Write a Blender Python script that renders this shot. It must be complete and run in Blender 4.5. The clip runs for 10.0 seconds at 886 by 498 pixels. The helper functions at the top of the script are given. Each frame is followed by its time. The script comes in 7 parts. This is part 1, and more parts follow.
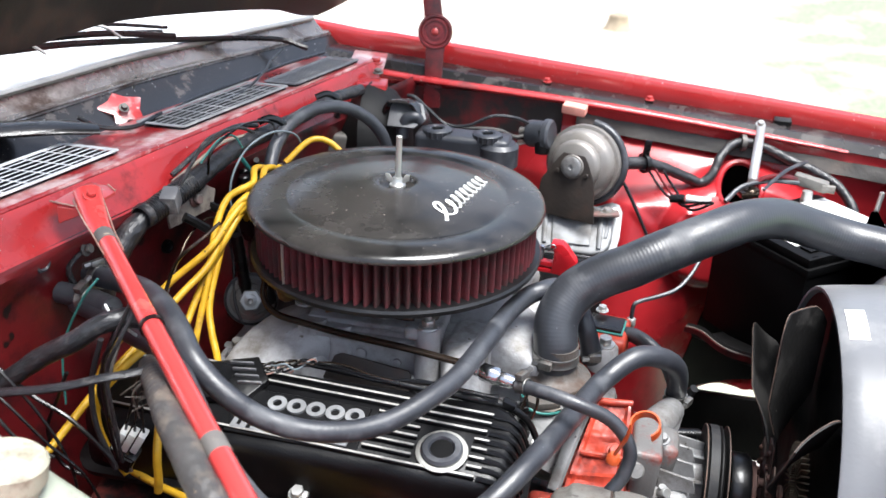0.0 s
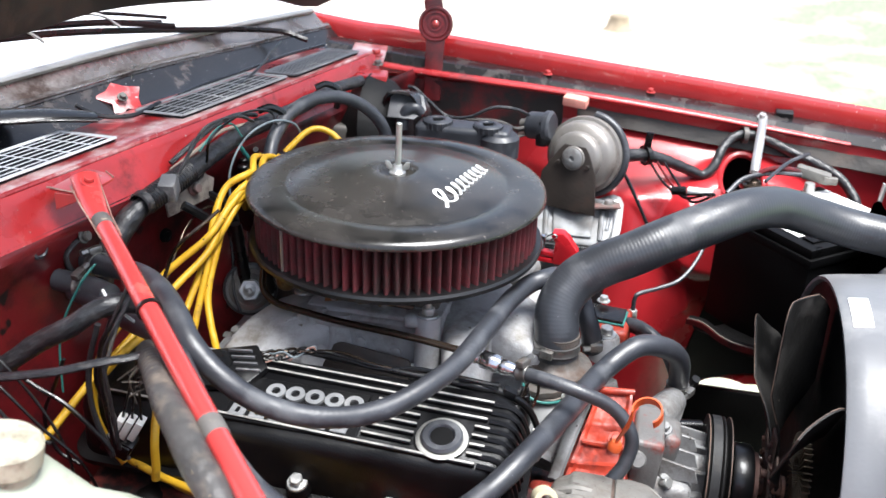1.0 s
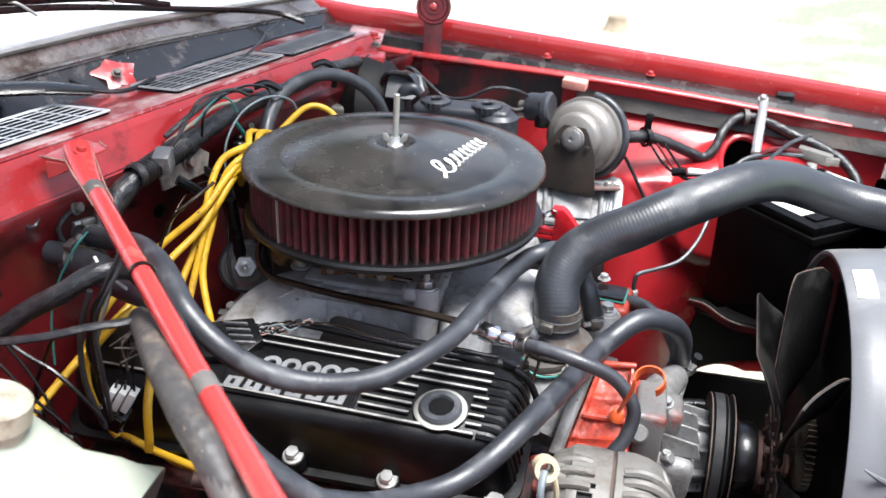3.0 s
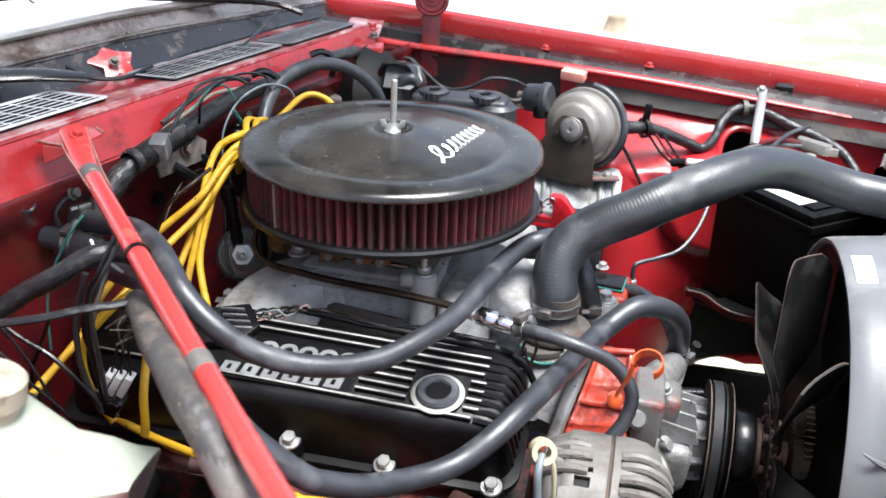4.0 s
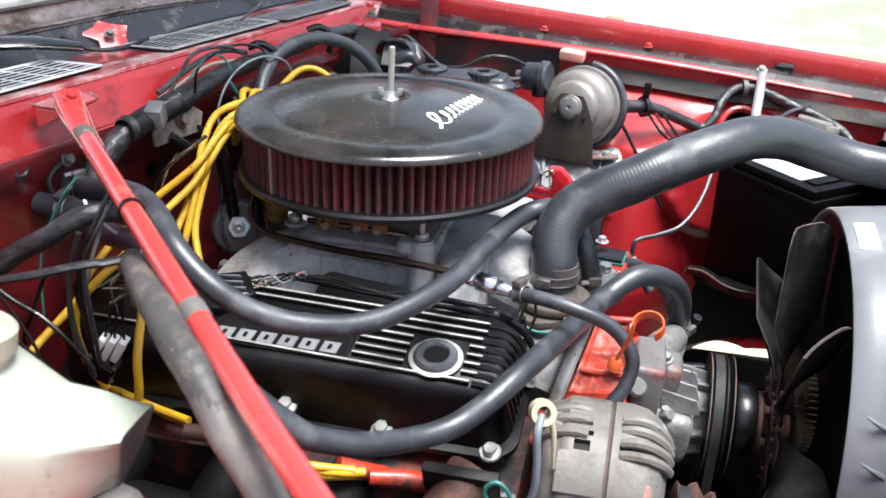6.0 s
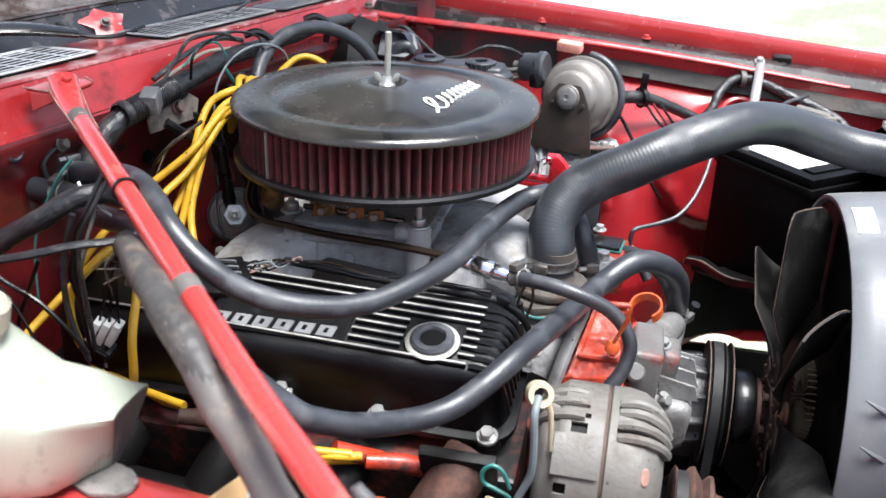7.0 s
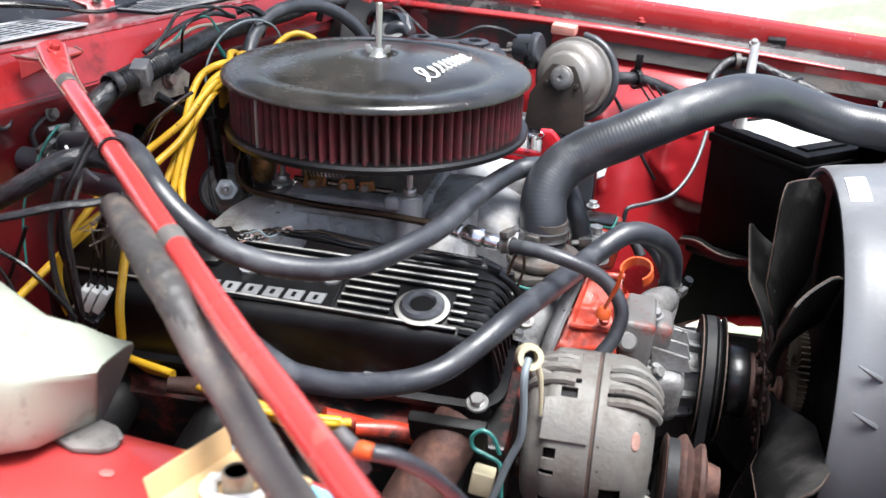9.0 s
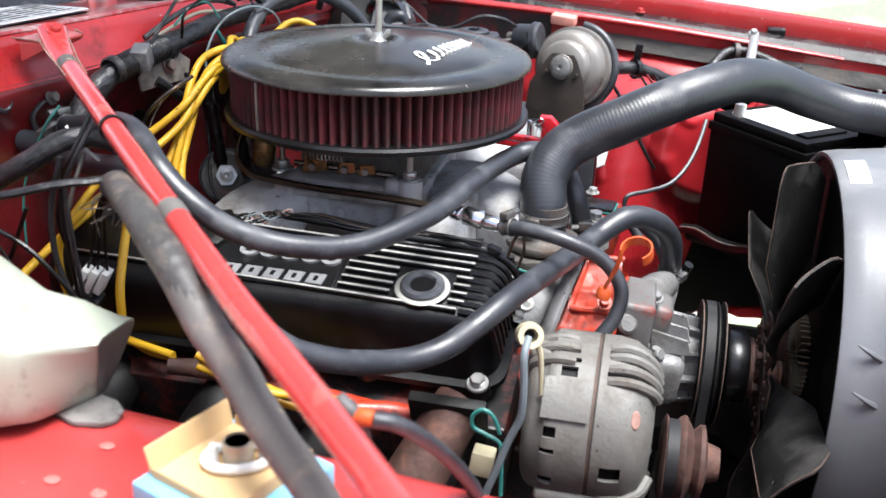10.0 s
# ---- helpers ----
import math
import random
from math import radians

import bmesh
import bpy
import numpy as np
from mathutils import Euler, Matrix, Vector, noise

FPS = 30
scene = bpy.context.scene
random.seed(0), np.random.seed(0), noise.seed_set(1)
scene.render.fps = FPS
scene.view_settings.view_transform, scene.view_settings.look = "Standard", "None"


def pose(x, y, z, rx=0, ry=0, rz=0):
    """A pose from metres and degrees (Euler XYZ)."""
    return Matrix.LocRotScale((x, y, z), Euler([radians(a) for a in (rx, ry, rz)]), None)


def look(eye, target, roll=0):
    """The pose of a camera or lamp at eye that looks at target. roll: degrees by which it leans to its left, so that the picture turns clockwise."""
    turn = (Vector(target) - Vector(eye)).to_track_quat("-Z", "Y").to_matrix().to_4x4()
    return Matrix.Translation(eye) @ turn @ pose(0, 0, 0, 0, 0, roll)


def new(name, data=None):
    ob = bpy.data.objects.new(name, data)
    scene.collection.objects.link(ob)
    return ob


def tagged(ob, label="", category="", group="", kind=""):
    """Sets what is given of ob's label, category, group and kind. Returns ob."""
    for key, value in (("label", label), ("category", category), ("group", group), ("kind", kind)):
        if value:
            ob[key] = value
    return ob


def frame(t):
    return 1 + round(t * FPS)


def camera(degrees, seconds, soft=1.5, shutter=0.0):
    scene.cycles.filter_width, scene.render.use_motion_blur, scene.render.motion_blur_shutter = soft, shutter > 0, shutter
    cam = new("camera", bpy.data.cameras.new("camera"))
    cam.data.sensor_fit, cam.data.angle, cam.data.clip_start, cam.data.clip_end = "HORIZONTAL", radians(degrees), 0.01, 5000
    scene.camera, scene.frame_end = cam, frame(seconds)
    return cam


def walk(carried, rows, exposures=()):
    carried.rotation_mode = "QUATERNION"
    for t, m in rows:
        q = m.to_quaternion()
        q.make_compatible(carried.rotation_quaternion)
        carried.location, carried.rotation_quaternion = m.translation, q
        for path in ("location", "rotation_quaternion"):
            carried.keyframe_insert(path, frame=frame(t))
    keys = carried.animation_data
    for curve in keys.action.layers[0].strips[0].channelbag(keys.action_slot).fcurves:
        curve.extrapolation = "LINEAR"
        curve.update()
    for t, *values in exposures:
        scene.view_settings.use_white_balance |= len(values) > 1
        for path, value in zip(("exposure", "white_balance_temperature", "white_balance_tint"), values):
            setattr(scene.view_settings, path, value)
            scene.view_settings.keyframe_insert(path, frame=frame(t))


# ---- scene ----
# World: x towards the front of the car, y to its left, z up from the ground; origin under the carburettor.
cam = camera(50.56, 10.0)
cam.data.dof.use_dof, cam.data.dof.focus_distance, cam.data.dof.aperture_fstop = True, 1.12, 7.0
ROWS = [
    (0, 0.2768, -1.0109, 1.4038, 12.184, -25.435, -2.056),
    (0.5, 0.2787, -1.0113, 1.3938, 12.25, -25.301, -2.012),
    (1, 0.2779, -1.0111, 1.3845, 12.231, -25.25, -2.057),
    (1.5, 0.2768, -1.011, 1.3738, 12.222, -25.165, -2.072),
    (2, 0.2778, -1.0111, 1.3636, 12.195, -25.072, -2.071),
    (2.5, 0.2786, -1.0117, 1.3527, 12.136, -24.942, -2.045),
    (4, 0.2837, -1.0171, 1.3246, 12.123, -24.706, -2.037),
    (4.5, 0.2869, -1.0191, 1.3149, 12.109, -24.588, -2.04),
    (5, 0.2882, -1.0206, 1.3004, 12.101, -24.391, -2.041),
    (5.5, 0.2869, -1.0223, 1.2895, 12.071, -24.344, -2.067),
    (7, 0.2908, -1.0274, 1.2598, 11.964, -24.064, -2.024),
    (7.5, 0.2951, -1.0292, 1.2478, 12.014, -23.911, -2.004),
    (8, 0.2991, -1.0319, 1.2386, 12.012, -23.827, -1.988),
    (8.5, 0.3025, -1.0329, 1.2295, 11.965, -23.745, -1.981),
    (9, 0.3041, -1.036, 1.2225, 11.984, -23.695, -1.964),
    (9.5, 0.3053, -1.0402, 1.2136, 11.945, -23.63, -1.969),
    (10, 0.3062, -1.0449, 1.2034, 11.961, -23.538, -1.949),
]
walk(cam, [(t, pose(x, y, z, 0, 0, yaw) @ pose(0, 0, 0, pitch) @ pose(0, 0, 0, 0, roll) @ pose(0, 0, 0, 90)) for t, x, y, z, yaw, pitch, roll in ROWS])

# ---- light ----
SUN_AZ, SUN_EL = -30.0, 73.0
world = bpy.data.worlds.new("sky")
scene.world = world
world.use_nodes = True
wn = world.node_tree.nodes
sky = wn.new("ShaderNodeTexSky")
sky.sky_type, sky.sun_disc = "NISHITA", False
sky.sun_elevation, sky.sun_rotation = radians(SUN_EL), radians(90 - SUN_AZ)
sky.dust_density, sky.air_density = 3.0, 1.0
haze = wn.new("ShaderNodeHueSaturation")
haze.inputs["Saturation"].default_value = 0.75
world.node_tree.links.new(sky.outputs[0], haze.inputs["Color"])
world.node_tree.links.new(haze.outputs[0], wn["Background"].inputs[0])
wn["Background"].inputs[1].default_value = 0.066
sun = new("sun", bpy.data.lights.new("sun", "SUN"))
sun.data.energy, sun.data.angle, sun.data.color = 1.9, radians(30), (0.955, 0.98, 1.0)
sun.matrix_world = look((0, 0, 0), (-math.cos(radians(SUN_AZ)) * math.cos(radians(SUN_EL)), -math.sin(radians(SUN_AZ)) * math.cos(radians(SUN_EL)), -math.sin(radians(SUN_EL))))
scene.view_settings.exposure = 2.32


# ---- materials ----
def surf(name, base, rough=0.5, metal=0.0, vary=0.2, scale=25.0, bump=0.15, fine=350.0, dirt=None, amount=0.0, dirt_scale=9.0, coat=0.0, spec=0.5, piece=0.0, rvary=0.15, wave=None, speck=None, drough=0.8):
    """A surface with coarse and fine variation of colour and gloss, optional patches of dirt or wear, optional ribs (scale, depth)."""
    m = bpy.data.materials.new(name)
    m.use_nodes = True
    nt = m.node_tree
    N, L = nt.nodes.new, nt.links.new
    bsdf = nt.nodes["Principled BSDF"]
    co = N("ShaderNodeTexCoord")
    n1, n2 = N("ShaderNodeTexNoise"), N("ShaderNodeTexNoise")
    n1.inputs["Scale"].default_value, n1.inputs["Detail"].default_value = scale, 6
    n2.inputs["Scale"].default_value, n2.inputs["Detail"].default_value = fine, 3
    L(co.outputs["Object"], n1.inputs["Vector"]), L(co.outputs["Object"], n2.inputs["Vector"])
    ramp = N("ShaderNodeMapRange")
    ramp.inputs["From Min"].default_value, ramp.inputs["From Max"].default_value = 0.25, 0.75
    ramp.inputs["To Min"].default_value, ramp.inputs["To Max"].default_value = 1 - vary, 1 + vary
    L(n1.outputs["Fac"], ramp.inputs["Value"])
    mul = N("ShaderNodeVectorMath")
    mul.operation = "SCALE"
    mul.inputs[0].default_value = base
    L(ramp.outputs[0], mul.inputs["Scale"])
    colour = mul.outputs[0]
    if piece:
        info, pr, pm = N("ShaderNodeObjectInfo"), N("ShaderNodeMapRange"), N("ShaderNodeVectorMath")
        pr.inputs["To Min"].default_value, pr.inputs["To Max"].default_value = 1 - piece, 1 + piece
        pm.operation = "SCALE"
        L(info.outputs["Random"], pr.inputs["Value"]), L(colour, pm.inputs[0]), L(pr.outputs[0], pm.inputs["Scale"])
        colour = pm.outputs[0]
    rough_out = N("ShaderNodeMapRange")
    rough_out.inputs["To Min"].default_value, rough_out.inputs["To Max"].default_value = max(0.03, rough - rvary), min(1, rough + rvary)
    L(n1.outputs["Fac"], rough_out.inputs["Value"])
    rough_link = rough_out.outputs[0]
    if dirt:
        n3, dr, mix, rm = N("ShaderNodeTexNoise"), N("ShaderNodeValToRGB"), N("ShaderNodeMix"), N("ShaderNodeMix")
        n3.inputs["Scale"].default_value, n3.inputs["Detail"].default_value, n3.inputs["Roughness"].default_value = dirt_scale, 8, 0.65
        L(co.outputs["Object"], n3.inputs["Vector"])
        edge = 0.72 - 0.45 * amount
        dr.color_ramp.elements[0].position, dr.color_ramp.elements[1].position = edge - 0.07, edge + 0.13
        L(n3.outputs["Fac"], dr.inputs[0])
        mix.data_type = "RGBA"
        L(dr.outputs[0], mix.inputs[0]), L(colour, mix.inputs[6])
        mix.inputs[7].default_value = (*dirt, 1)
        colour = mix.outputs[2]
        rm.data_type = "FLOAT"
        L(dr.outputs[0], rm.inputs[0]), L(rough_link, rm.inputs[2])
        rm.inputs[3].default_value = drough
        rough_link = rm.outputs[0]
    if speck:
        n4, sr, smix = N("ShaderNodeTexNoise"), N("ShaderNodeValToRGB"), N("ShaderNodeMix")
        n4.inputs["Scale"].default_value, n4.inputs["Detail"].default_value = speck[0], 2
        L(co.outputs["Object"], n4.inputs["Vector"])
        sr.color_ramp.elements[0].position, sr.color_ramp.elements[1].position = speck[1], speck[1] + 0.03
        L(n4.outputs["Fac"], sr.inputs[0])
        smix.data_type = "RGBA"
        L(sr.outputs[0], smix.inputs[0]), L(colour, smix.inputs[6])
        smix.inputs[7].default_value = (*speck[2], 1)
        colour = smix.outputs[2]
    L(colour, bsdf.inputs["Base Color"]), L(rough_link, bsdf.inputs["Roughness"])
    bsdf.inputs["Metallic"].default_value = metal
    bsdf.inputs["Coat Weight"].default_value = coat
    bsdf.inputs["Coat Roughness"].default_value = 0.06
    bsdf.inputs["Specular IOR Level"].default_value = spec
    b = N("ShaderNodeBump")
    b.inputs["Strength"].default_value, b.inputs["Distance"].default_value = bump, 0.002
    L(n2.outputs["Fac"], b.inputs["Height"])
    L(b.outputs[0], bsdf.inputs["Normal"])
    if wave:
        uv, w, b2 = N("ShaderNodeUVMap"), N("ShaderNodeTexWave"), N("ShaderNodeBump")
        w.wave_type, w.bands_direction = "BANDS", "X"
        w.inputs["Scale"].default_value = wave[0]
        w.inputs["Distortion"].default_value = wave[2] if len(wave) > 2 else 0.4
        b2.inputs["Strength"].default_value, b2.inputs["Distance"].default_value = wave[1], 0.001
        L(uv.outputs[0], w.inputs["Vector"]), L(w.outputs["Fac"], b2.inputs["Height"])
        L(b.outputs[0], b2.inputs["Normal"]), L(b2.outputs[0], bsdf.inputs["Normal"])
    return m


RED = surf("red_paint", (0.44, 0.043, 0.042), 0.34, 0, 0.15, 14, 0.04, 300, (0.30, 0.05, 0.05), 0.22, 11, coat=0.6, spec=0.5, speck=(150, 0.74, (0.36, 0.20, 0.18)))
RED_APRON = surf("red_apron_paint", (0.36, 0.016, 0.021), 0.30, 0, 0.22, 9, 0.05, 250, (0.17, 0.03, 0.032), 0.20, 9, coat=0.25, spec=0.5)
WING_RED = surf("scuffed_wing_paint", (0.45, 0.026, 0.027), 0.24, 0, 0.12, 12, 0.03, 300, (0.40, 0.10, 0.10), 0.10, 22, coat=0.9, drough=0.4, speck=(190, 0.73, (0.5, 0.36, 0.34)))
RED_COWL = surf("red_fold_paint", (0.38, 0.020, 0.022), 0.30, 0, 0.25, 14, 0.05, 260, (0.10, 0.010, 0.012), 0.24, 22, coat=0.35, spec=0.5, speck=(130, 0.73, (0.40, 0.26, 0.24)))
# Grimy red whose low base also holds the shade under the bonnet.
RED_DIRTY_SHADED = surf("red_paint_grimy_shaded", (0.125, 0.009, 0.011), 0.34, 0, 0.35, 12, 0.07, 200, (0.020, 0.005, 0.006), 0.44, 16, coat=0.25, spec=0.4, drough=0.5, speck=(26, 0.69, (0.010, 0.007, 0.007)))
RED_ROD = surf("red_brace_paint", (0.54, 0.048, 0.046), 0.24, 0, 0.10, 10, 0.03, 250, (0.30, 0.13, 0.10), 0.14, 26, coat=0.7, drough=0.6)
RED_BRIGHT = surf("red_anodised", (0.55, 0.012, 0.02), 0.3, 0.2, 0.1, 20, 0.04)
ORANGE = surf("orange_engine_paint", (0.45, 0.040, 0.016), 0.4, 0, 0.3, 30, 0.5, 90, (0.022, 0.010, 0.008), 0.52, 20, coat=0.2)
ORANGE_CLEAN = surf("thick_orange_paint", (0.34, 0.034, 0.015), 0.48, 0, 0.40, 60, 0.9, 90, (0.10, 0.013, 0.009), 0.28, 45, coat=0.1, spec=0.5, speck=(220, 0.70, (0.55, 0.09, 0.045)))
ORANGE_LIP = surf("bright_orange_paint", (0.60, 0.062, 0.020), 0.30, 0, 0.2, 40, 0.25, 90, (0.24, 0.024, 0.014), 0.22, 40, coat=0.5)
ORANGE_PLASTIC = surf("orange_plastic", (0.55, 0.088, 0.022), 0.4, 0, 0.15, 30, 0.05)
CONDUIT = surf("black_ribbed_conduit", (0.012, 0.012, 0.013), 0.36, 0, 0.2, 40, 0.1, 200, (0.08, 0.075, 0.07), 0.2, 40)
RUST = surf("rusty_iron", (0.065, 0.031, 0.024), 0.75, 0.1, 0.5, 45, 0.6, 160, (0.17, 0.075, 0.048), 0.3, 30)
RUBBER = surf("black_rubber_hose", (0.025, 0.027, 0.033), 0.42, 0, 0.30, 30, 0.16, 260, (0.080, 0.084, 0.092), 0.28, 26, spec=0.7, rvary=0.1, speck=(300, 0.73, (0.11, 0.11, 0.12)))
RUBBER_RIB = surf("ribbed_rubber_hose", (0.027, 0.029, 0.034), 0.36, 0, 0.25, 22, 0.05, 260, (0.085, 0.088, 0.095), 0.26, 12, spec=0.7, rvary=0.08, wave=(75, 0.08), speck=(230, 0.73, (0.11, 0.11, 0.12)))
RUBBER_OLD = surf("grey_worn_rubber", (0.115, 0.107, 0.101), 0.58, 0, 0.35, 16, 0.2, 180, (0.26, 0.21, 0.165), 0.20, 30, speck=(120, 0.70, (0.34, 0.27, 0.20)), wave=(9, 0.14, 1.2), spec=0.35)
WRAPPING = surf("worn_shaded_wrapping", (0.050, 0.047, 0.046), 0.52, 0, 0.4, 22, 0.3, 180, (0.15, 0.12, 0.095), 0.32, 34, speck=(210, 0.70, (0.30, 0.23, 0.15)), wave=(26, 0.4, 2.0), spec=0.4)
TAPE = surf("black_loom_tape", (0.020, 0.020, 0.022), 0.36, 0, 0.35, 60, 0.8, 110, (0.10, 0.09, 0.085), 0.18, 45, wave=(14, 0.45, 5.0))
PLASTIC = surf("black_plastic", (0.004, 0.004, 0.0045), 0.30, 0, 0.25, 25, 0.10, 220, (0.04, 0.038, 0.035), 0.10, 15)
# Black plastic of the battery; also painted where other parts lie in shade.
BATTERY_AND_SHADE = surf("battery_and_shade_black", (0.0012, 0.0012, 0.0015), 0.5, 0, 0.2, 25, 0.1, 220, spec=0.15)
ZINC = surf("pale_zinc_strut", (0.34, 0.34, 0.34), 0.36, 0.5, 0.2, 30, 0.1)
BEIGE = surf("dusty_beige_metal", (0.24, 0.21, 0.18), 0.6, 0.2, 0.3, 30, 0.25, 200, (0.09, 0.07, 0.06), 0.3, 40)
# Grime plus heavy black patches that paint the shade below the valve cover.
ORANGE_GRIMY_SHADED = surf("grimy_shaded_orange_iron", (0.16, 0.017, 0.009), 0.55, 0, 0.4, 30, 0.4, 90, (0.004, 0.0034, 0.0034), 0.74, 24, coat=0.2)
PLASTIC_GREY = surf("shroud_plastic", (0.155, 0.16, 0.17), 0.34, 0, 0.22, 6, 0.08, 150, (0.25, 0.25, 0.25), 0.24, 10)
BLACKRED = surf("black_with_red_patches", (0.014, 0.012, 0.012), 0.5, 0, 0.3, 10, 0.2, 120, (0.22, 0.010, 0.012), 0.40, 7)
SEAM = surf("grimy_seam_sealer", (0.026, 0.022, 0.019), 0.6, 0, 0.5, 14, 0.4, 120, (0.085, 0.068, 0.058), 0.26, 10)
DARK = surf("matt_black_metal", (0.004, 0.0037, 0.0037), 0.6, 0, 0.3, 15, 0.3, 120, spec=0.3)
LID = surf("dusty_black_lid", (0.039, 0.035, 0.032), 0.28, 0, 0.25, 12, 0.04, 400, (0.007, 0.0068, 0.0066), 0.48, 7, rvary=0.08, drough=0.22, speck=(190, 0.725, (0.20, 0.17, 0.15)), spec=0.6)
BELT = surf("dull_belt_rubber", (0.022, 0.022, 0.023), 0.6, 0, 0.3, 30, 0.2, 200, (0.06, 0.055, 0.05), 0.2, 30, spec=0.3)
TRAY = surf("black_tray", (0.006, 0.006, 0.0065), 0.35, 0, 0.2, 20, 0.1)
PLEAT = surf("red_cotton_pleats", (0.085, 0.010, 0.014), 0.75, 0, 0.4, 40, 0.45, 500, (0.035, 0.014, 0.013), 0.46, 34)
CAST = surf("cast_aluminium", (0.40, 0.40, 0.408), 0.62, 0.05, 0.22, 22, 0.45, 170, (0.20, 0.185, 0.165), 0.42, 20, speck=(90, 0.71, (0.16, 0.14, 0.12)))
CAST_PUMP = surf("grey_pump_casting", (0.20, 0.20, 0.20), 0.5, 0.3, 0.25, 26, 0.4, 220, (0.085, 0.072, 0.062), 0.36, 22, speck=(110, 0.71, (0.05, 0.045, 0.04)))
CAST_STAINED = surf("rust_stained_casting", (0.095, 0.086, 0.078), 0.5, 0.2, 0.3, 24, 0.4, 200, (0.060, 0.032, 0.020), 0.44, 30)
CAST_ORANGE = surf("casting_with_orange_overspray", (0.14, 0.135, 0.13), 0.5, 0.2, 0.2, 30, 0.35, 260, (0.20, 0.022, 0.010), 0.22, 40)
CAST_DULL = surf("dull_cast_alternator", (0.155, 0.149, 0.136), 0.55, 0.15, 0.25, 18, 0.25, 220, (0.095, 0.077, 0.063), 0.36, 18, speck=(150, 0.70, (0.05, 0.04, 0.035)))
STEEL = surf("zinc_steel", (0.46, 0.46, 0.445), 0.34, 0.7, 0.2, 40, 0.1)
CLAMP = surf("dull_clamp_steel", (0.22, 0.215, 0.205), 0.34, 0.85, 0.3, 60, 0.1, 200, (0.12, 0.09, 0.07), 0.3, 60)
CHROME = surf("bright_chrome", (0.62, 0.62, 0.63), 0.18, 1.0, 0.08, 40, 0.03, rvary=0.06)
TINPLATE = surf("tarnished_canister", (0.27, 0.25, 0.23), 0.42, 0.5, 0.25, 14, 0.08, 200, (0.11, 0.085, 0.065), 0.34, 14)
BROWN_BLACK = surf("brown_black_bracket", (0.030, 0.023, 0.019), 0.5, 0.1, 0.4, 20, 0.25, 160, (0.07, 0.04, 0.03), 0.25, 16)
GREYBLUE = surf("grey_blue_wire", (0.15, 0.18, 0.195), 0.5, 0, 0.2, 40, 0.05)
FADED = surf("faded_red_paint", (0.27, 0.15, 0.12), 0.6, 0, 0.25, 40, 0.15, 200, (0.55, 0.38, 0.34), 0.3, 40)
TRIMBROWN = surf("stained_bright_trim", (0.30, 0.27, 0.25), 0.24, 0.8, 0.3, 12, 0.04, 200, (0.07, 0.048, 0.040), 0.46, 16, drough=0.40, speck=(140, 0.72, (0.10, 0.08, 0.07)))
RUST_DARK = surf("dark_rusty_steel", (0.075, 0.050, 0.040), 0.7, 0.2, 0.4, 45, 0.4, 160, (0.16, 0.10, 0.07), 0.3, 30)
FRAY = surf("frayed_fibres", (0.11, 0.09, 0.075), 0.7, 0, 0.3, 60, 0.2)
PLATED = surf("dull_plated_metal", (0.48, 0.42, 0.33), 0.4, 0.6, 0.2, 30, 0.1, 200, (0.30, 0.24, 0.18), 0.2, 40)
PITPALE = surf("bare_primer", (0.40, 0.13, 0.115), 0.6, 0, 0.3, 200, 0.1)
GREYEND = surf("grey_dirty_plastic", (0.075, 0.072, 0.075), 0.5, 0, 0.3, 40, 0.2, 150, (0.16, 0.15, 0.13), 0.2, 40)
FOOTGREY = surf("crumbling_grey_foot", (0.15, 0.14, 0.13), 0.8, 0, 0.5, 40, 0.9, 120, (0.045, 0.04, 0.036), 0.40, 60)
CAPCREAM = surf("stained_cream_cap", (0.40, 0.385, 0.30), 0.5, 0, 0.15, 30, 0.15, 160, (0.16, 0.13, 0.09), 0.30, 40)
FINBROWN = surf("dusty_radiator_fins", (0.15, 0.12, 0.08), 0.7, 0.1, 0.3, 30, 0.1)
BRASS = surf("dull_brass", (0.26, 0.17, 0.075), 0.3, 0.85, 0.3, 40, 0.08, 200, (0.07, 0.045, 0.03), 0.35, 50)
BRONZE = surf("brown_tarnished_tube", (0.075, 0.055, 0.042), 0.16, 0.8, 0.3, 30, 0.05)
WRINKLE = surf("black_wrinkle_enamel", (0.0035, 0.0035, 0.004), 0.36, 0, 0.2, 30, 0.16, 500, (0.025, 0.025, 0.025), 0.12, 20, spec=0.3)
FIN = surf("bare_fin_edges", (0.52, 0.50, 0.47), 0.42, 0.7, 0.25, 60, 0.1)
PALE = surf("pale_ring", (0.33, 0.325, 0.30), 0.5, 0.4, 0.15, 50, 0.1)
YELLOW = surf("yellow_silicone", (0.58, 0.33, 0.018), 0.42, 0, 0.2, 40, 0.05, 200, (0.20, 0.11, 0.03), 0.16, 22, speck=(170, 0.70, (0.05, 0.035, 0.01)))
WHITE = surf("white_plastic", (0.75, 0.75, 0.72), 0.45, 0, 0.06, 20, 0.05)
JUG = surf("milky_bottle_plastic", (0.33, 0.355, 0.29), 0.42, 0, 0.10, 10, 0.08, 120, (0.15, 0.14, 0.11), 0.16, 30)
SCRIPT = surf("white_marking", (0.82, 0.82, 0.80), 0.5, 0, 0.05, 40, 0.03)
CREAM = surf("cream_plastic", (0.48, 0.43, 0.29), 0.5, 0, 0.2, 40, 0.08, 160, (0.20, 0.16, 0.10), 0.2, 60)
CARD = surf("brown_cardboard", (0.56, 0.38, 0.19), 0.8, 0, 0.08, 30, 0.15, 250)
BLUE = surf("pale_blue_carton", (0.20, 0.50, 0.68), 0.5, 0, 0.06, 20, 0.05)
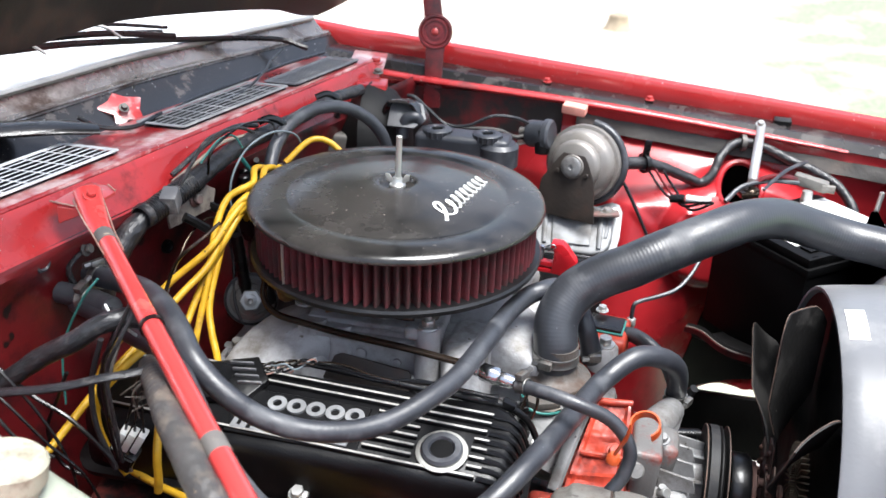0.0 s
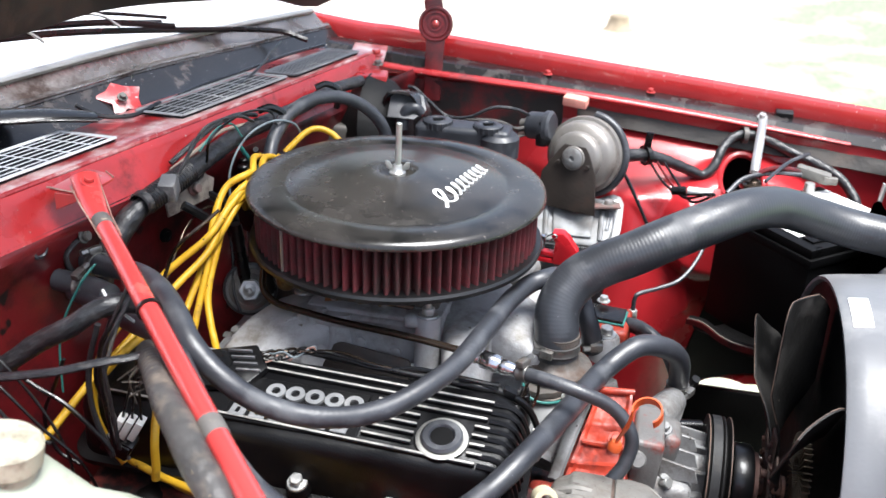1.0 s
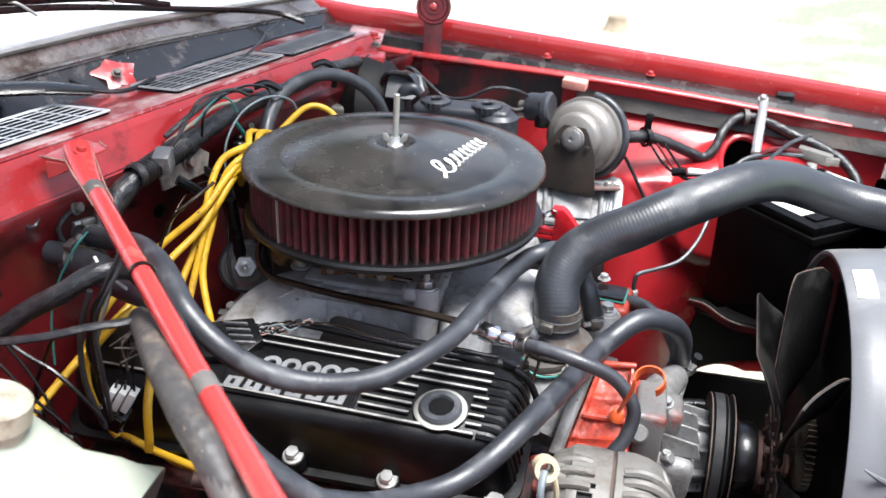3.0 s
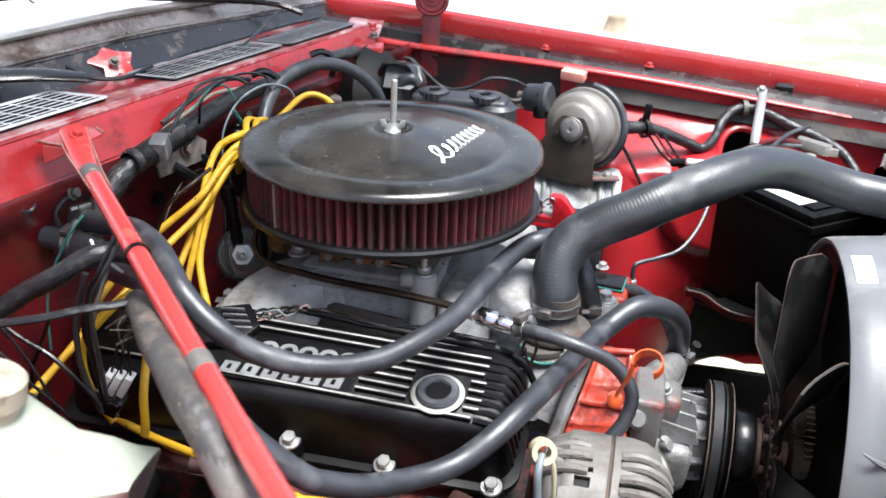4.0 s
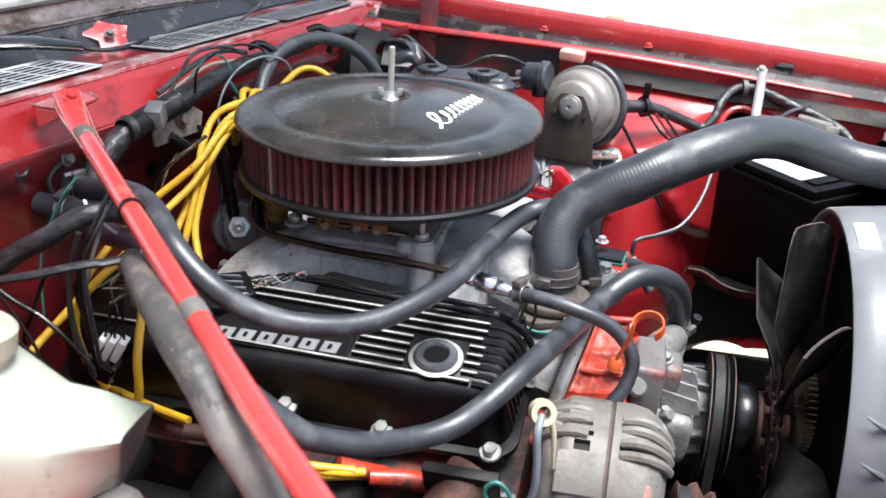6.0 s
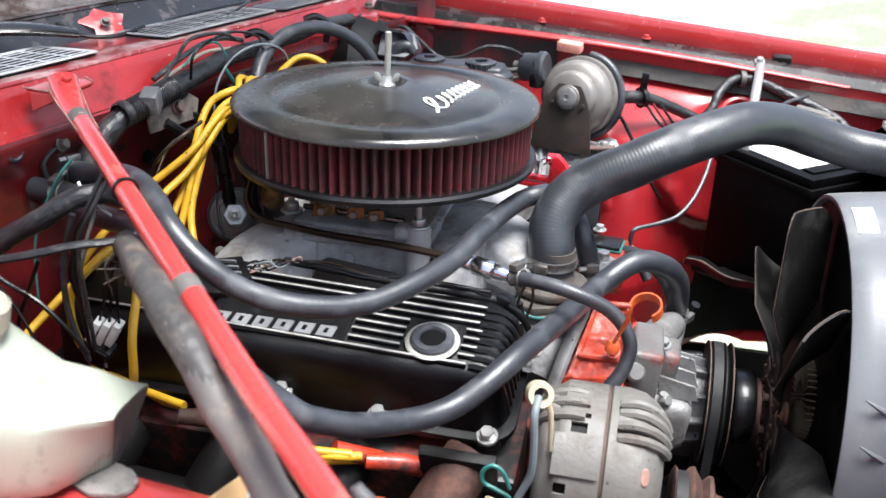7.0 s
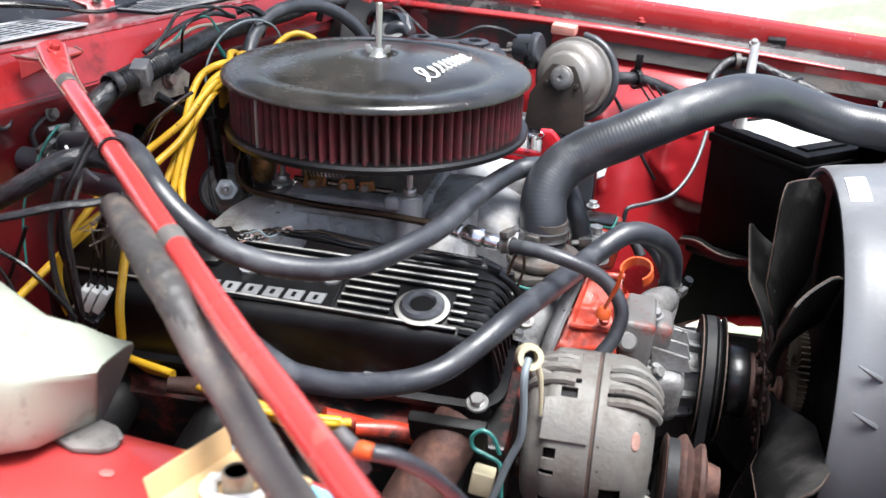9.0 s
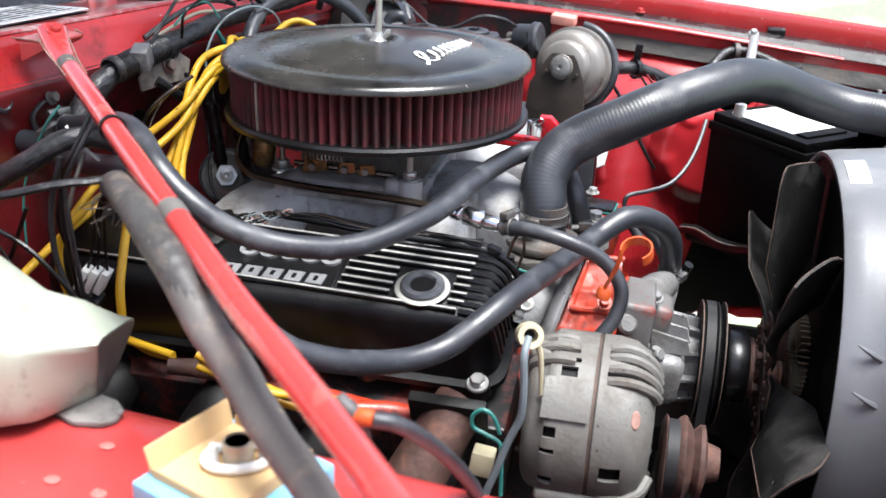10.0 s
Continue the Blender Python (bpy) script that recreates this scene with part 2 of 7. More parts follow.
TEAL = surf("teal_wire", (0.03, 0.17, 0.15), 0.45, 0, 0.15, 40, 0.05)
GREYWIRE = surf("pale_wire", (0.24, 0.20, 0.16), 0.5, 0, 0.2, 40, 0.05)
PINK = surf("faded_red_plastic", (0.70, 0.30, 0.24), 0.6, 0, 0.2, 50, 0.1)
DUSTY_BLADE = surf("grimy_dark_steel", (0.008, 0.0077, 0.0075), 0.55, 0.0, 0.4, 18, 0.25, 160, (0.055, 0.052, 0.049), 0.34, 12, spec=0.25, speck=(120, 0.73, (0.12, 0.11, 0.10)))
GRIME = surf("grimy_grey_metal", (0.12, 0.11, 0.10), 0.6, 0.3, 0.4, 14, 0.2, 180, (0.28, 0.06, 0.05), 0.25, 8)
GUTTER = surf("satin_black_gutter", (0.010, 0.009, 0.009), 0.24, 0, 0.3, 8, 0.05, 300, (0.08, 0.064, 0.056), 0.24, 22, spec=0.6)
COWL = surf("dusty_black_cowl", (0.012, 0.012, 0.013), 0.20, 0, 0.35, 10, 0.05, 300, (0.10, 0.085, 0.078), 0.19, 26, spec=0.6, drough=0.45, speck=(260, 0.72, (0.34, 0.33, 0.32)))
DUSTY_RED = surf("dusty_red_paint", (0.34, 0.020, 0.022), 0.32, 0, 0.2, 16, 0.06, 250, (0.60, 0.50, 0.47), 0.42, 16, coat=0.6, spec=0.5, drough=0.5, speck=(110, 0.71, (0.5, 0.4, 0.37)))
POLISHED = surf("weathered_polished_alloy", (0.22, 0.225, 0.23), 0.50, 0.35, 0.3, 18, 0.15, 200, (0.13, 0.12, 0.11), 0.26, 16)
GRILLE_DARK = surf("dark_grille_plastic", (0.11, 0.11, 0.115), 0.45, 0, 0.2, 30, 0.1, 200, (0.36, 0.34, 0.32), 0.25, 30)
GRILLE_WORN = surf("dull_grille_plastic", (0.24, 0.24, 0.24), 0.45, 0, 0.3, 30, 0.1, 200, (0.50, 0.48, 0.46), 0.28, 20)
GRILLE = surf("grey_grille_plastic", (0.62, 0.62, 0.62), 0.45, 0, 0.2, 30, 0.1, 200, (0.34, 0.33, 0.32), 0.25, 20)
HOODIN = surf("hood_underside", (0.018, 0.015, 0.014), 0.34, 0, 0.4, 5, 0.1, 200, (0.07, 0.035, 0.025), 0.26, 12)
WOODY = surf("weathered_stump", (0.30, 0.24, 0.17), 0.9, 0, 0.3, 12, 0.5, 60)


def glass():
    m = bpy.data.materials.new("windscreen_glass_sky_paled")
    m.use_nodes = True
    b = m.node_tree.nodes["Principled BSDF"]
    # Milky base and high IOR stand in for the bright sky reflection.
    b.inputs["Base Color"].default_value = (0.72, 0.75, 0.77, 1)
    b.inputs["Roughness"].default_value, b.inputs["Transmission Weight"].default_value, b.inputs["IOR"].default_value = 0.05, 0.45, 1.8
    return m


GLASS = glass()


def meadow():
    """Pale dry track turning to grass, with leaf litter."""
    m = bpy.data.materials.new("grass_and_track")
    m.use_nodes = True
    nt = m.node_tree
    N, L = nt.nodes.new, nt.links.new
    b = nt.nodes["Principled BSDF"]
    co = N("ShaderNodeTexCoord")
    big, mid, fine = N("ShaderNodeTexNoise"), N("ShaderNodeTexNoise"), N("ShaderNodeTexNoise")
    for n, s, d in ((big, 0.22, 4), (mid, 1.7, 6), (fine, 22, 5)):
        n.inputs["Scale"].default_value, n.inputs["Detail"].default_value = s, d
        L(co.outputs["Object"], n.inputs["Vector"])
    sep = N("ShaderNodeSeparateXYZ")
    L(co.outputs["Object"], sep.inputs[0])
    ma = N("ShaderNodeMath")
    ma.operation, ma.inputs[1].default_value, ma.inputs[2].default_value = "MULTIPLY_ADD", 0.16, 0.02
    L(sep.outputs["X"], ma.inputs[0])
    ad = N("ShaderNodeMath")
    ad.operation = "ADD"
    L(ma.outputs[0], ad.inputs[0]), L(mid.outputs["Fac"], ad.inputs[1])
    r = N("ShaderNodeValToRGB")
    e = r.color_ramp.elements
    e[0].position, e[0].color = 0.56, (0.55, 0.50, 0.43, 1)
    e[1].position, e[1].color = 0.80, (0.20, 0.325, 0.155, 1)
    L(ad.outputs[0], r.inputs[0])
    r2 = N("ShaderNodeMapRange")
    r2.inputs["From Min"].default_value, r2.inputs["From Max"].default_value = 0.3, 0.7
    r2.inputs["To Min"].default_value, r2.inputs["To Max"].default_value = 0.7, 1.3
    L(fine.outputs["Fac"], r2.inputs["Value"])
    sc = N("ShaderNodeVectorMath")
    sc.operation = "SCALE"
    L(r.outputs[0], sc.inputs[0]), L(r2.outputs[0], sc.inputs["Scale"])
    L(sc.outputs[0], b.inputs["Base Color"])
    b.inputs["Roughness"].default_value = 0.95
    return m


MEADOW = meadow()


# ---- mesh tools ----
def thing(name, at, label, category, group="", kind=""):
    ob = new(name)
    ob.location = at
    ob.empty_display_size = 0.02
    return tagged(ob, label, category, group, kind)


def part(name, bm, material, parent=None, label="", sharp=40):
    """Links a bmesh, built in the world's place, as one mesh under its parent."""
    me = bpy.data.meshes.new(name)
    off = Vector()
    p = parent
    while p:
        off += p.location
        p = p.parent
    bmesh.ops.translate(bm, verts=bm.verts, vec=-off)
    bmesh.ops.recalc_face_normals(bm, faces=bm.faces)
    for f in bm.faces:
        f.smooth = True
    bm.to_mesh(me)
    bm.free()
    me.set_sharp_from_angle(angle=radians(sharp))
    me.materials.append(material)
    ob = new(name, me)
    ob.parent = parent
    if label:
        ob["label"] = label
    return ob


def solo(name, bm, material, label, category, group="", kind="", at=None, sharp=40):
    """A thing of one mesh; its origin is put at the middle of its base."""
    vs = [v.co for v in bm.verts]
    at = Vector(at) if at else Vector(((min(v.x for v in vs) + max(v.x for v in vs)) / 2, (min(v.y for v in vs) + max(v.y for v in vs)) / 2, min(v.z for v in vs)))
    bmesh.ops.translate(bm, verts=bm.verts, vec=-at)
    ob = part(name, bm, material, None, "", sharp)
    ob.location = at
    return tagged(ob, label, category, group, kind)


def join(*bms):
    out = bms[0]
    for b in bms[1:]:
        me = bpy.data.meshes.new("tmp")
        b.to_mesh(me)
        out.from_mesh(me)
        bpy.data.meshes.remove(me)
        b.free()
    return out


def spline(pts, steps=6):
    """Catmull-Rom through the points."""
    P = [Vector(p) for p in pts]
    if len(P) < 3:
        return P
    P = [2 * P[0] - P[1]] + P + [2 * P[-1] - P[-2]]
    out = []
    for i in range(1, len(P) - 2):
        a, b, c, d = P[i - 1:i + 3]
        for k in range(steps):
            t = k / steps
            out.append(0.5 * (2 * b + (c - a) * t + (2 * a - 5 * b + 4 * c - d) * t * t + (3 * b - a - 3 * c + d) * t ** 3))
    out.append(P[-2])
    return out


def tube(pts, r, seg=12, steps=6, smooth=True, flat=1.0, wobble=0.0):
    """A round (or flattened) tube along a smooth line, with ends closed and its length in the texture map. r: one radius or one a point."""
    line = spline(pts, steps) if smooth else [Vector(p) for p in pts]
    n = len(line)
    rad = [r] * n if not isinstance(r, (list, tuple)) else [float(np.interp(i / (n - 1), np.linspace(0, 1, len(r)), r)) for i in range(n)]
    bm = bmesh.new()
    uv = bm.loops.layers.uv.new("UVMap")
    tan = [(line[min(i + 1, n - 1)] - line[max(i - 1, 0)]).normalized() for i in range(n)]
    up = Vector((0, 0, 1)) if abs(tan[0].z) < 0.9 else Vector((0, 1, 0))
    side = tan[0].cross(up).normalized()
    rings, dist = [], [0.0]
    for i in range(n):
        side = (side - tan[i] * side.dot(tan[i])).normalized()
        nor = side.cross(tan[i])
        if i:
            dist.append(dist[-1] + (line[i] - line[i - 1]).length)
        k = 1 + wobble * noise.noise(line[i] * 60) if wobble else 1
        rings.append([bm.verts.new(line[i] + (side * math.cos(a) + nor * math.sin(a) * flat) * rad[i] * k) for a in (2 * math.pi * j / seg for j in range(seg))])
    for i in range(n - 1):
        for j in range(seg):
            f = bm.faces.new((rings[i][j], rings[i][(j + 1) % seg], rings[i + 1][(j + 1) % seg], rings[i + 1][j]))
            for lp, (u, v) in zip(f.loops, ((dist[i], j), (dist[i], j + 1), (dist[i + 1], j + 1), (dist[i + 1], j))):
                lp[uv].uv = (u, v / seg)
    bm.faces.new(rings[0][::-1]), bm.faces.new(rings[-1])
    return bm


def duct(sections, seg=28, steps=6, power=0.6, rough=0.0):
    """A cast passage: boxy rounded sections (x, y, z, half width, half height) joined along a smooth line."""
    line = spline([q[:3] for q in sections], steps)
    n = len(line)
    pos = np.linspace(0, 1, len(sections))
    bm = bmesh.new()
    rings = []
    for i, p in enumerate(line):
        t = (line[min(i + 1, n - 1)] - line[max(i - 1, 0)]).normalized()
        side = t.cross(Vector((0, 0, 1))).normalized()
        up = side.cross(t)
        w, h = (float(np.interp(i / (n - 1), pos, [q[k] for q in sections])) for k in (3, 4))
        ring = []
        for j in range(seg):
            c, v = math.cos(2 * math.pi * j / seg), math.sin(2 * math.pi * j / seg)
            q = p + side * w * math.copysign(abs(c) ** power, c) + up * h * math.copysign(abs(v) ** power, v)
            ring.append(bm.verts.new(q + (q - p).normalized() * rough * noise.noise(q * 55)))
        rings.append(ring)
    for a, b in zip(rings, rings[1:]):
        for j in range(seg):
            bm.faces.new((a[j], a[(j + 1) % seg], b[(j + 1) % seg], b[j]))
    bm.faces.new(rings[0][::-1]), bm.faces.new(rings[-1])
    return bm


def axis_frame(origin, direction, up=(0, 0, 1)):
    """A frame whose z runs along direction."""
    z = Vector(direction).normalized()
    u = Vector(up) if abs(z.dot(Vector(up).normalized())) < 0.98 else Vector((1, 0, 0))
    x = u.cross(z).normalized()
    y = z.cross(x)
    return Matrix((( x.x, y.x, z.x, origin[0]), (x.y, y.y, z.y, origin[1]), (x.z, y.z, z.z, origin[2]), (0, 0, 0, 1)))


def lathe(profile, m=None, seg=40, closed=False):
    """Turns (radius, height) pairs round z, then places them by m."""
    bm = bmesh.new()
    rings = []
    for r, h in profile:
        rings.append([bm.verts.new((r * math.cos(2 * math.pi * j / seg), r * math.sin(2 * math.pi * j / seg), h)) for j in range(seg)] if r > 1e-6 else [bm.verts.new((0, 0, h))])
    pairs = list(zip(rings, rings[1:])) + ([(rings[-1], rings[0])] if closed else [])
    for a, b in pairs:
        for j in range(seg):
            k = (j + 1) % seg
            q = [v for v in (a[j % len(a)], a[k % len(a)], b[k % len(b)], b[j % len(b)])]
            q = [v for i, v in enumerate(q) if v not in q[:i]]
            if len(q) > 2:
                bm.faces.new(q)
    if not closed:
        for ring, rev in ((rings[0], True), (rings[-1], False)):
            if len(ring) > 1:
                bm.faces.new(ring[::-1] if rev else ring)
    if m is not None:
        bm.transform(m)
    return bm


def rod(a, b, r, seg=14, bevel=0.0):
    a, b = Vector(a), Vector(b)
    h = (b - a).length
    e = min(bevel, r * 0.5)
    prof = [(r - e, 0), (r, e), (r, h - e), (r - e, h)] if e else [(r, 0), (r, h)]
    return lathe(prof, axis_frame(a, b - a), seg)


def slab(outline, h, m=None, bevel=0.0, seg=2):
    """A plate or block from a flat outline, h thick upwards, with rounded edges."""
    bm = bmesh.new()
    lo = [bm.verts.new((x, y, 0)) for x, y in outline]
    hi = [bm.verts.new((x, y, h)) for x, y in outline]
    n = len(lo)
    bm.faces.new(lo[::-1]), bm.faces.new(hi)
    for i in range(n):
        bm.faces.new((lo[i], lo[(i + 1) % n], hi[(i + 1) % n], hi[i]))
    bmesh.ops.recalc_face_normals(bm, faces=bm.faces)
    if bevel:
        bmesh.ops.bevel(bm, geom=bm.edges[:], offset=bevel, segments=seg, affect="EDGES", profile=0.6, clamp_overlap=True)
    if m is not None:
        bm.transform(m)
    return bm


def box(size, m=None, bevel=0.002, seg=2):
    """A block with rounded edges, centred, z from 0 up."""
    x, y, z = size
    return slab([(-x / 2, -y / 2), (x / 2, -y / 2), (x / 2, y / 2), (-x / 2, y / 2)], z, m, bevel, seg)


def sheet(rows, thick=0.0, wobble=0.0):
    """A skin through rows of points, with thickness."""
    bm = bmesh.new()
    V = [[bm.verts.new(Vector(p) + (Vector((noise.noise(Vector(p) * 9), noise.noise(Vector(p) * 9 + Vector((7, 0, 0))), noise.noise(Vector(p) * 9 + Vector((0, 7, 0))))) * wobble if wobble else Vector())) for p in row] for row in rows]
    for a, b in zip(V, V[1:]):
        for j in range(len(a) - 1):
            bm.faces.new((a[j], a[j + 1], b[j + 1], b[j]))
    if thick:
        bmesh.ops.recalc_face_normals(bm, faces=bm.faces)
        bm.normal_update()
        B = [[bm.verts.new(v.co - v.normal * thick) for v in row] for row in V]
        for a, b in zip(B, B[1:]):
            for j in range(len(a) - 1):
                bm.faces.new((b[j], b[j + 1], a[j + 1], a[j]))
        rim = list(zip(V[0], B[0])) + [(a[-1], b[-1]) for a, b in zip(V[1:-1], B[1:-1])] + list(zip(V[-1], B[-1]))[::-1] + [(a[0], b[0]) for a, b in zip(V[1:-1], B[1:-1])][::-1]
        for (a, b), (c, d) in zip(rim, rim[1:] + rim[:1]):
            bm.faces.new((a, b, d, c))
    return bm


def dense(row, n):
    """n points evenly spread along a smooth line through the row."""
    line = spline(row, 12)
    d = np.cumsum([0] + [(b - a).length for a, b in zip(line, line[1:])])
    return [Vector([float(np.interp(s, d, [p[i] for p in line])) for i in range(3)]) for s in np.linspace(0, d[-1], n)]


def hexagon(r):
    return [(r * math.cos(math.pi * k / 3), r * math.sin(math.pi * k / 3)) for k in range(6)]


def bolt(parent, at, direction, r=0.007, name="bolt", material=None, washer=True):
    """A hexagon bolt head with its washer, as a part."""
    m = axis_frame(at, direction)
    bm = slab(hexagon(r), r * 1.0, m @ Matrix.Translation((0, 0, r * 0.3 if washer else 0)), r * 0.12, 1)
    if washer:
        bm = join(bm, lathe([(r * 1.45, 0), (r * 1.5, r * 0.15), (r * 1.4, r * 0.3)], m, 18))
    return part(name, bm, material or STEEL, parent)


def clamp(parent, at, direction, r, name="hose_clamp", screw=(0, 0, 1)):
    """A worm-drive clamp round a hose: slotted band, and a screw housing on it."""
    m = axis_frame(at, direction, screw)
    band = part(name, lathe([(r, -0.006), (r + 0.0012, -0.006), (r + 0.0016, -0.005), (r + 0.0009, -0.0035), (r + 0.0009, 0.0035), (r + 0.0016, 0.005), (r + 0.0012, 0.006), (r, 0.006)], m, 32, True), CLAMP, parent, "dull steel worm-drive clamp")
    part("screw", join(box((0.016, 0.0075, 0.010), m @ pose(0, r + 0.0045, -0.005), 0.002), rod(m @ Vector((0.008, r + 0.005, 0)), m @ Vector((0.016, r + 0.005, 0)), 0.0036, 6)), CLAMP, band)
    return band


# ---- setting ----
def firewall_x(y):
    return -0.283 + 0.24 * y


def fender_top(x):
    return 0.996 - 0.085 * x


ground = solo("ground", sheet([[(x, y, 0) for x in np.linspace(-400, 400, 33)] for y in np.linspace(-400, 400, 33)]), MEADOW, "pale dry track running into sunlit grass", "ground", kind="structure", at=(0, 0, 0))

# Firewall: pressed steel with a rounded upper lip and shallow pressings.
rows = []
for z in (0.958, 0.952, 0.945, 0.92, 0.90, 0.87, 0.84, 0.80, 0.75, 0.70, 0.62, 0.54, 0.46, 0.38, 0.30):
    row = []
    for y in np.linspace(-0.76, 0.66, 60):
        d = {0.958: 0.004, 0.952: 0.007, 0.945: 0.008, 0.92: -0.002, 0.90: -0.008}.get(z, -0.010)
        d += 0.006 * noise.noise(Vector((y * 9, z * 9, 3.0))) if z < 0.95 else 0
        d -= 0.02 * math.exp(-((y - 0.06) / 0.13) ** 2 - ((z - 0.80) / 0.10) ** 2)
        row.append((firewall_x(y) + d, y, z))
    rows.append(row)
firewall = solo("wall_firewall", sheet(rows, 0.004), RED_DIRTY_SHADED, "grimy worn red-painted steel firewall, darkened for the bonnet's shade", "firewall", kind="structure")

# Cowl: red dusty shelf, black trough up to the windscreen.
rows = []
prof = [(0.0, -0.006, 0.955), (0.0, -0.002, 0.960), (0.25, 0.0, 0.970), (0.62, 0.0, 0.992), (0.84, 0.0, 1.0015), (1.0, 0.002, 1.0045), (1.0, 0.008, 1.0050), (1.0, 0.014, 1.0046), (0, 0.130, 1.003), (0, 0.142, 0.998)]
for k, d, z in prof:
    rows.append([(firewall_x(y) - d - k * 0.021, y, z) for y in np.linspace(-0.76, 0.50, 44)])
solo("cowl_front_face", sheet(rows[:6], 0.003, 0.0006), RED_COWL, "grimy red front fold of the cowl with chipped paint", "cowl panel", kind="structure")
solo("cowl_bead", tube([Vector(p) + Vector((0.001, 0, -0.0002)) for p in rows[5]], 0.0030, 8, 1, smooth=False), DUSTY_RED, "rolled edge along the cowl fold, worn pale", "cowl edge", kind="structure")
cowl = solo("cowl_shelf", sheet(rows[5:], 0.003, 0.001), DUSTY_RED, "dusty red cowl shelf below the windscreen", "cowl panel", kind="structure")
rows = []
for d, z in [(0.140, 0.999), (0.150, 0.994), (0.165, 0.998), (0.180, 1.010), (0.192, 1.022), (0.196, 1.026)]:
    rows.append([(firewall_x(y) - d, y, z - 0.05 * max(0, y - 0.2)) for y in np.linspace(-0.76, 0.67, 30)])
solo("cowl_trough", sheet(rows, 0.003, 0.001), COWL, "black dusty panel at the windscreen foot", "cowl panel", kind="structure")
rows = []
for d, z in [(0.194, 1.026), (0.197, 1.032), (0.203, 1.034), (0.206, 1.030), (0.208, 1.031), (0.222, 1.044), (0.228, 1.054), (0.236, 1.056), (0.242, 1.050)]:
    rows.append([(firewall_x(y) - d, y, z - 0.05 * max(0, y - 0.2)) for y in np.linspace(-0.76, 0.67, 30)])
solo("trim_windscreen", sheet(rows, 0.002), TRIMBROWN, "bright metal trim strip along the windscreen foot", "trim", kind="structure")
for k, (d, z, r) in enumerate(((0.226, 1.056, 0.0055), (0.1945, 1.031, 0.0022))):
    solo("trim_bead", tube([(firewall_x(y) - d, y, z - 0.05 * max(0, y - 0.2)) for y in np.linspace(-0.76, 0.66, 24)], r, 8, 1, smooth=False), (ZINC, TRIMBROWN)[k], ("bright", "dull dark")[k] + " bead of the windscreen trim", "trim", kind="structure")
rows = []
for s in np.linspace(0, 0.65, 8):
    rows.append([(firewall_x(y) - 0.238 - s * 0.86, y * (1 + 0.1 * s), 1.050 - 0.05 * max(0, y - 0.2) + s * 0.5 - 0.05 * s * s) for y in np.linspace(-0.76, 0.67, 20)])
ws = solo("window_windscreen", sheet(rows, 0.005), GLASS, "sloping windscreen glass, base paled for the sky's reflection", "windscreen", kind="structure")
ws.visible_shadow = False
solo("dashboard", box((0.7, 1.36, 0.25), pose(-0.95, -0.08, 0.76), 0.03), DARK, "black dashboard top behind the windscreen", "dashboard", kind="structure")

# Left wing with its inner lip, gutter and apron.
XS = np.linspace(-0.62, 1.0, 56)
rows = []
for y, dz in [(0.672, -0.050), (0.670, -0.030), (0.668, -0.012), (0.671, -0.003), (0.678, 0.001), (0.686, 0.0), (0.70, -0.005), (0.75, -0.022), (0.80, -0.042), (0.86, -0.070), (0.90, -0.10), (0.925, -0.15), (0.935, -0.24), (0.93, -0.40), (0.92, -0.60)]:
    rows.append([(x, y - 0.02 * max(0, x - 0.5) + 0.05 * max(0, -0.15 - x), fender_top(max(x, -0.2)) + dz + 0.10 * max(0, -0.25 - x)) for x in XS])
solo("wing_left", sheet(rows, 0.003), WING_RED, "glossy red front wing with scuffed inner lip", "car wing", kind="structure")
rows = []
for y, dz in [(0.612, -0.050), (0.622, -0.036), (0.640, -0.032), (0.672, -0.036)]:
    rows.append([(x, y - 0.02 * max(0, x - 0.5), fender_top(x) + dz) for x in XS])
gutter = solo("gutter_left", sheet(rows, 0.003, 0.001), GUTTER, "dusty black drain gutter along the wing's inner edge", "gutter", kind="structure")
bm = tube([(-0.20, 0.600, 0.958), (-0.1, 0.603, 0.950), (0.1, 0.606, 0.940), (0.25, 0.607, 0.930), (0.40, 0.609, 0.916), (0.52, 0.611, 0.903), (0.62, 0.613, 0.892)], [0.010, 0.011, 0.011, 0.010, 0.008, 0.006], 12, 6, flat=0.6)
rail = solo("apron_rail", bm, RED_COWL, "red rolled steel flange along the apron top", "body rail", kind="structure")
for x in (0.10, 0.283):
    s = thing("screw", (x, 0.643, fender_top(x) - 0.042), "small red-painted screw in the gutter", "screw", "gutter screws")
    bolt(s, (x, 0.643, fender_top(x) - 0.0305), (0, 0, 1), 0.0055, "head", RED)


CREASES = ((0.285, 0.800, 0.345, 0.735), (0.300, 0.860, 0.385, 0.800), (0.235, 0.830, 0.250, 0.700), (0.36, 0.74, 0.385, 0.60))  # pressed ridges: x, z to x, z


def apron_y(x, z):
    b = 0.14 * math.exp(-((x - 0.30) / 0.17) ** 2) * min(1, max(0, (0.90 - z) / 0.09)) * (1 - 0.25 * max(0, (0.72 - z) / 0.3))
    e = ((x - 0.46) / 0.155) ** 2 + ((min(z, 0.9) - 0.76) / 0.125) ** 2
    dome = 0.055 * min(1, (1 - e) * 2.2) if e < 1 else 0
    slope = 0.11 * math.exp(-((x - 0.25) / 0.14) ** 2) * min(1, max(0, (0.87 - z) / 0.30))
    for xa, za, xb, zb in CREASES:
        u = min(1, max(0, ((x - xa) * (xb - xa) + (z - za) * (zb - za)) / ((xb - xa) ** 2 + (zb - za) ** 2)))
        slope += 0.0045 * math.exp(-((x - xa - u * (xb - xa)) ** 2 + (z - za - u * (zb - za)) ** 2) / 0.007 ** 2)
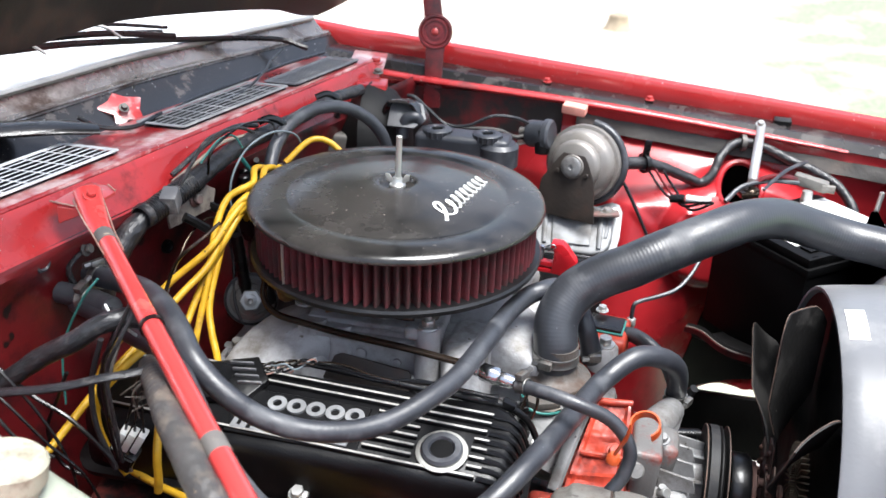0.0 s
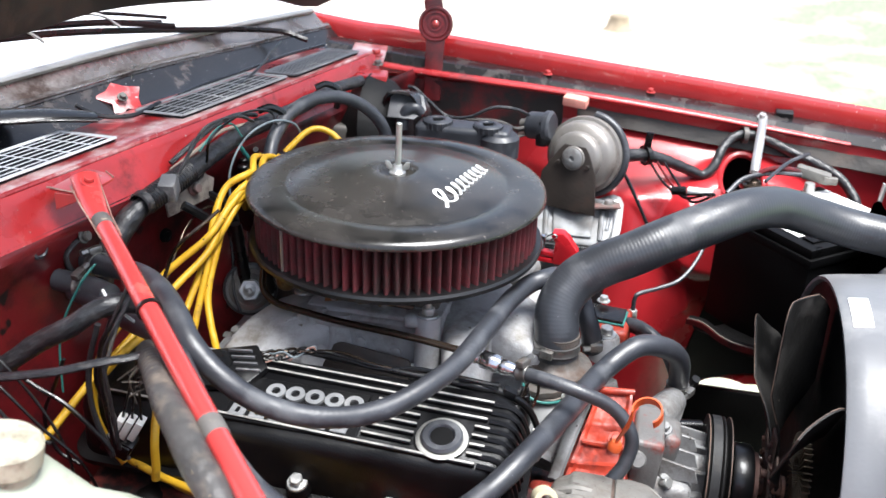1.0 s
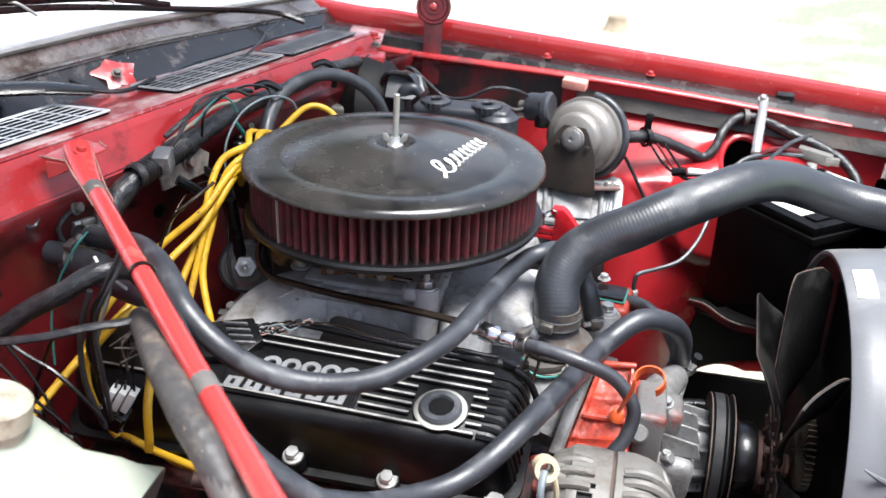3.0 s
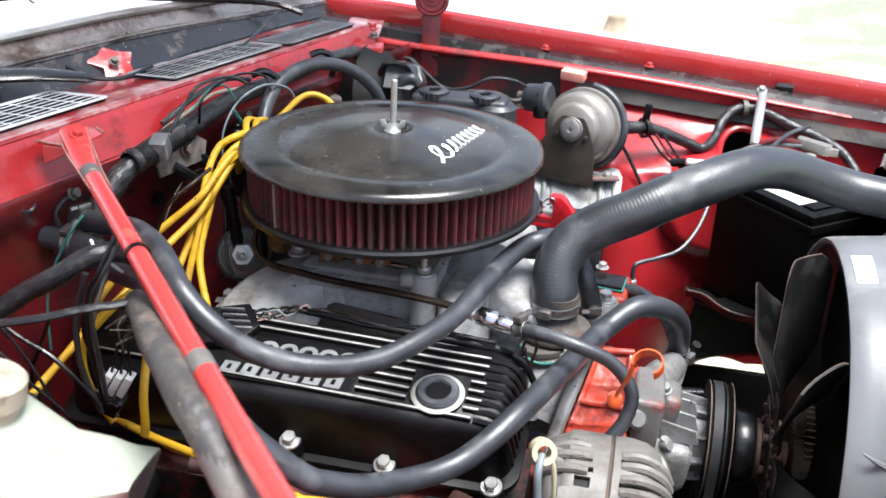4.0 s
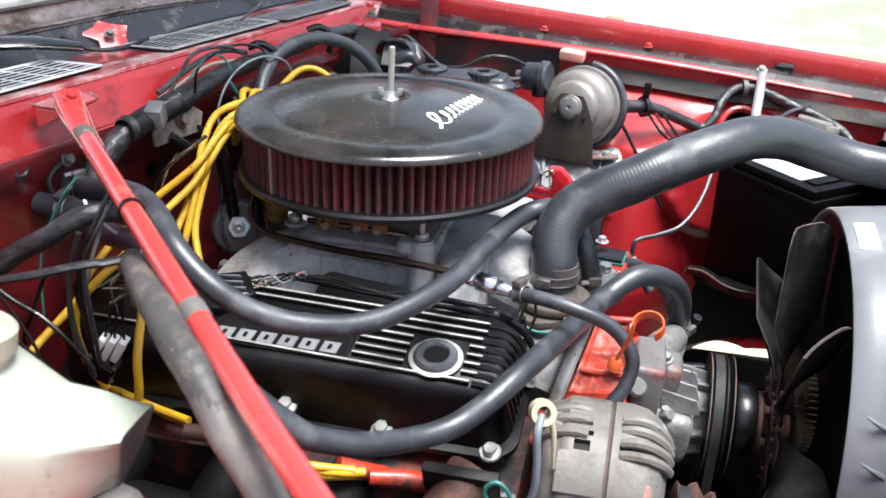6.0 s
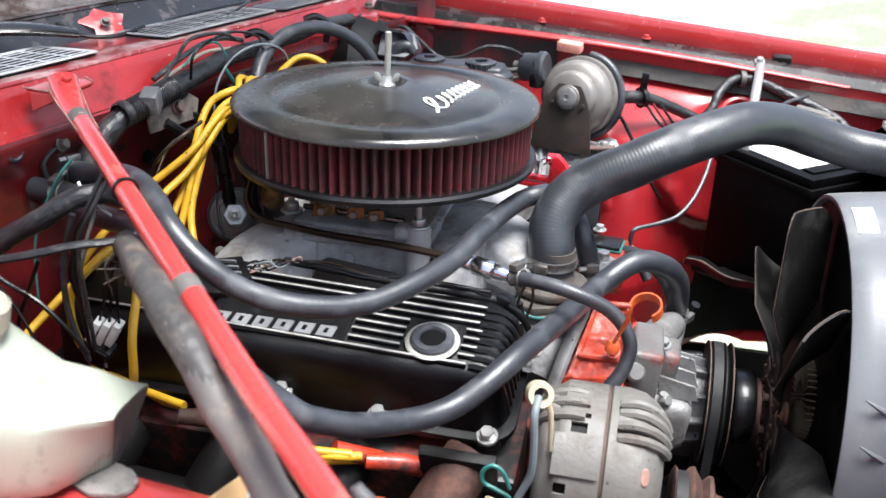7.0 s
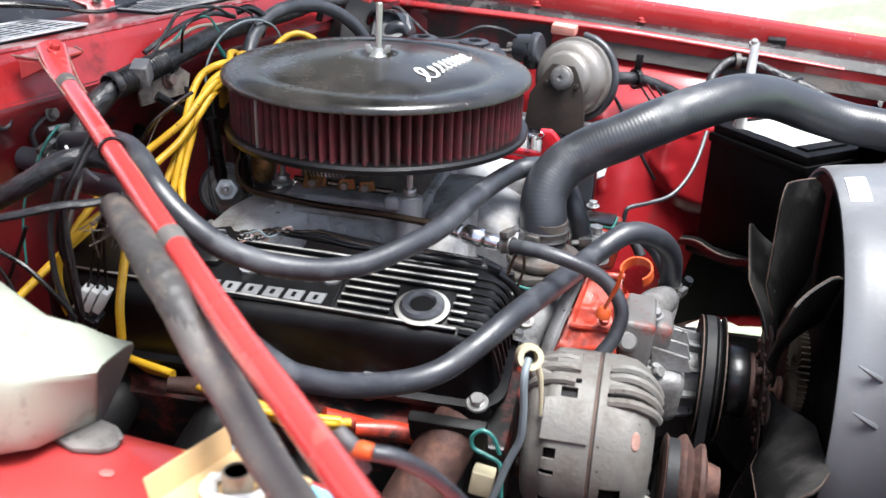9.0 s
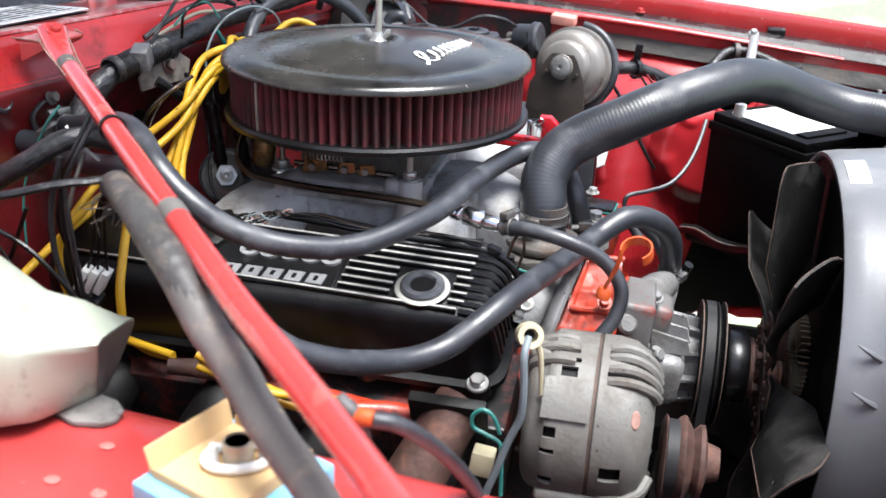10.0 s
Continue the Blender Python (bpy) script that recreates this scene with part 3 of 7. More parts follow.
    return 0.615 - max(b * 0.8, dome + 0.6 * b) - slope + 0.01 * max(0, (0.9 - z))


def apron_fall(x, z):
    """The apron's upper edge falls towards the front."""
    return z - 0.075 * max(0, x) * min(1, max(0, (z - 0.78) / 0.12))


rows = []
for s in np.linspace(0, 1, 110):
    row = []
    for x in np.linspace(-0.26, 0.74, 210):
        z = 0.942 + (0.402 + 0.022 * max(0, math.sin(math.pi * min(1, max(0, (x - 0.390) / 0.135)))) - 0.942) * s
        row.append((x, apron_y(x, z), apron_fall(x, z)))
    rows.append(row)
rows2 = [[(x, 0.606 + 0.02 * (0.93 - z), z) for x in np.linspace(-0.26, 0.135, 12)] for z in (0.938, 0.91, 0.88, 0.84, 0.80)]
# Separate near-black rear panel with random red patches.
solo("apron_rear_panel", sheet(rows2, 0.003, 0.003), BLACKRED, "black rear part of the inner wing with red patches", "inner wing", kind="structure")
bm = sheet(rows, 0.003, 0.003)
HX, HZ = 0.450, 0.853
mid = apron_fall(HX, HZ)
bmesh.ops.delete(bm, geom=[f for f in bm.faces if ((f.calc_center_median().x - HX) / 0.038) ** 2 + ((f.calc_center_median().z - mid) / 0.029) ** 2 < 1], context="FACES")
apron = solo("wall_apron_left", bm, RED_APRON, "red inner wing apron with a bulging wheel house and a round opening", "inner wing", kind="structure")
lip = [Vector((HX + 0.037 * math.cos(a), apron_y(HX + 0.037 * math.cos(a), HZ + 0.028 * math.sin(a)) - 0.002, mid + 0.028 * math.sin(a))) for a in np.linspace(0, 2 * math.pi, 37)]
solo("opening_rim", tube(lip, 0.0062, 8, 1, smooth=False), RED_APRON, "rolled red rim of the round opening", "rim", kind="structure")
# Added black panel; its colour gives the opening its inner shade.
solo("opening_dark_panel", box((0.60, 0.01, 0.40), pose(0.45, 0.655, 0.50), 0.002), BATTERY_AND_SHADE, "black panel added to keep the apron's opening dark", "wheel arch", kind="structure")
rows = [[(x, 0.6120 - 0.004 * k + 0.004 * noise.noise(Vector((x * 20, k, 0))), 0.9285 - 0.085 * max(0, x) - 0.0075 * k) for x in np.linspace(0.16, 0.74, 60)] for k in range(4)]
solo("apron_seam", sheet(rows, 0.003, 0.002), SEAM, "grimy bare seam along the top of the apron", "seam", kind="structure")
# Added black box that hides the bright ground and blocks its light.
solo("crossmember", box((0.55, 1.1, 0.09), pose(0.47, -0.03, 0.17), 0.015), DARK, "black box added under the engine's front against ground light", "crossmember", kind="structure")
# Added out of view to stop light rising from the ground.
solo("ground_light_block_right", box((1.1, 0.22, 0.06), pose(0.10, -0.37, 0.24), 0.012), DARK, "unseen black block against ground light on the near side", "frame rail", kind="structure")
# Added block that stops ground light from reaching the far apron.
solo("ground_light_block_left", box((1.2, 0.16, 0.06), pose(0.35, 0.42, 0.25), 0.012), DARK, "black block added beside the engine against ground light", "frame rail", kind="structure")
# Black sheet laid over the red apron as the shade below the battery.
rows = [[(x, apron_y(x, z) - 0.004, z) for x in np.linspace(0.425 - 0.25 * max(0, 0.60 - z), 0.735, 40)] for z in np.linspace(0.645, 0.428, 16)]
solo("apron_lower_shade", sheet(rows, 0.002, 0.003), BATTERY_AND_SHADE, "black sheet standing for shade on the lower inner wing", "inner wing", kind="structure")
solo("chassis_rail_left", box((1.3, 0.014, 0.14), pose(0.35, 0.607, 0.243), 0.003), DARK, "black chassis rail low in the bay", "chassis rail", kind="structure")

# Right inner wing ledge, in the foreground.
rows = []
for y, z in [(-0.492, 0.30), (-0.492, 0.60), (-0.492, 0.772), (-0.495, 0.788), (-0.503, 0.797), (-0.515, 0.800), (-0.56, 0.802), (-0.62, 0.804), (-0.70, 0.806), (-0.78, 0.81)]:
    rows.append([(x, y - 0.10 * (x + 0.05), z + 0.002 * noise.noise(Vector((x * 8, y * 8, 0)))) for x in np.linspace(-0.42, 0.75, 40)])
ledge = solo("ledge_right", sheet(rows, 0.004), RED, "red painted inner wing ledge with bare pits", "inner wing", kind="structure")
rows = []
for y, z in [(-0.83, 0.81), (-0.83, 0.93), (-0.835, 0.94), (-0.85, 0.945), (-0.90, 0.93), (-0.93, 0.88), (-0.945, 0.75), (-0.94, 0.40)]:
    rows.append([(x, y, z) for x in (-0.40, 0.3, 1.0)])
solo("wing_right", sheet(rows, 0.003), RED, "red front wing on the near side", "car wing", kind="structure")
solo("core_support", box((0.03, 1.34, 0.62), pose(0.735, -0.06, 0.25), 0.006), DARK, "black radiator support panel at the bay's front", "panel", kind="structure")


# ---- bonnet and hinge ----
hood = thing("bonnet", (-0.4, 0, 1.14), "raised red bonnet with a dark bare underside", "bonnet")
edge = dense([(-0.56, -0.75, 1.10), (-0.48, -0.45, 1.145), (-0.40, -0.149, 1.147), (-0.36, 0.005, 1.155), (-0.31, 0.21, 1.134), (-0.28, 0.34, 1.113), (-0.265, 0.43, 1.088), (-0.25, 0.50, 1.092), (-0.235, 0.58, 1.10)], 30)
for nm, mt, lift in (("inner_panel", HOODIN, 0.0), ("outer_skin", RED, 0.022)):
    rows = []
    for s in np.linspace(0, 1.25, 14):
        rows.append([p + Vector((0.42 * s - lift * 0.9, 0, 0.9 * s + lift * 0.42 + 0.05 * math.sin(s * 2.2))) for p in edge])
    part(nm, sheet(rows, 0.004), mt, hood, "dark bare underside" if nm == "inner_panel" else "red outer skin")
part("edge_fold", tube([p + Vector((-0.006, 0, 0.010)) for p in edge], 0.012, 8, 2), HOODIN, hood)
for y in (-0.5, 0.2):
    part("stiffener", tube([(-0.38 + 0.24 * y + 0.42 * s, y, 1.14 + 0.92 * s) for s in (0.05, 0.5, 1.1)], 0.03, 8, 3, flat=0.4), HOODIN, hood)

hm = axis_frame((-0.105, 0.625, 1.034), (0.15, -1, 0.25))
# Hinge takes the darkened red for the shade it stands in.
hinge = part("hinge", slab([(-0.016, -0.135), (0.014, -0.135), (0.018, -0.02), (0.018, 0.0), (0.012, 0.03), (-0.004, 0.12), (-0.034, 0.12), (-0.020, 0.02), (-0.016, 0)], 0.006, hm @ pose(0, 0, -0.008), 0.002), RED_DIRTY_SHADED, hood, "red painted hinge arm")
part("pivot_disc", lathe([(0, 0), (0.008, 0.0), (0.009, 0.002), (0.013, 0.002), (0.014, 0.0), (0.018, 0.0), (0.019, 0.002), (0.023, 0.002), (0.0245, 0.0), (0.026, 0.002), (0.0295, 0.002), (0.0315, -0.003), (0.029, -0.012), (0, -0.012)], hm, 36), RED_DIRTY_SHADED, hinge, "coiled spring disc, dull red-brown")
part("rivet", lathe([(0.0065, 0), (0.0065, 0.003), (0.004, 0.005), (0, 0.0055)], hm, 18), RED, hinge, "red rivet head")


# ---- cowl fittings ----
def cowl_grille(y0, y1, d0, d1, nlong, ncross, label, mat):
    g = thing("cowl_grille", (firewall_x((y0 + y1) / 2) - (d0 + d1) / 2, (y0 + y1) / 2, 1.004), label, "air grille", "cowl air grilles")

    def P(s, y, z):
        return Vector((firewall_x(y) - s, y, z))

    # Black sheet stands in for the shade between the slats.
    part("backing", sheet([[P(d, y, 1.0060) for y in np.linspace(y0, y1, 8)] for d in (d0, d1)], 0.001), BATTERY_AND_SHADE, g, "black backing sheet standing for the shaded gap")
    ring = [P(d0, y0, 1.009), P(d0, y1, 1.009), P(d1, y1, 1.009), P(d1, y0, 1.009), P(d0, y0, 1.009)]
    part("frame", join(*[tube([a, b], 0.0034, 8, smooth=False, flat=0.4) for a, b in zip(ring, ring[1:])]), mat, g)
    for i in range(1, nlong):
        d = d0 + (d1 - d0) * i / nlong
        part("slat", tube([P(d, y0, 1.009), P(d, y1, 1.009)], 0.0014, 6, smooth=False, flat=0.35), mat, g)
    for i in range(1, ncross):
        y = y0 + (y1 - y0) * i / ncross
        part("cross_bar", tube([P(d0, y, 1.0092), P(d1, y, 1.0092)], 0.0015, 6, smooth=False, flat=0.35), mat, g)
    return g


cowl_grille(-0.36, -0.042, 0.050, 0.124, 7, 10, "dusty grey slatted air grille set in the red cowl", GRILLE)
cowl_grille(0.065, 0.290, 0.042, 0.108, 7, 7, "dusty dark slatted air grille in the red cowl", GRILLE_WORN)
cowl_grille(0.305, 0.480, 0.036, 0.086, 9, 14, "dark slatted air grille beside the wing corner", GRILLE_DARK)

star = thing("wiper_pivot", (-0.40, 0.10, 1.004), "faded red star-shaped wiper pivot plate with nut", "wiper pivot")
pts = []
for k in range(10):
    r = (0.036, 0.020)[k % 2] * (1 + 0.2 * math.sin(k * 2.3))
    pts.append((r * math.cos(k * math.pi / 5 + 0.4), r * math.sin(k * math.pi / 5 + 0.4)))
part("plate", slab(pts, 0.004, axis_frame((-0.425, 0.11, 1.006), (0.5, -0.35, 0.8)), 0.001), DUSTY_RED, star)
bolt(star, (-0.418, 0.104, 1.012), (0.5, -0.35, 0.8), 0.005, "nut", GRIME)
part("spike", tube([(-0.435, 0.150, 1.0), (-0.44, 0.165, 1.02), (-0.441, 0.181, 1.034)], [0.007, 0.006, 0.002], 6), PLASTIC, star, "black upright clip")

arm = thing("wiper_linkage", (-0.45, -0.05, 1.0), "black flat wiper linkage arm in the trough", "wiper arm")
part("link", tube([(-0.53, -0.105, 1.033), (-0.47, -0.075, 1.032), (-0.425, -0.045, 1.030), (-0.385, -0.012, 1.022)], [0.024, 0.026, 0.024, 0.018], 12, flat=0.3), GUTTER, arm)
part("strap", tube([(-0.42, 0.0, 1.03), (-0.40, 0.02, 1.012), (-0.37, 0.05, 1.008), (-0.36, 0.10, 1.012)], 0.003, 6), PLASTIC, arm)
for pts, nm in (([(-0.54, -0.10, 1.116), (-0.51, -0.005, 1.107), (-0.48, 0.10, 1.096), (-0.44, 0.286, 1.065), (-0.355, 0.475, 1.033), (-0.300, 0.502, 1.015)], "dark wiper blade parked along the windscreen foot"), ([(-0.52, 0.02, 1.112), (-0.48, 0.125, 1.103), (-0.455, 0.185, 1.094), (-0.425, 0.275, 1.074)], "dark wiper blade lying above the other one")):
    w = thing("windscreen_wiper", Vector(pts[1]), nm, "wiper", "windscreen wipers")
    part("rubber_blade", tube(pts, 0.0036, 6, flat=1.4), PLASTIC, w)
    part("arm", tube([Vector(p) + Vector((-0.012, 0, 0.012)) for p in pts[1:4]], 0.0028, 6), PLASTIC, w)
    part("bridge", tube([Vector(pts[1]) + Vector((0, 0.02, 0.010)), Vector(pts[1]) + Vector((0.012, 0.035, 0.004)), Vector(pts[1]) + Vector((0.026, 0.05, -0.012))], 0.004, 6, flat=0.6), STEEL, w, "bright metal blade bridge")
for pts in ([(-0.36, 0.13, 1.008), (-0.345, 0.2, 1.012), (-0.32, 0.30, 1.012), (-0.30, 0.40, 1.012), (-0.27, 0.50, 1.010)], [(-0.315, 0.17, 1.008), (-0.305, 0.24, 1.008), (-0.31, 0.33, 1.014), (-0.325, 0.40, 1.016), (-0.33, 0.46, 1.02)]):
    solo("washer_tube", tube(pts, 0.0022, 6), PLASTIC, "thin black washer tube lying on the cowl", "tube", "washer tubes")

corner = thing("corner_bracket", (-0.19, 0.46, 0.93), "red folded bracket joining cowl and wing", "bracket")
part("plate", box((0.060, 0.12, 0.006), pose(-0.205, 0.545, 0.988, 0, 4, 12), 0.002), DUSTY_RED, corner)
part("tab", box((0.050, 0.045, 0.055), pose(-0.165, 0.437, 0.932, 0, 0, 12), 0.004), RED_COWL, corner)
bolt(corner, (-0.185, 0.526, 0.994), (0, 0, 1), 0.008, "bolt", RED)
bolt(corner, (-0.165, 0.470, 0.992), (0, 0, 1), 0.006, "bolt", GRIME)
clipb = solo("wing_clip", box((0.030, 0.016, 0.018), pose(0.512, 0.652, 0.912, 15, 0, 0), 0.003), PLASTIC, "small dark rubber buffer on the wing lip", "buffer")


# ---- air cleaner ----
ac = thing("air_cleaner", (0, 0, 0.903), "round black air cleaner with red pleated element", "air cleaner")
part("base_tray", lathe([(0.05, 0.905), (0.150, 0.903), (0.170, 0.903), (0.177, 0.906), (0.178, 0.911), (0.176, 0.914), (0.05, 0.914)], None, 96), TRAY, ac, "black pressed base tray")
bm = bmesh.new()
PL, SUB = 92, 8
ring = []
for k in range(PL * SUB):
    ph = (k % SUB) / SUB
    r = 0.1700 - 0.015 * (0.5 - 0.5 * math.cos(2 * math.pi * ph)) ** 1.6
    a = 2 * math.pi * k / (PL * SUB)
    ring.append((r * math.cos(a), r * math.sin(a)))
lay = [[bm.verts.new((x, y, z)) for x, y in ring] for z in np.linspace(0.913, 0.971, 4)]
for a, b in zip(lay, lay[1:]):
    for k in range(len(ring)):
        bm.faces.new((a[k], a[(k + 1) % len(ring)], b[(k + 1) % len(ring)], b[k]))
elem = part("filter_element", bm, PLEAT, ac, "dark red pleated cotton element", 80)
part("seam", box((0.003, 0.002, 0.056), Matrix.Rotation(radians(238), 4, "Z") @ pose(0.1705, 0, 0.914), 0.0005), STEEL, elem, "bright seam strip")
lid = part("lid", lathe([(0.0, 0.9865), (0.016, 0.9865), (0.020, 0.988), (0.0225, 0.9925), (0.026, 0.9935), (0.045, 0.9905), (0.09, 0.9845), (0.127, 0.9810), (0.130, 0.9785), (0.134, 0.9780), (0.138, 0.9803), (0.155, 0.9800), (0.171, 0.9785), (0.1765, 0.9755), (0.1785, 0.9715), (0.1785, 0.9690), (0.1765, 0.9685), (0.174, 0.970)], None, 128), LID, ac, "satin black pressed lid with dust")
part("stud", rod((0, 0, 0.976), (0.001, 0.002, 1.050), 0.0038, 12, 0.0008), STEEL, ac, "threaded zinc stud")
wing = part("wing_nut", join(lathe([(0.010, 0.987), (0.010, 0.990), (0.0065, 0.993), (0.0055, 0.999)], None, 16), slab([(0.004, -0.003), (0.014, 0.002), (0.015, 0.010), (0.010, 0.010), (0.006, 0.004)], 0.003, axis_frame((0, 0, 0.993), (0.1, -1, 0)) @ pose(0, 0, -0.0015), 0.0008), slab([(-0.004, -0.003), (-0.014, 0.002), (-0.015, 0.010), (-0.010, 0.010), (-0.006, 0.004)], 0.003, axis_frame((0, 0, 0.993), (0.1, -1, 0)) @ pose(0, 0, -0.0015), 0.0008)), STEEL, ac, "zinc wing nut")
# white maker's marking: a slanting line of joined loops, not lettering
A, B = Vector((0.072, -0.072)), Vector((0.094, 0.060))
u = (B - A).normalized()
v = Vector((-u.y, u.x))
loops, at = [], 0.0
for wide, tall in [(0.026, 0.028)] + [(0.013, 0.019)] * 8:
    for fu, fv in ((0.0, 0.0), (0.55, 0.35), (0.85, 0.85), (0.62, 1.0), (0.40, 0.75), (0.42, 0.25), (0.70, 0.0)):
        loops.append((at + wide * fu + 0.42 * tall * fv, tall * fv))
    at += wide
stroke = []
for a, h in loops:
    q = A + u * (a * (B - A).length / at) + v * (h - 0.006)
    stroke.append((q.x, q.y, float(np.interp(q.length, (0.026, 0.045, 0.09, 0.128), (0.9935, 0.9905, 0.9845, 0.9808))) + 0.0004))
part("marking", tube(stroke, 0.0021, 6, 4, flat=0.25), SCRIPT, lid, "white looping script-like marking")


# ---- engine ----
block = thing("engine_block", (0, 0.05, 0.30), "orange-red painted V8 engine block", "engine block")
part("crankcase", box((0.50, 0.36, 0.34), pose(-0.02, 0.08, 0.30), 0.02), ORANGE_GRIMY_SHADED, block)
for nm, y, ry in (("cylinder_head", -0.225, 14), ("cylinder_head", 0.36, -14)):
    part(nm, box((0.49, 0.112, 0.105), pose(-0.03, y + 0.009 * (1 if y < 0 else -1), 0.60, ry, 0, 0), 0.008), ORANGE_GRIMY_SHADED, block, "grimy orange cylinder head, blackened as shade")
part("timing_cover", box((0.055, 0.20, 0.26), pose(0.262, 0.02, 0.42), 0.012), CAST, block, "grey cast timing cover")
TL, TR, BL, BR = Vector((0.265, -0.090, 0.784)), Vector((0.304, -0.088, 0.786)), Vector((0.240, -0.170, 0.712)), Vector((0.306, -0.170, 0.720))
rows = []
for i in range(25):
    row = []
    for j in range(15):
        u, w = i / 24, j / 14
        p = (TL * (1 - w) + TR * w) * (1 - u) + (BL * (1 - w) + BR * w) * u
        lift = 0.004 * (w < 0.10 or w > 0.90) + 0.0035 * (abs(u - 0.35) < 0.03 or abs(u - 0.78) < 0.03) + 0.0016 * noise.noise(p * 90) + 0.0010 * noise.noise(p * 320) + 0.006 * math.exp(-(((u - 0.55) / 0.10) ** 2 + ((w - 0.6) / 0.16) ** 2))
        row.append(p + Vector((0.1, -0.68, 0.72)) * lift)
    rows.append(row)
part("head_front", sheet(rows, 0.03), ORANGE_CLEAN, block, "thick orange paint over a rough casting")
bolt(block, (TL + TR + BL + BR) / 4 + Vector((0.012, -0.014, 0.012)), (0.1, -0.68, 0.72), 0.0058, "bolt", ORANGE_CLEAN)
part("head_rib", tube([TL * 0.45 + BL * 0.55 + Vector((0.004, -0.003, 0.004)), TR * 0.40 + BR * 0.60 + Vector((-0.004, -0.003, 0.004))], 0.0036, 8, 4), ORANGE_CLEAN, block)
part("head_lip", tube([BL + Vector((-0.004, -0.004, -0.002)), (BL + BR) / 2 + Vector((0, -0.006, -0.001)), BR + Vector((0.004, -0.004, -0.002))], [0.0095, 0.0085, 0.0095], 12, 5), ORANGE_LIP, block, "bright orange lower lip")
part("top_lip", tube([TL + Vector((0, 0.002, 0.003)), (TL + TR) / 2 + Vector((0, 0, 0.004)), TR + Vector((0.002, 0.002, 0.003))], 0.0042, 10, 5), ORANGE_CLEAN, block)
part("head_corner", box((0.040, 0.050, 0.075), pose(0.224, -0.178, 0.638, 14, 0, 0), 0.010, 3), ORANGE, block, "grimy orange head corner")
part("head_edge", tube([TL + Vector((-0.008, 0.004, 0.002)), (TL + BL) / 2 + Vector((-0.010, 0.004, 0.002)), BL + Vector((-0.010, 0.004, 0.0))], 0.008, 8, 4, flat=0.6), CAST_PUMP, block, "bare bright casting edge")

# Valve covers: built in a frame with x along the car, y outwards, z off the cover's top.
def cover_frame(y, z, tilt, side):
    n = Vector((0, side * math.sin(tilt), math.cos(tilt)))
    w = Vector((0, side * math.cos(tilt), -math.sin(tilt)))
    return Matrix(((1, 0, 0, 0), (0, w.y, n.y, y), (0, w.z, n.z, z), (0, 0, 0, 1)))


def cover_shell(m, x0, x1, half, drop, lip):
    """A cover: flat top with rounded shoulders, flaring to a flange."""
    bm = bmesh.new()
    levels = [(-drop, lip, 0.0), (-drop + 0.007, lip, 0.0), (-drop + 0.009, 0.004, 0.004), (-drop * 0.5, 0.0, 0.010), (-0.014, -0.003, 0.014), (-0.005, -0.007, 0.019), (0.0, -0.014, 0.026)]
    loops = []
    for h, grow, inset in levels:
        L = []
        r = 0.030
        xs0, xs1, hw = x0 - grow, x1 + grow, half + grow
        for cx, cy, a0 in ((xs1 - r, hw - r, 0), (xs0 + r, hw - r, 90), (xs0 + r, -hw + r, 180), (xs1 - r, -hw + r, 270)):
            for k in range(6):
                a = radians(a0 + 18 * k)
                L.append(bm.verts.new((cx + r * math.cos(a), cy + r * math.sin(a), h)))
        loops.append(L)
    for a, b in zip(loops, loops[1:]):
        for j in range(len(a)):
            bm.faces.new((a[j], a[(j + 1) % len(a)], b[(j + 1) % len(b)], b[j]))
    bm.faces.new(loops[-1]), bm.faces.new(loops[0][::-1])
    bm.transform(m)
    return bm


vm = cover_frame(-0.228, 0.809, radians(14), -1)
vc = thing("valve_cover", (-0.03, -0.23, 0.73), "black finned valve cover with bare metal fin edges", "valve cover", "valve covers")
shell = part("shell", cover_shell(vm, -0.285, 0.195, 0.062, 0.078, 0.012), WRINKLE, vc)
vf = vm @ pose(-0.10, 0.03, 0) @ pose(0, 0, 0, 0, 0, 2.2) @ pose(0.10, -0.03, 0)
for i in range(9):
    yy = -0.044 + 0.0118 * i
    if 2 <= i <= 7:
        spans = [(0.040, 0.158)] if i != 7 else [(-0.25, 0.158)]
        if 3 <= i <= 6:
            spans = [(0.036, 0.089), (0.147, 0.163)]
    else:
        spans = [(-0.26, 0.160)]
    if i == 8:
        continue
    for a, b in spans:
        f = part("fin", box((b - a, 0.0042, 0.0055), vf @ pose((a + b) / 2, yy, -0.001), 0.001, 1), WRINKLE, vc)
        part("bare_edge", box((b - a, 0.0026, 0.0008), vf @ pose((a + b) / 2, yy, 0.0046), 0.0003, 1), FIN, f, "bare metal fin edge")
    part("fin_end", tube([vf @ Vector(p) for p in ((0.160, yy, 0.002), (0.178, yy, 0.0), (0.190, yy + 0.002, -0.008), (0.197, yy + 0.003, -0.03), (0.200, yy + 0.003, -0.05))], 0.0030, 6), WRINKLE, vc)
ringp = part("filler_ring", lathe([(0.0215, 0.0042), (0.0215, 0.0060), (0.0228, 0.0064), (0.0258, 0.0060), (0.0270, 0.0052), (0.0268, 0.0042)], vm @ pose(0.1195, 0.0245, 0.0), 40, True), PALE, vc, "pale bare metal filler ring")
part("filler_boss", lathe([(0.0270, -0.020), (0.0262, 0.0), (0.0258, 0.0044), (0.0215, 0.0044)], vm @ pose(0.1195, 0.0245, 0.0), 40), WRINKLE, vc, "black cast filler boss")
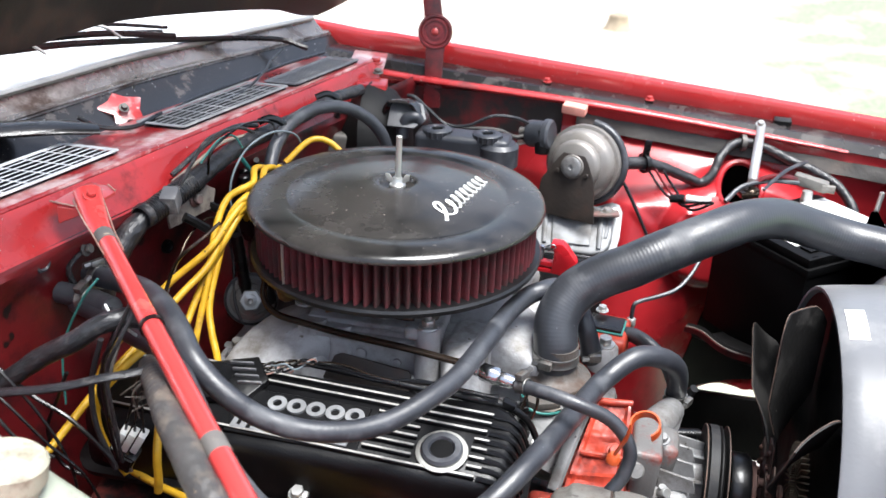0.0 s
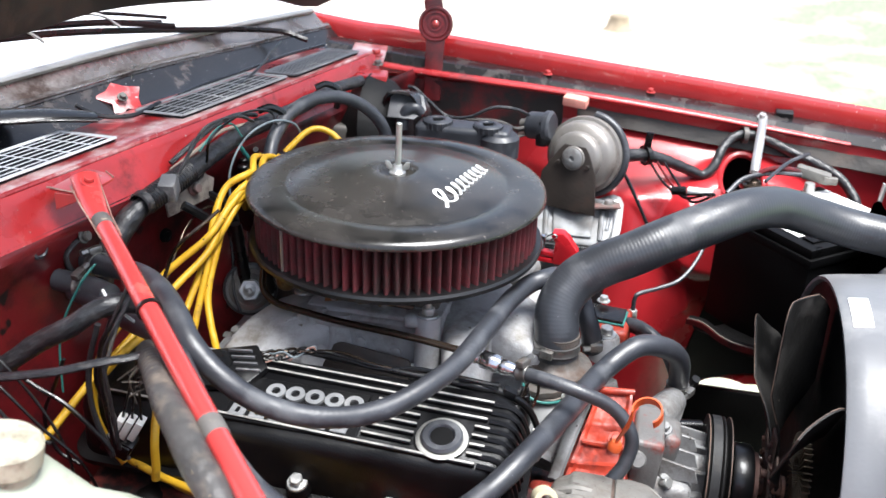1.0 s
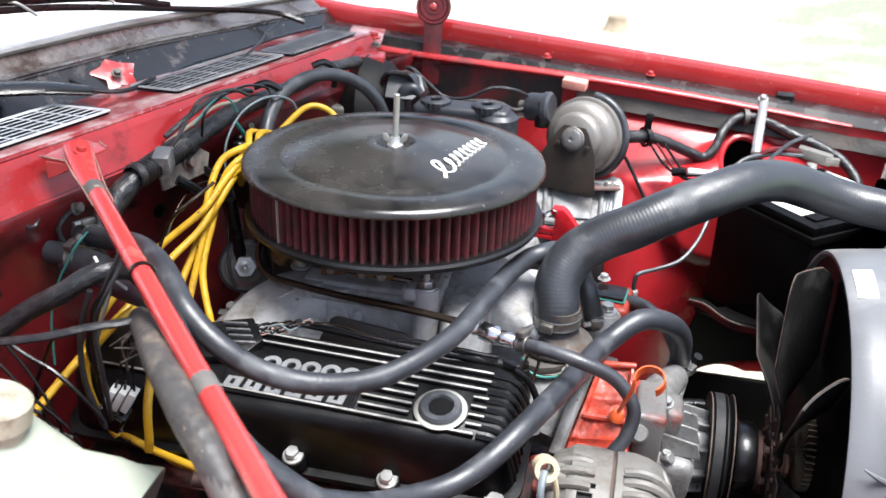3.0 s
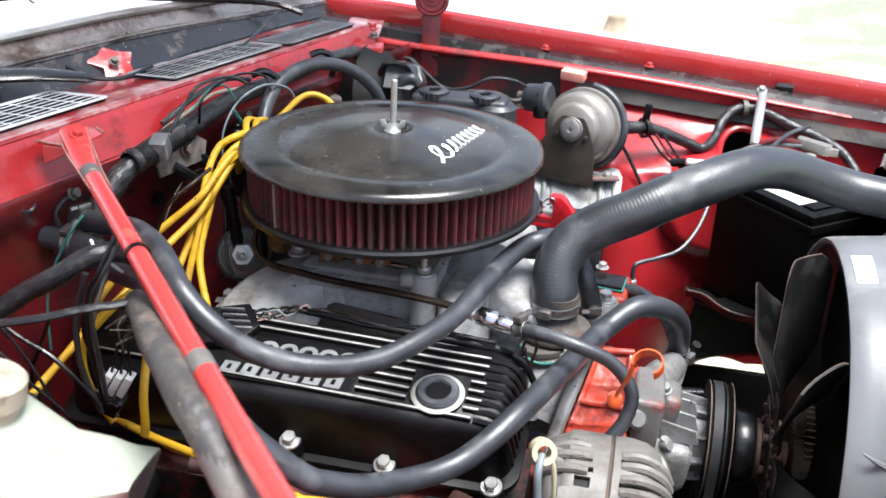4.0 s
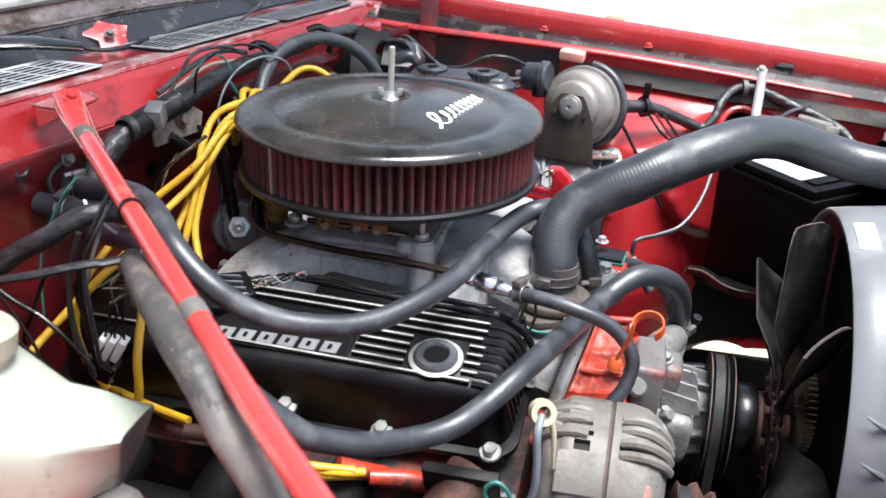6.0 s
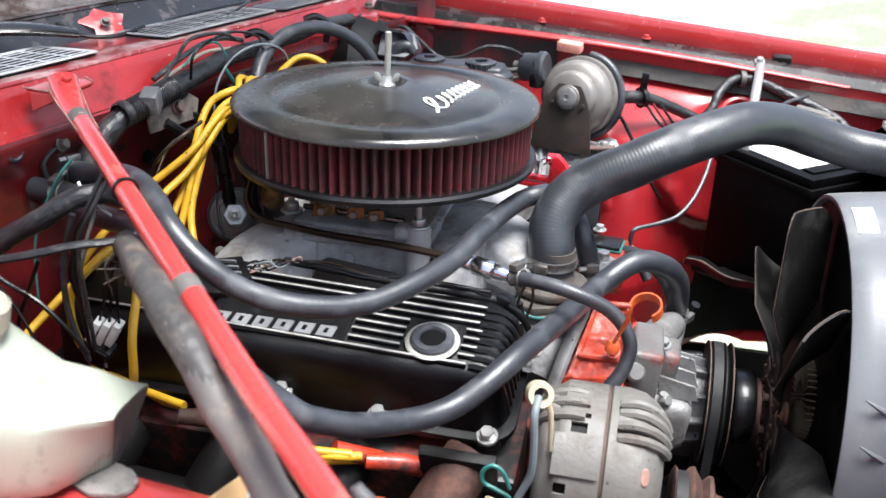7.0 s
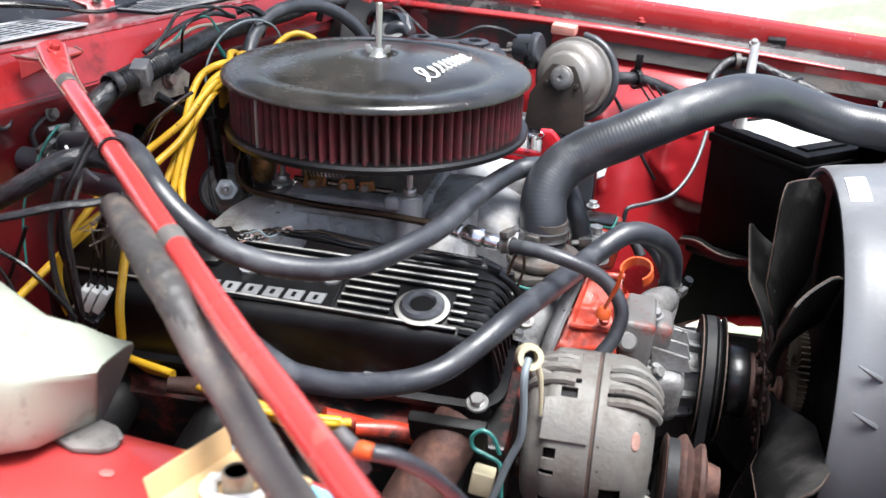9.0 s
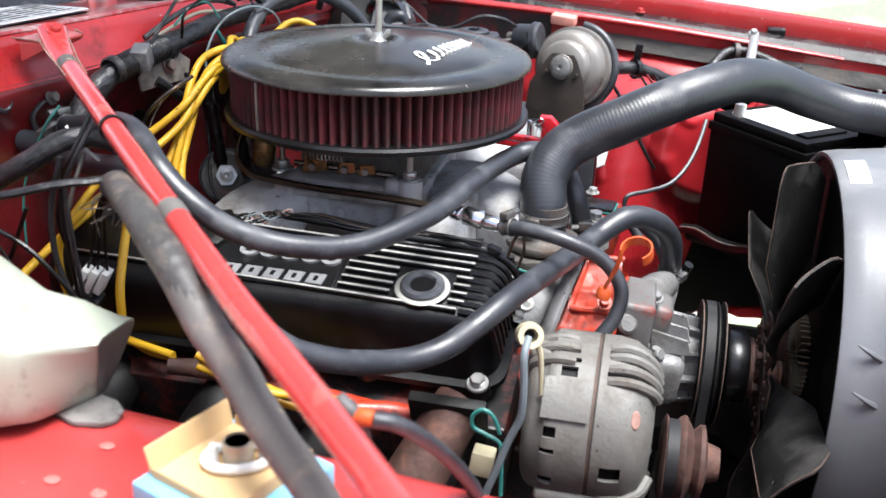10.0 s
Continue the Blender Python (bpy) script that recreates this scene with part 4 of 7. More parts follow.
part("grommet", lathe([(0.0119, 0.004), (0.0119, 0.0090), (0.014, 0.0115), (0.0195, 0.0115), (0.0217, 0.009), (0.0217, -0.02)], vm @ pose(0.1195, 0.0245, 0.0), 40, True), RUBBER, vc, "black rubber grommet with an open hole")
# Shallow cup painted black for the shade of a deep hole.
part("hole", lathe([(0, 0.0012), (0.0116, 0.0012), (0.0118, 0.0088)], vm @ pose(0.1195, 0.0245, 0.0), 30), BATTERY_AND_SHADE, vc, "shallow black cup standing for the shaded filler hole")
# plain raised blocks where the cover bears its maker's marks
plate = part("badge_field", box((0.146, 0.062, 0.004), vm @ pose(-0.040, 0.013, -0.0005), 0.001, 1), WRINKLE, vc)
for k in range(5):
    c = vm @ pose(-0.0685 + 0.0218 * k, -0.0015, 0.0035)
    part("raised_block", lathe([(0.0050, 0), (0.0050, 0.0025), (0.0106, 0.0025), (0.0108, 0)], c @ Matrix.Diagonal((1.0, 0.95, 1, 1)), 20, True), POLISHED, plate, "plain bare metal raised ring")
for k in range(6):
    c = vm @ pose(-0.0985 + 0.0224 * k, 0.0315, 0.0035)
    part("raised_bar", slab([(-0.0078, -0.0078), (0.0096, -0.0078), (0.0080, 0.0078), (-0.0094, 0.0078)], 0.0022, c, 0.0006, 1), POLISHED, plate, "plain bare metal raised bar")
    part("slot", box((0.0042, 0.0070, 0.0006), c @ pose(0, 0, 0.0021, 0, 0, 6), 0.0002, 1), WRINKLE, plate)
for x, y, z in ((0.182, -0.269, 0.725), (0.073, -0.272, 0.732), (-0.027, -0.272, 0.742)):
    bolt(vc, (x, y - 0.008, z), (0, -0.45, 1), 0.0075)
    part("boss", lathe([(0.014, -0.012), (0.013, -0.004), (0.012, 0)], axis_frame((x, y - 0.008, z), (0, -0.45, 1)), 18), WRINKLE, vc)
bolt(vc, (0.205, -0.185, 0.752), (0.2, 0, 1), 0.006)

c45 = math.sqrt(0.5)
vm2 = Matrix(((1, 0, 0, 0.19), (0, c45, -c45, 0.430), (0, c45, c45, 0.808), (0, 0, 0, 1)))
vc2 = thing("valve_cover", (0.0, 0.36, 0.73), "bare aluminium valve cover on the far head", "valve cover", "valve covers")
part("shell", slab([(-0.40, -0.066), (0.031, -0.078), (0.050, -0.072), (0.058, -0.062), (0.061, -0.046), (0.061, -0.018), (0.057, -0.006), (0.048, 0.003), (0.034, 0.009), (-0.40, 0.030)], 0.060, vm2 @ pose(0, 0, -0.060), 0.009, 4), POLISHED, vc2)
part("raised_panel", slab([(-0.041, -0.006), (0.026, -0.009), (0.028, -0.064), (-0.034, -0.066)], 0.005, vm2 @ pose(0, 0, -0.001), 0.003, 3), POLISHED, vc2, "bright raised panel")
for x, lean in ((-0.052, 0.006), (0.040, 0.002)):
    part("rib", tube([vm2 @ Vector((x, 0.004, 0.0005)), vm2 @ Vector((x + lean * 0.5, -0.03, 0.0025)), vm2 @ Vector((x + lean, -0.066, 0.0005))], 0.0042, 8), POLISHED, vc2)
part("rim", tube([vm2 @ Vector(p) for p in ((-0.10, 0.014, -0.002), (0.030, 0.003, -0.002), (0.046, -0.006, -0.002), (0.052, -0.020, -0.002), (0.051, -0.046, -0.002))], 0.004, 8), POLISHED, vc2)
part("flange", slab([(0.030, 0.014), (0.054, 0.024), (0.066, 0.021), (0.073, 0.008), (0.0735, -0.037), (0.068, -0.078), (0.047, -0.090), (0.030, -0.080)], 0.005, vm2 @ pose(0, 0, -0.018), 0.0015), POLISHED, vc2, "flat cast end flange")
bolt(vc2, vm2 @ Vector((0.0618, 0.0073, -0.012)), vm2.to_3x3() @ Vector((0, 0, 1)), 0.0048)
part("side_cover", box((0.12, 0.05, 0.10), pose(0.19, 0.245, 0.70, -20), 0.008), PLASTIC, vc2, "black painted lower side")

# Inlet manifold and carburettor
mani = thing("inlet_manifold", (-0.02, 0.05, 0.70), "grey cast aluminium inlet manifold", "inlet manifold")
def casting(name, bm, mat=None):
    """Links a cast piece under the manifold."""
    return part(name, bm, mat or CAST, mani, sharp=60)


casting("plenum", box((0.175, 0.20, 0.090), pose(-0.008, 0.002, 0.748), 0.014, 4))
casting("valley_cover", box((0.42, 0.36, 0.02), pose(-0.02, 0.06, 0.718), 0.006))
casting("carburettor_pad", box((0.165, 0.17, 0.012), pose(-0.005, 0.0, 0.831), 0.004, 2))
casting("rear_shoulder", duct([(-0.040, -0.045, 0.796, 0.046, 0.040), (-0.080, -0.066, 0.797, 0.050, 0.041), (-0.115, -0.092, 0.788, 0.050, 0.038), (-0.140, -0.128, 0.766, 0.044, 0.034), (-0.152, -0.168, 0.735, 0.040, 0.030)], 32, 6, 0.62, 0.0018))
casting("rear_hump", duct([(-0.080, -0.010, 0.790, 0.030, 0.030), (-0.125, -0.035, 0.782, 0.032, 0.032), (-0.160, -0.070, 0.758, 0.030, 0.030), (-0.170, -0.11, 0.715, 0.028, 0.028)], 28, 6, 0.65, 0.0015))
casting("corner_column", duct([(-0.078, -0.086, 0.842, 0.016, 0.018), (-0.078, -0.092, 0.815, 0.017, 0.019), (-0.074, -0.104, 0.790, 0.019, 0.021), (-0.062, -0.124, 0.768, 0.020, 0.022), (-0.046, -0.148, 0.750, 0.017, 0.018)], 24, 5, 0.62, 0.001))
casting("wall_swell", duct([(-0.044, -0.084, 0.838, 0.014, 0.016), (-0.043, -0.090, 0.805, 0.016, 0.018), (-0.040, -0.100, 0.765, 0.020, 0.022)], 20, 4, 0.6, 0.001))
casting("pad_ledge", box((0.150, 0.012, 0.007), pose(-0.006, -0.100, 0.829), 0.002, 2))
casting("foot_ledge", box((0.128, 0.018, 0.006), pose(0.010, -0.116, 0.790, 38, 0, 0), 0.002, 2))
casting("shoulder_ridge", tube([(-0.062, -0.085, 0.838), (-0.098, -0.102, 0.829), (-0.128, -0.126, 0.806), (-0.148, -0.158, 0.770)], 0.0032, 8, 6))
for p_, r_ in (((-0.014, -0.1015, 0.812), 0.007), ((0.030, -0.1015, 0.806), 0.0055)):
    casting("cast_boss", lathe([(r_, 0), (r_ * 0.9, 0.003), (0, 0.0035)], axis_frame(p_, (0, -1, 0.1)), 18))
for x0, x1, bend in ((-0.085, -0.150, -0.02), (-0.03, -0.055, 0.0), (0.04, 0.045, 0.0), (0.085, 0.128, 0.02)):
    y0, y1 = 0.10, 0.26
    casting("runner", tube([(x0, y0, 0.775), (x0 + bend * 0.4, y0 * 0.6 + y1 * 0.4, 0.798), (x1 - bend * 0.2, y0 * 0.2 + y1 * 0.8, 0.782), (x1, y1, 0.745)], [0.034, 0.034, 0.030, 0.028], 14, 5, flat=0.85))
# Dark colour paints the shade of the recess below the plenum wall.
part("web", slab([(-0.062, -0.012), (0.052, -0.012), (0.052, 0.026), (0.048, 0.031), (-0.035, 0.040), (-0.043, 0.036)], 0.006, axis_frame((0.0, -0.128, 0.778), (0, -1, 0.55)), 0.003), BROWN_BLACK, mani, "web between the runners, darkened for the recess's shade")
casting("front_block", box((0.050, 0.070, 0.100), pose(0.108, -0.062, 0.738, 0, 0, -6), 0.014, 4))
casting("front_pillar", tube([(0.067, -0.104, 0.862), (0.067, -0.106, 0.82), (0.068, -0.110, 0.778), (0.069, -0.122, 0.752)], [0.0145, 0.0145, 0.016, 0.022], 18, 5))
casting("pillar_lug", box((0.040, 0.022, 0.016), pose(0.060, -0.104, 0.846), 0.006, 3))
casting("front_crossover", duct([(0.060, 0.030, 0.800, 0.056, 0.034), (0.110, 0.010, 0.808, 0.056, 0.034), (0.160, -0.012, 0.800, 0.046, 0.030), (0.205, -0.032, 0.782, 0.036, 0.024)], 32, 6, 0.45, 0.0008))
casting("front_runner", duct([(0.092, -0.040, 0.800, 0.027, 0.034), (0.106, -0.088, 0.802, 0.026, 0.035), (0.112, -0.122, 0.788, 0.024, 0.034), (0.115, -0.148, 0.752, 0.022, 0.030)], 28, 6, 0.55, 0.0012))
bolt(mani, (0.133, -0.150, 0.778), (0.1, -0.4, 1), 0.007)
bolt(mani, (0.067, -0.104, 0.861), (0, 0, 1), 0.008, "nut")
part("stud", rod((0.067, -0.104, 0.865), (0.067, -0.104, 0.905), 0.0035, 10), STEEL, mani)
bolt(mani, (-0.10, -0.055, 0.842), (0, 0, 1), 0.009, "nut")
part("stud", rod((-0.10, -0.055, 0.842), (-0.10, -0.055, 0.905), 0.0035, 10), STEEL, mani)
bolt(mani, (-0.178, -0.088, 0.790), (-0.2, -0.5, 1), 0.006)

carb = thing("carburettor", (-0.005, 0.0, 0.835), "grey four-barrel carburettor under the air cleaner", "carburettor")
part("body", box((0.145, 0.125, 0.070), pose(-0.005, 0.005, 0.836), 0.008, 3), CAST_DULL, carb)
part("throat", rod((0, 0, 0.89), (0, 0, 0.912), 0.062, 32), CAST_DULL, carb)
part("throttle_shaft", rod((-0.075, -0.080, 0.860), (0.045, -0.084, 0.857), 0.0035, 8), BRONZE, carb, "brassy throttle shaft")
for x, s in ((-0.050, 0.013), (-0.012, 0.010), (0.012, 0.009)):
    part("throttle_lever", slab([(-s, -s * 0.6), (s * 1.3, -s * 0.3), (s, s), (-s * 0.7, s * 0.8)], 0.003, axis_frame((x, -0.086, 0.860), (0.1, -1, 0.1)), 0.001, 1), BRASS, carb, "brassy throttle lever")
    bolt(carb, (x, -0.090, 0.861), (0, -1, 0), 0.0045, "screw", washer=False)
part("return_spring", tube([(-0.06 + 0.0012 * k, -0.088 + 0.004 * math.cos(k * 1.6), 0.872 + 0.004 * math.sin(k * 1.6)) for k in range(40)], 0.0008, 5, 1), STEEL, carb)
part("linkage_rod", tube([(-0.052, -0.092, 0.862), (-0.055, -0.095, 0.880), (-0.060, -0.09, 0.900)], 0.002, 6), BRASS, carb)

filt = thing("fuel_filter", (-0.135, -0.02, 0.84), "tarnished brass fuel fitting beside the carburettor", "fuel fitting")
part("barrel", lathe([(0.006, 0), (0.011, 0.004), (0.0135, 0.012), (0.0135, 0.030), (0.010, 0.038), (0.006, 0.042)], axis_frame((-0.125, -0.055, 0.842), (0.1, 0, 1)), 20), BRASS, filt)
fl = thing("fuel_line", (0, -0.12, 0.84), "brown hard fuel line bent across the manifold", "fuel line")
part("tube", tube([(-0.132, -0.03, 0.893), (-0.142, -0.06, 0.885), (-0.142, -0.085, 0.862), (-0.122, -0.100, 0.848), (-0.08, -0.110, 0.846), (-0.03, -0.122, 0.847), (0.05, -0.140, 0.852), (0.104, -0.152, 0.853), (0.130, -0.157, 0.852)], 0.0042, 10), BRONZE, fl)
hexa = axis_frame((0.126, -0.157, 0.852), (0.058, -0.011, -0.007))
part("hex_fitting", join(slab(hexagon(0.0085), 0.012, hexa, 0.001, 1), slab(hexagon(0.0105), 0.022, hexa @ pose(0, 0, 0.014), 0.0015, 1), lathe([(0.0075, 0.036), (0.0085, 0.040), (0.0075, 0.048), (0.006, 0.058)], hexa, 18)), CHROME, fl, "polished chrome hex fitting")
part("hose", tube([(0.180, -0.168, 0.846), (0.21, -0.183, 0.851), (0.245, -0.19, 0.848), (0.284, -0.185, 0.830), (0.306, -0.190, 0.803), (0.303, -0.20, 0.775), (0.288, -0.21, 0.752), (0.278, -0.21, 0.725)], [0.0072 + 0.0004 * (k % 2) for k in range(90)], 12, 12), RUBBER_RIB, fl, "black ribbed rubber fuel hose")
clamp(fl, (0.188, -0.172, 0.8475), (0.03, -0.015, 0.005), 0.0082)

vac = thing("vacuum_canister", (-0.203, 0.03, 0.75), "small round zinc canister with a hex nut", "canister")
vmx = axis_frame((-0.195, -0.008, 0.807), (0.40, -1, 0.42)) @ Matrix.Diagonal((1.2, 1.2, 1.1, 1))
part("shell", lathe([(0, -0.030), (0.015, -0.028), (0.022, -0.020), (0.0265, -0.012), (0.0275, -0.008), (0.0275, -0.003), (0.024, 0.000), (0.019, 0.001), (0.0175, -0.001), (0.015, 0.002), (0, 0.003)], vmx, 40), POLISHED, vac)
part("black_rim", lathe([(0.0262, -0.010), (0.0292, -0.009), (0.0296, -0.004), (0.0288, -0.001), (0.0262, -0.0008)], vmx, 40, True), CONDUIT, vac, "black crimped rim")
part("dark_ring", lathe([(0.0172, 0.0022), (0.0180, 0.0030), (0.0228, 0.0018), (0.0232, 0.0)], vmx, 36), GRIME, vac, "dull inner ring")
part("nut", join(slab(hexagon(0.0125), 0.008, vmx @ pose(0, 0, 0.002), 0.001, 1), lathe([(0.007, 0.009), (0.007, 0.014), (0.003, 0.015), (0, 0.013)], vmx, 16)), STEEL, vac)
part("bracket", tube([(-0.195, 0.0, 0.768), (-0.185, -0.03, 0.765), (-0.19, -0.05, 0.762), (-0.215, -0.05, 0.760)], 0.005, 6, flat=0.4), STEEL, vac)
dist = thing("distributor", (-0.225, 0.10, 0.80), "black distributor with yellow leads behind the air cleaner", "distributor")
part("cap", lathe([(0.045, 0), (0.048, 0.01), (0.045, 0.05), (0.036, 0.066), (0, 0.07)], pose(-0.215, 0.115, 0.850), 28), PLASTIC, dist)
for k in range(8):
    a = 2 * math.pi * k / 8
    part("tower", rod((-0.215 + 0.034 * math.cos(a), 0.115 + 0.034 * math.sin(a), 0.905), (-0.215 + 0.036 * math.cos(a), 0.115 + 0.036 * math.sin(a), 0.940), 0.008, 10, 0.002), PLASTIC, dist)
part("body", rod((-0.215, 0.115, 0.74), (-0.215, 0.115, 0.85), 0.034, 20), GRIME, dist)
vl = thing("cover_loom", (0.05, -0.165, 0.80), "black sleeved wires along the valve cover's edge", "wiring loom")
part("sleeve", tube([(-0.055, -0.165, 0.828), (-0.03, -0.168, 0.828), (0.02, -0.170, 0.826), (0.07, -0.172, 0.824), (0.12, -0.172, 0.822), (0.155, -0.170, 0.820), (0.175, -0.165, 0.812), (0.195, -0.160, 0.795), (0.208, -0.160, 0.77)], [0.0035, 0.0035, 0.004, 0.004, 0.005, 0.005, 0.004, 0.004], 10, wobble=0.2), PLASTIC, vl)
rng = random.Random(9)
for k in range(6):
    part("strand", tube([(-0.062 + 0.045 * i, -0.166 - 0.001 * i + rng.uniform(-0.006, 0.006), 0.829 - 0.0012 * i + rng.uniform(-0.001, 0.007)) for i in range(6)], 0.0013, 6), (PLASTIC, PLASTIC, TAPE, PLASTIC, PLASTIC, BRONZE)[k], vl)
rng = random.Random(21)
for k, (mt, lb) in enumerate(((PLASTIC, "black wire"), (GREYBLUE, "grey-green wire"), (BRONZE, "brown wire"), (GREYWIRE, "pale wire"), (PLASTIC, "black wire"), (FADED, "faded pink wire"), (PLASTIC, "black wire"), (BRONZE, "brown wire"))):
    at = Vector((-0.045, -0.166, 0.829))
    pts = [at]
    for q in range(1, 7):
        pts.append(Vector((-0.045 - 0.0105 * q, -0.167 - 0.0030 * q, 0.829 - 0.0015 * q)) + Vector((rng.uniform(-0.007, 0.007), rng.uniform(-0.009, 0.009), rng.uniform(-0.001, 0.011))))
    part("strand", tube(pts, 0.0011, 6), mt, vl, lb)
part("splice", box((0.016, 0.012, 0.010), pose(0.172, -0.166, 0.812, 0, 20, 0), 0.003), PLASTIC, vl)
part("copper_loop", tube([(0.185, -0.155, 0.80), (0.192, -0.150, 0.825), (0.200, -0.150, 0.832), (0.203, -0.152, 0.815), (0.198, -0.155, 0.795)], 0.0018, 6), BRONZE, vl, "bare copper wire loop")

hold = thing("lead_holder", (-0.11, -0.20, 0.815), "black ridged plastic lead holder on the cover", "lead holder")
hmx = vm @ pose(-0.128, -0.022, 0.002, 0, 0, -20) @ Matrix.Diagonal((0.8, 0.8, 0.9, 1))
part("body", slab([(-0.055, -0.036), (0.035, -0.036), (0.050, 0.010), (0.020, 0.040), (-0.045, 0.030)], 0.010, hmx, 0.003), PLASTIC, hold)
for k in range(4):
    part("ridge", box((0.034, 0.003, 0.006), hmx @ pose(0.012 + 0.004 * k, -0.024 + 0.013 * k, 0.0085, 0, 0, 12), 0.001, 1), GRILLE_DARK, hold, "worn ridge")

# ---- cooling ----
outlet = thing("thermostat_housing", (0.215, -0.045, 0.77), "grey cast thermostat housing with stained flange", "thermostat housing")
part("neck", lathe([(0.0400, -0.030), (0.0405, -0.006), (0.0385, -0.004), (0.0385, 0.0), (0.0428, 0.001), (0.0432, 0.003), (0.0432, 0.0070), (0.0422, 0.0085), (0.0345, 0.0100), (0.028, 0.014), (0.025, 0.022), (0.0245, 0.05)], pose(0.212, -0.046, 0.780), 48), CAST_STAINED, outlet, "rust-stained round neck")
part("flange", slab([(-0.043, -0.020), (-0.020, -0.033), (0.020, -0.033), (0.043, -0.020), (0.055, -0.006), (0.055, 0.006), (0.043, 0.020), (0.020, 0.033), (-0.020, 0.033), (-0.043, 0.020), (-0.055, 0.006), (-0.055, -0.006)], 0.009, pose(0.212, -0.046, 0.768, 0, 0, 70), 0.002), CAST_STAINED, outlet, "stained bolt flange")
part("gasket", slab([(-0.044, -0.021), (-0.020, -0.034), (0.020, -0.034), (0.044, -0.021), (0.056, 0), (0.044, 0.021), (0.020, 0.034), (-0.020, 0.034), (-0.044, 0.021), (-0.056, 0)], 0.002, pose(0.212, -0.046, 0.7655, 0, 0, 70), 0.0005, 1), BEIGE, outlet, "pale gasket edge")
part("body", duct([(0.212, -0.020, 0.735, 0.034, 0.032), (0.212, -0.060, 0.735, 0.036, 0.030), (0.208, -0.095, 0.722, 0.034, 0.026), (0.200, -0.125, 0.702, 0.030, 0.022)], 28, 5, 0.6, 0.0015), CAST_PUMP, outlet)
part("side_boss", duct([(0.185, -0.070, 0.742, 0.020, 0.018), (0.178, -0.095, 0.736, 0.018, 0.016), (0.174, -0.115, 0.722, 0.015, 0.013)], 20, 4, 0.7, 0.001), CAST_PUMP, outlet)
for p in ((0.235, -0.098, 0.777), (0.190, 0.005, 0.777)):
    bolt(outlet, p, (0, 0, 1), 0.007)
part("sender", join(rod((0.186, -0.108, 0.735), (0.185, -0.110, 0.768), 0.0085, 12, 0.002), box((0.026, 0.012, 0.012), pose(0.179, -0.112, 0.768, 0, -8, 10), 0.003), rod((0.184, -0.110, 0.776), (0.184, -0.110, 0.788), 0.005, 10)), PLASTIC, outlet, "black plastic sender plug")
plugm = axis_frame((0.206, -0.118, 0.734), (0.1, -0.55, 1))
part("pipe_plug", lathe([(0.0045, -0.004), (0.0045, 0.004), (0.0085, 0.005), (0.0095, 0.003), (0.0095, -0.004)], plugm, 22, True), FIN, outlet, "bright open pipe plug")
# Dark disc stands for the shade inside the open plug.
part("plug_hole", lathe([(0, 0.0), (0.0046, 0.0)], plugm, 16), DARK, outlet)
part("teal_wire", tube([(0.180, -0.100, 0.788), (0.186, -0.104, 0.776), (0.200, -0.106, 0.770), (0.218, -0.104, 0.771), (0.236, -0.100, 0.779), (0.246, -0.090, 0.786)], 0.0016, 6), TEAL, outlet, "thin teal wire")
big = thing("radiator_hose", (0.4, 0.07, 0.80), "thick black ribbed top radiator hose", "radiator hose")
part("hose", tube([(0.211, -0.046, 0.800), (0.209, -0.044, 0.825), (0.207, -0.030, 0.856), (0.222, -0.012, 0.882), (0.250, -0.001, 0.902), (0.285, 0.008, 0.918), (0.32, 0.023, 0.934), (0.369, 0.053, 0.950), (0.414, 0.094, 0.956), (0.459, 0.142, 0.945), (0.505, 0.168, 0.927), (0.554, 0.176, 0.914), (0.60, 0.168, 0.910), (0.65, 0.16, 0.90)], [0.0265, 0.0265, 0.0265, 0.026, 0.0255, 0.025], 24, 8), RUBBER_RIB, big)
clamp(big, (0.2105, -0.046, 0.815), (0, 0.02, 1), 0.0268, screw=(-0.3, -1, 0))
byp = thing("bypass_hose", (0.245, 0.02, 0.77), "short black bypass hose behind the radiator hose", "hose")
part("hose", tube([(0.250, 0.02, 0.775), (0.247, 0.015, 0.80), (0.238, 0.018, 0.825), (0.225, 0.035, 0.845)], 0.0125, 14), RUBBER, byp)
clamp(byp, (0.249, 0.018, 0.788), (0, 0, 1), 0.0127, screw=(0.4, -1, 0))

ha = thing("heater_hose", (0.05, -0.3, 0.84), "black rubber heater hose looping over the valve cover", "heater hose", "heater hoses")
part("hose", tube([(0.215, 0.06, 0.835), (0.20, 0.03, 0.865), (0.186, -0.002, 0.876), (0.168, -0.022, 0.874), (0.152, -0.072, 0.874), (0.140, -0.150, 0.878), (0.124, -0.215, 0.874), (0.105, -0.258, 0.872), (0.080, -0.294, 0.868), (0.055, -0.319, 0.869), (0.029, -0.339, 0.875), (0.001, -0.352, 0.883), (-0.029, -0.358, 0.894), (-0.053, -0.362, 0.911), (-0.075, -0.359, 0.927), (-0.096, -0.350, 0.943), (-0.121, -0.323, 0.951), (-0.152, -0.290, 0.951), (-0.188, -0.254, 0.943), (-0.228, -0.220, 0.930), (-0.270, -0.192, 0.915), (-0.318, -0.165, 0.904)], [0.0118, 0.0112, 0.0105, 0.0103, 0.0105, 0.0110, 0.0118], 16), RUBBER, ha)
hb = thing("heater_hose", (0.15, -0.32, 0.76), "black rubber heater hose sagging before the valve cover", "heater hose", "heater hoses")
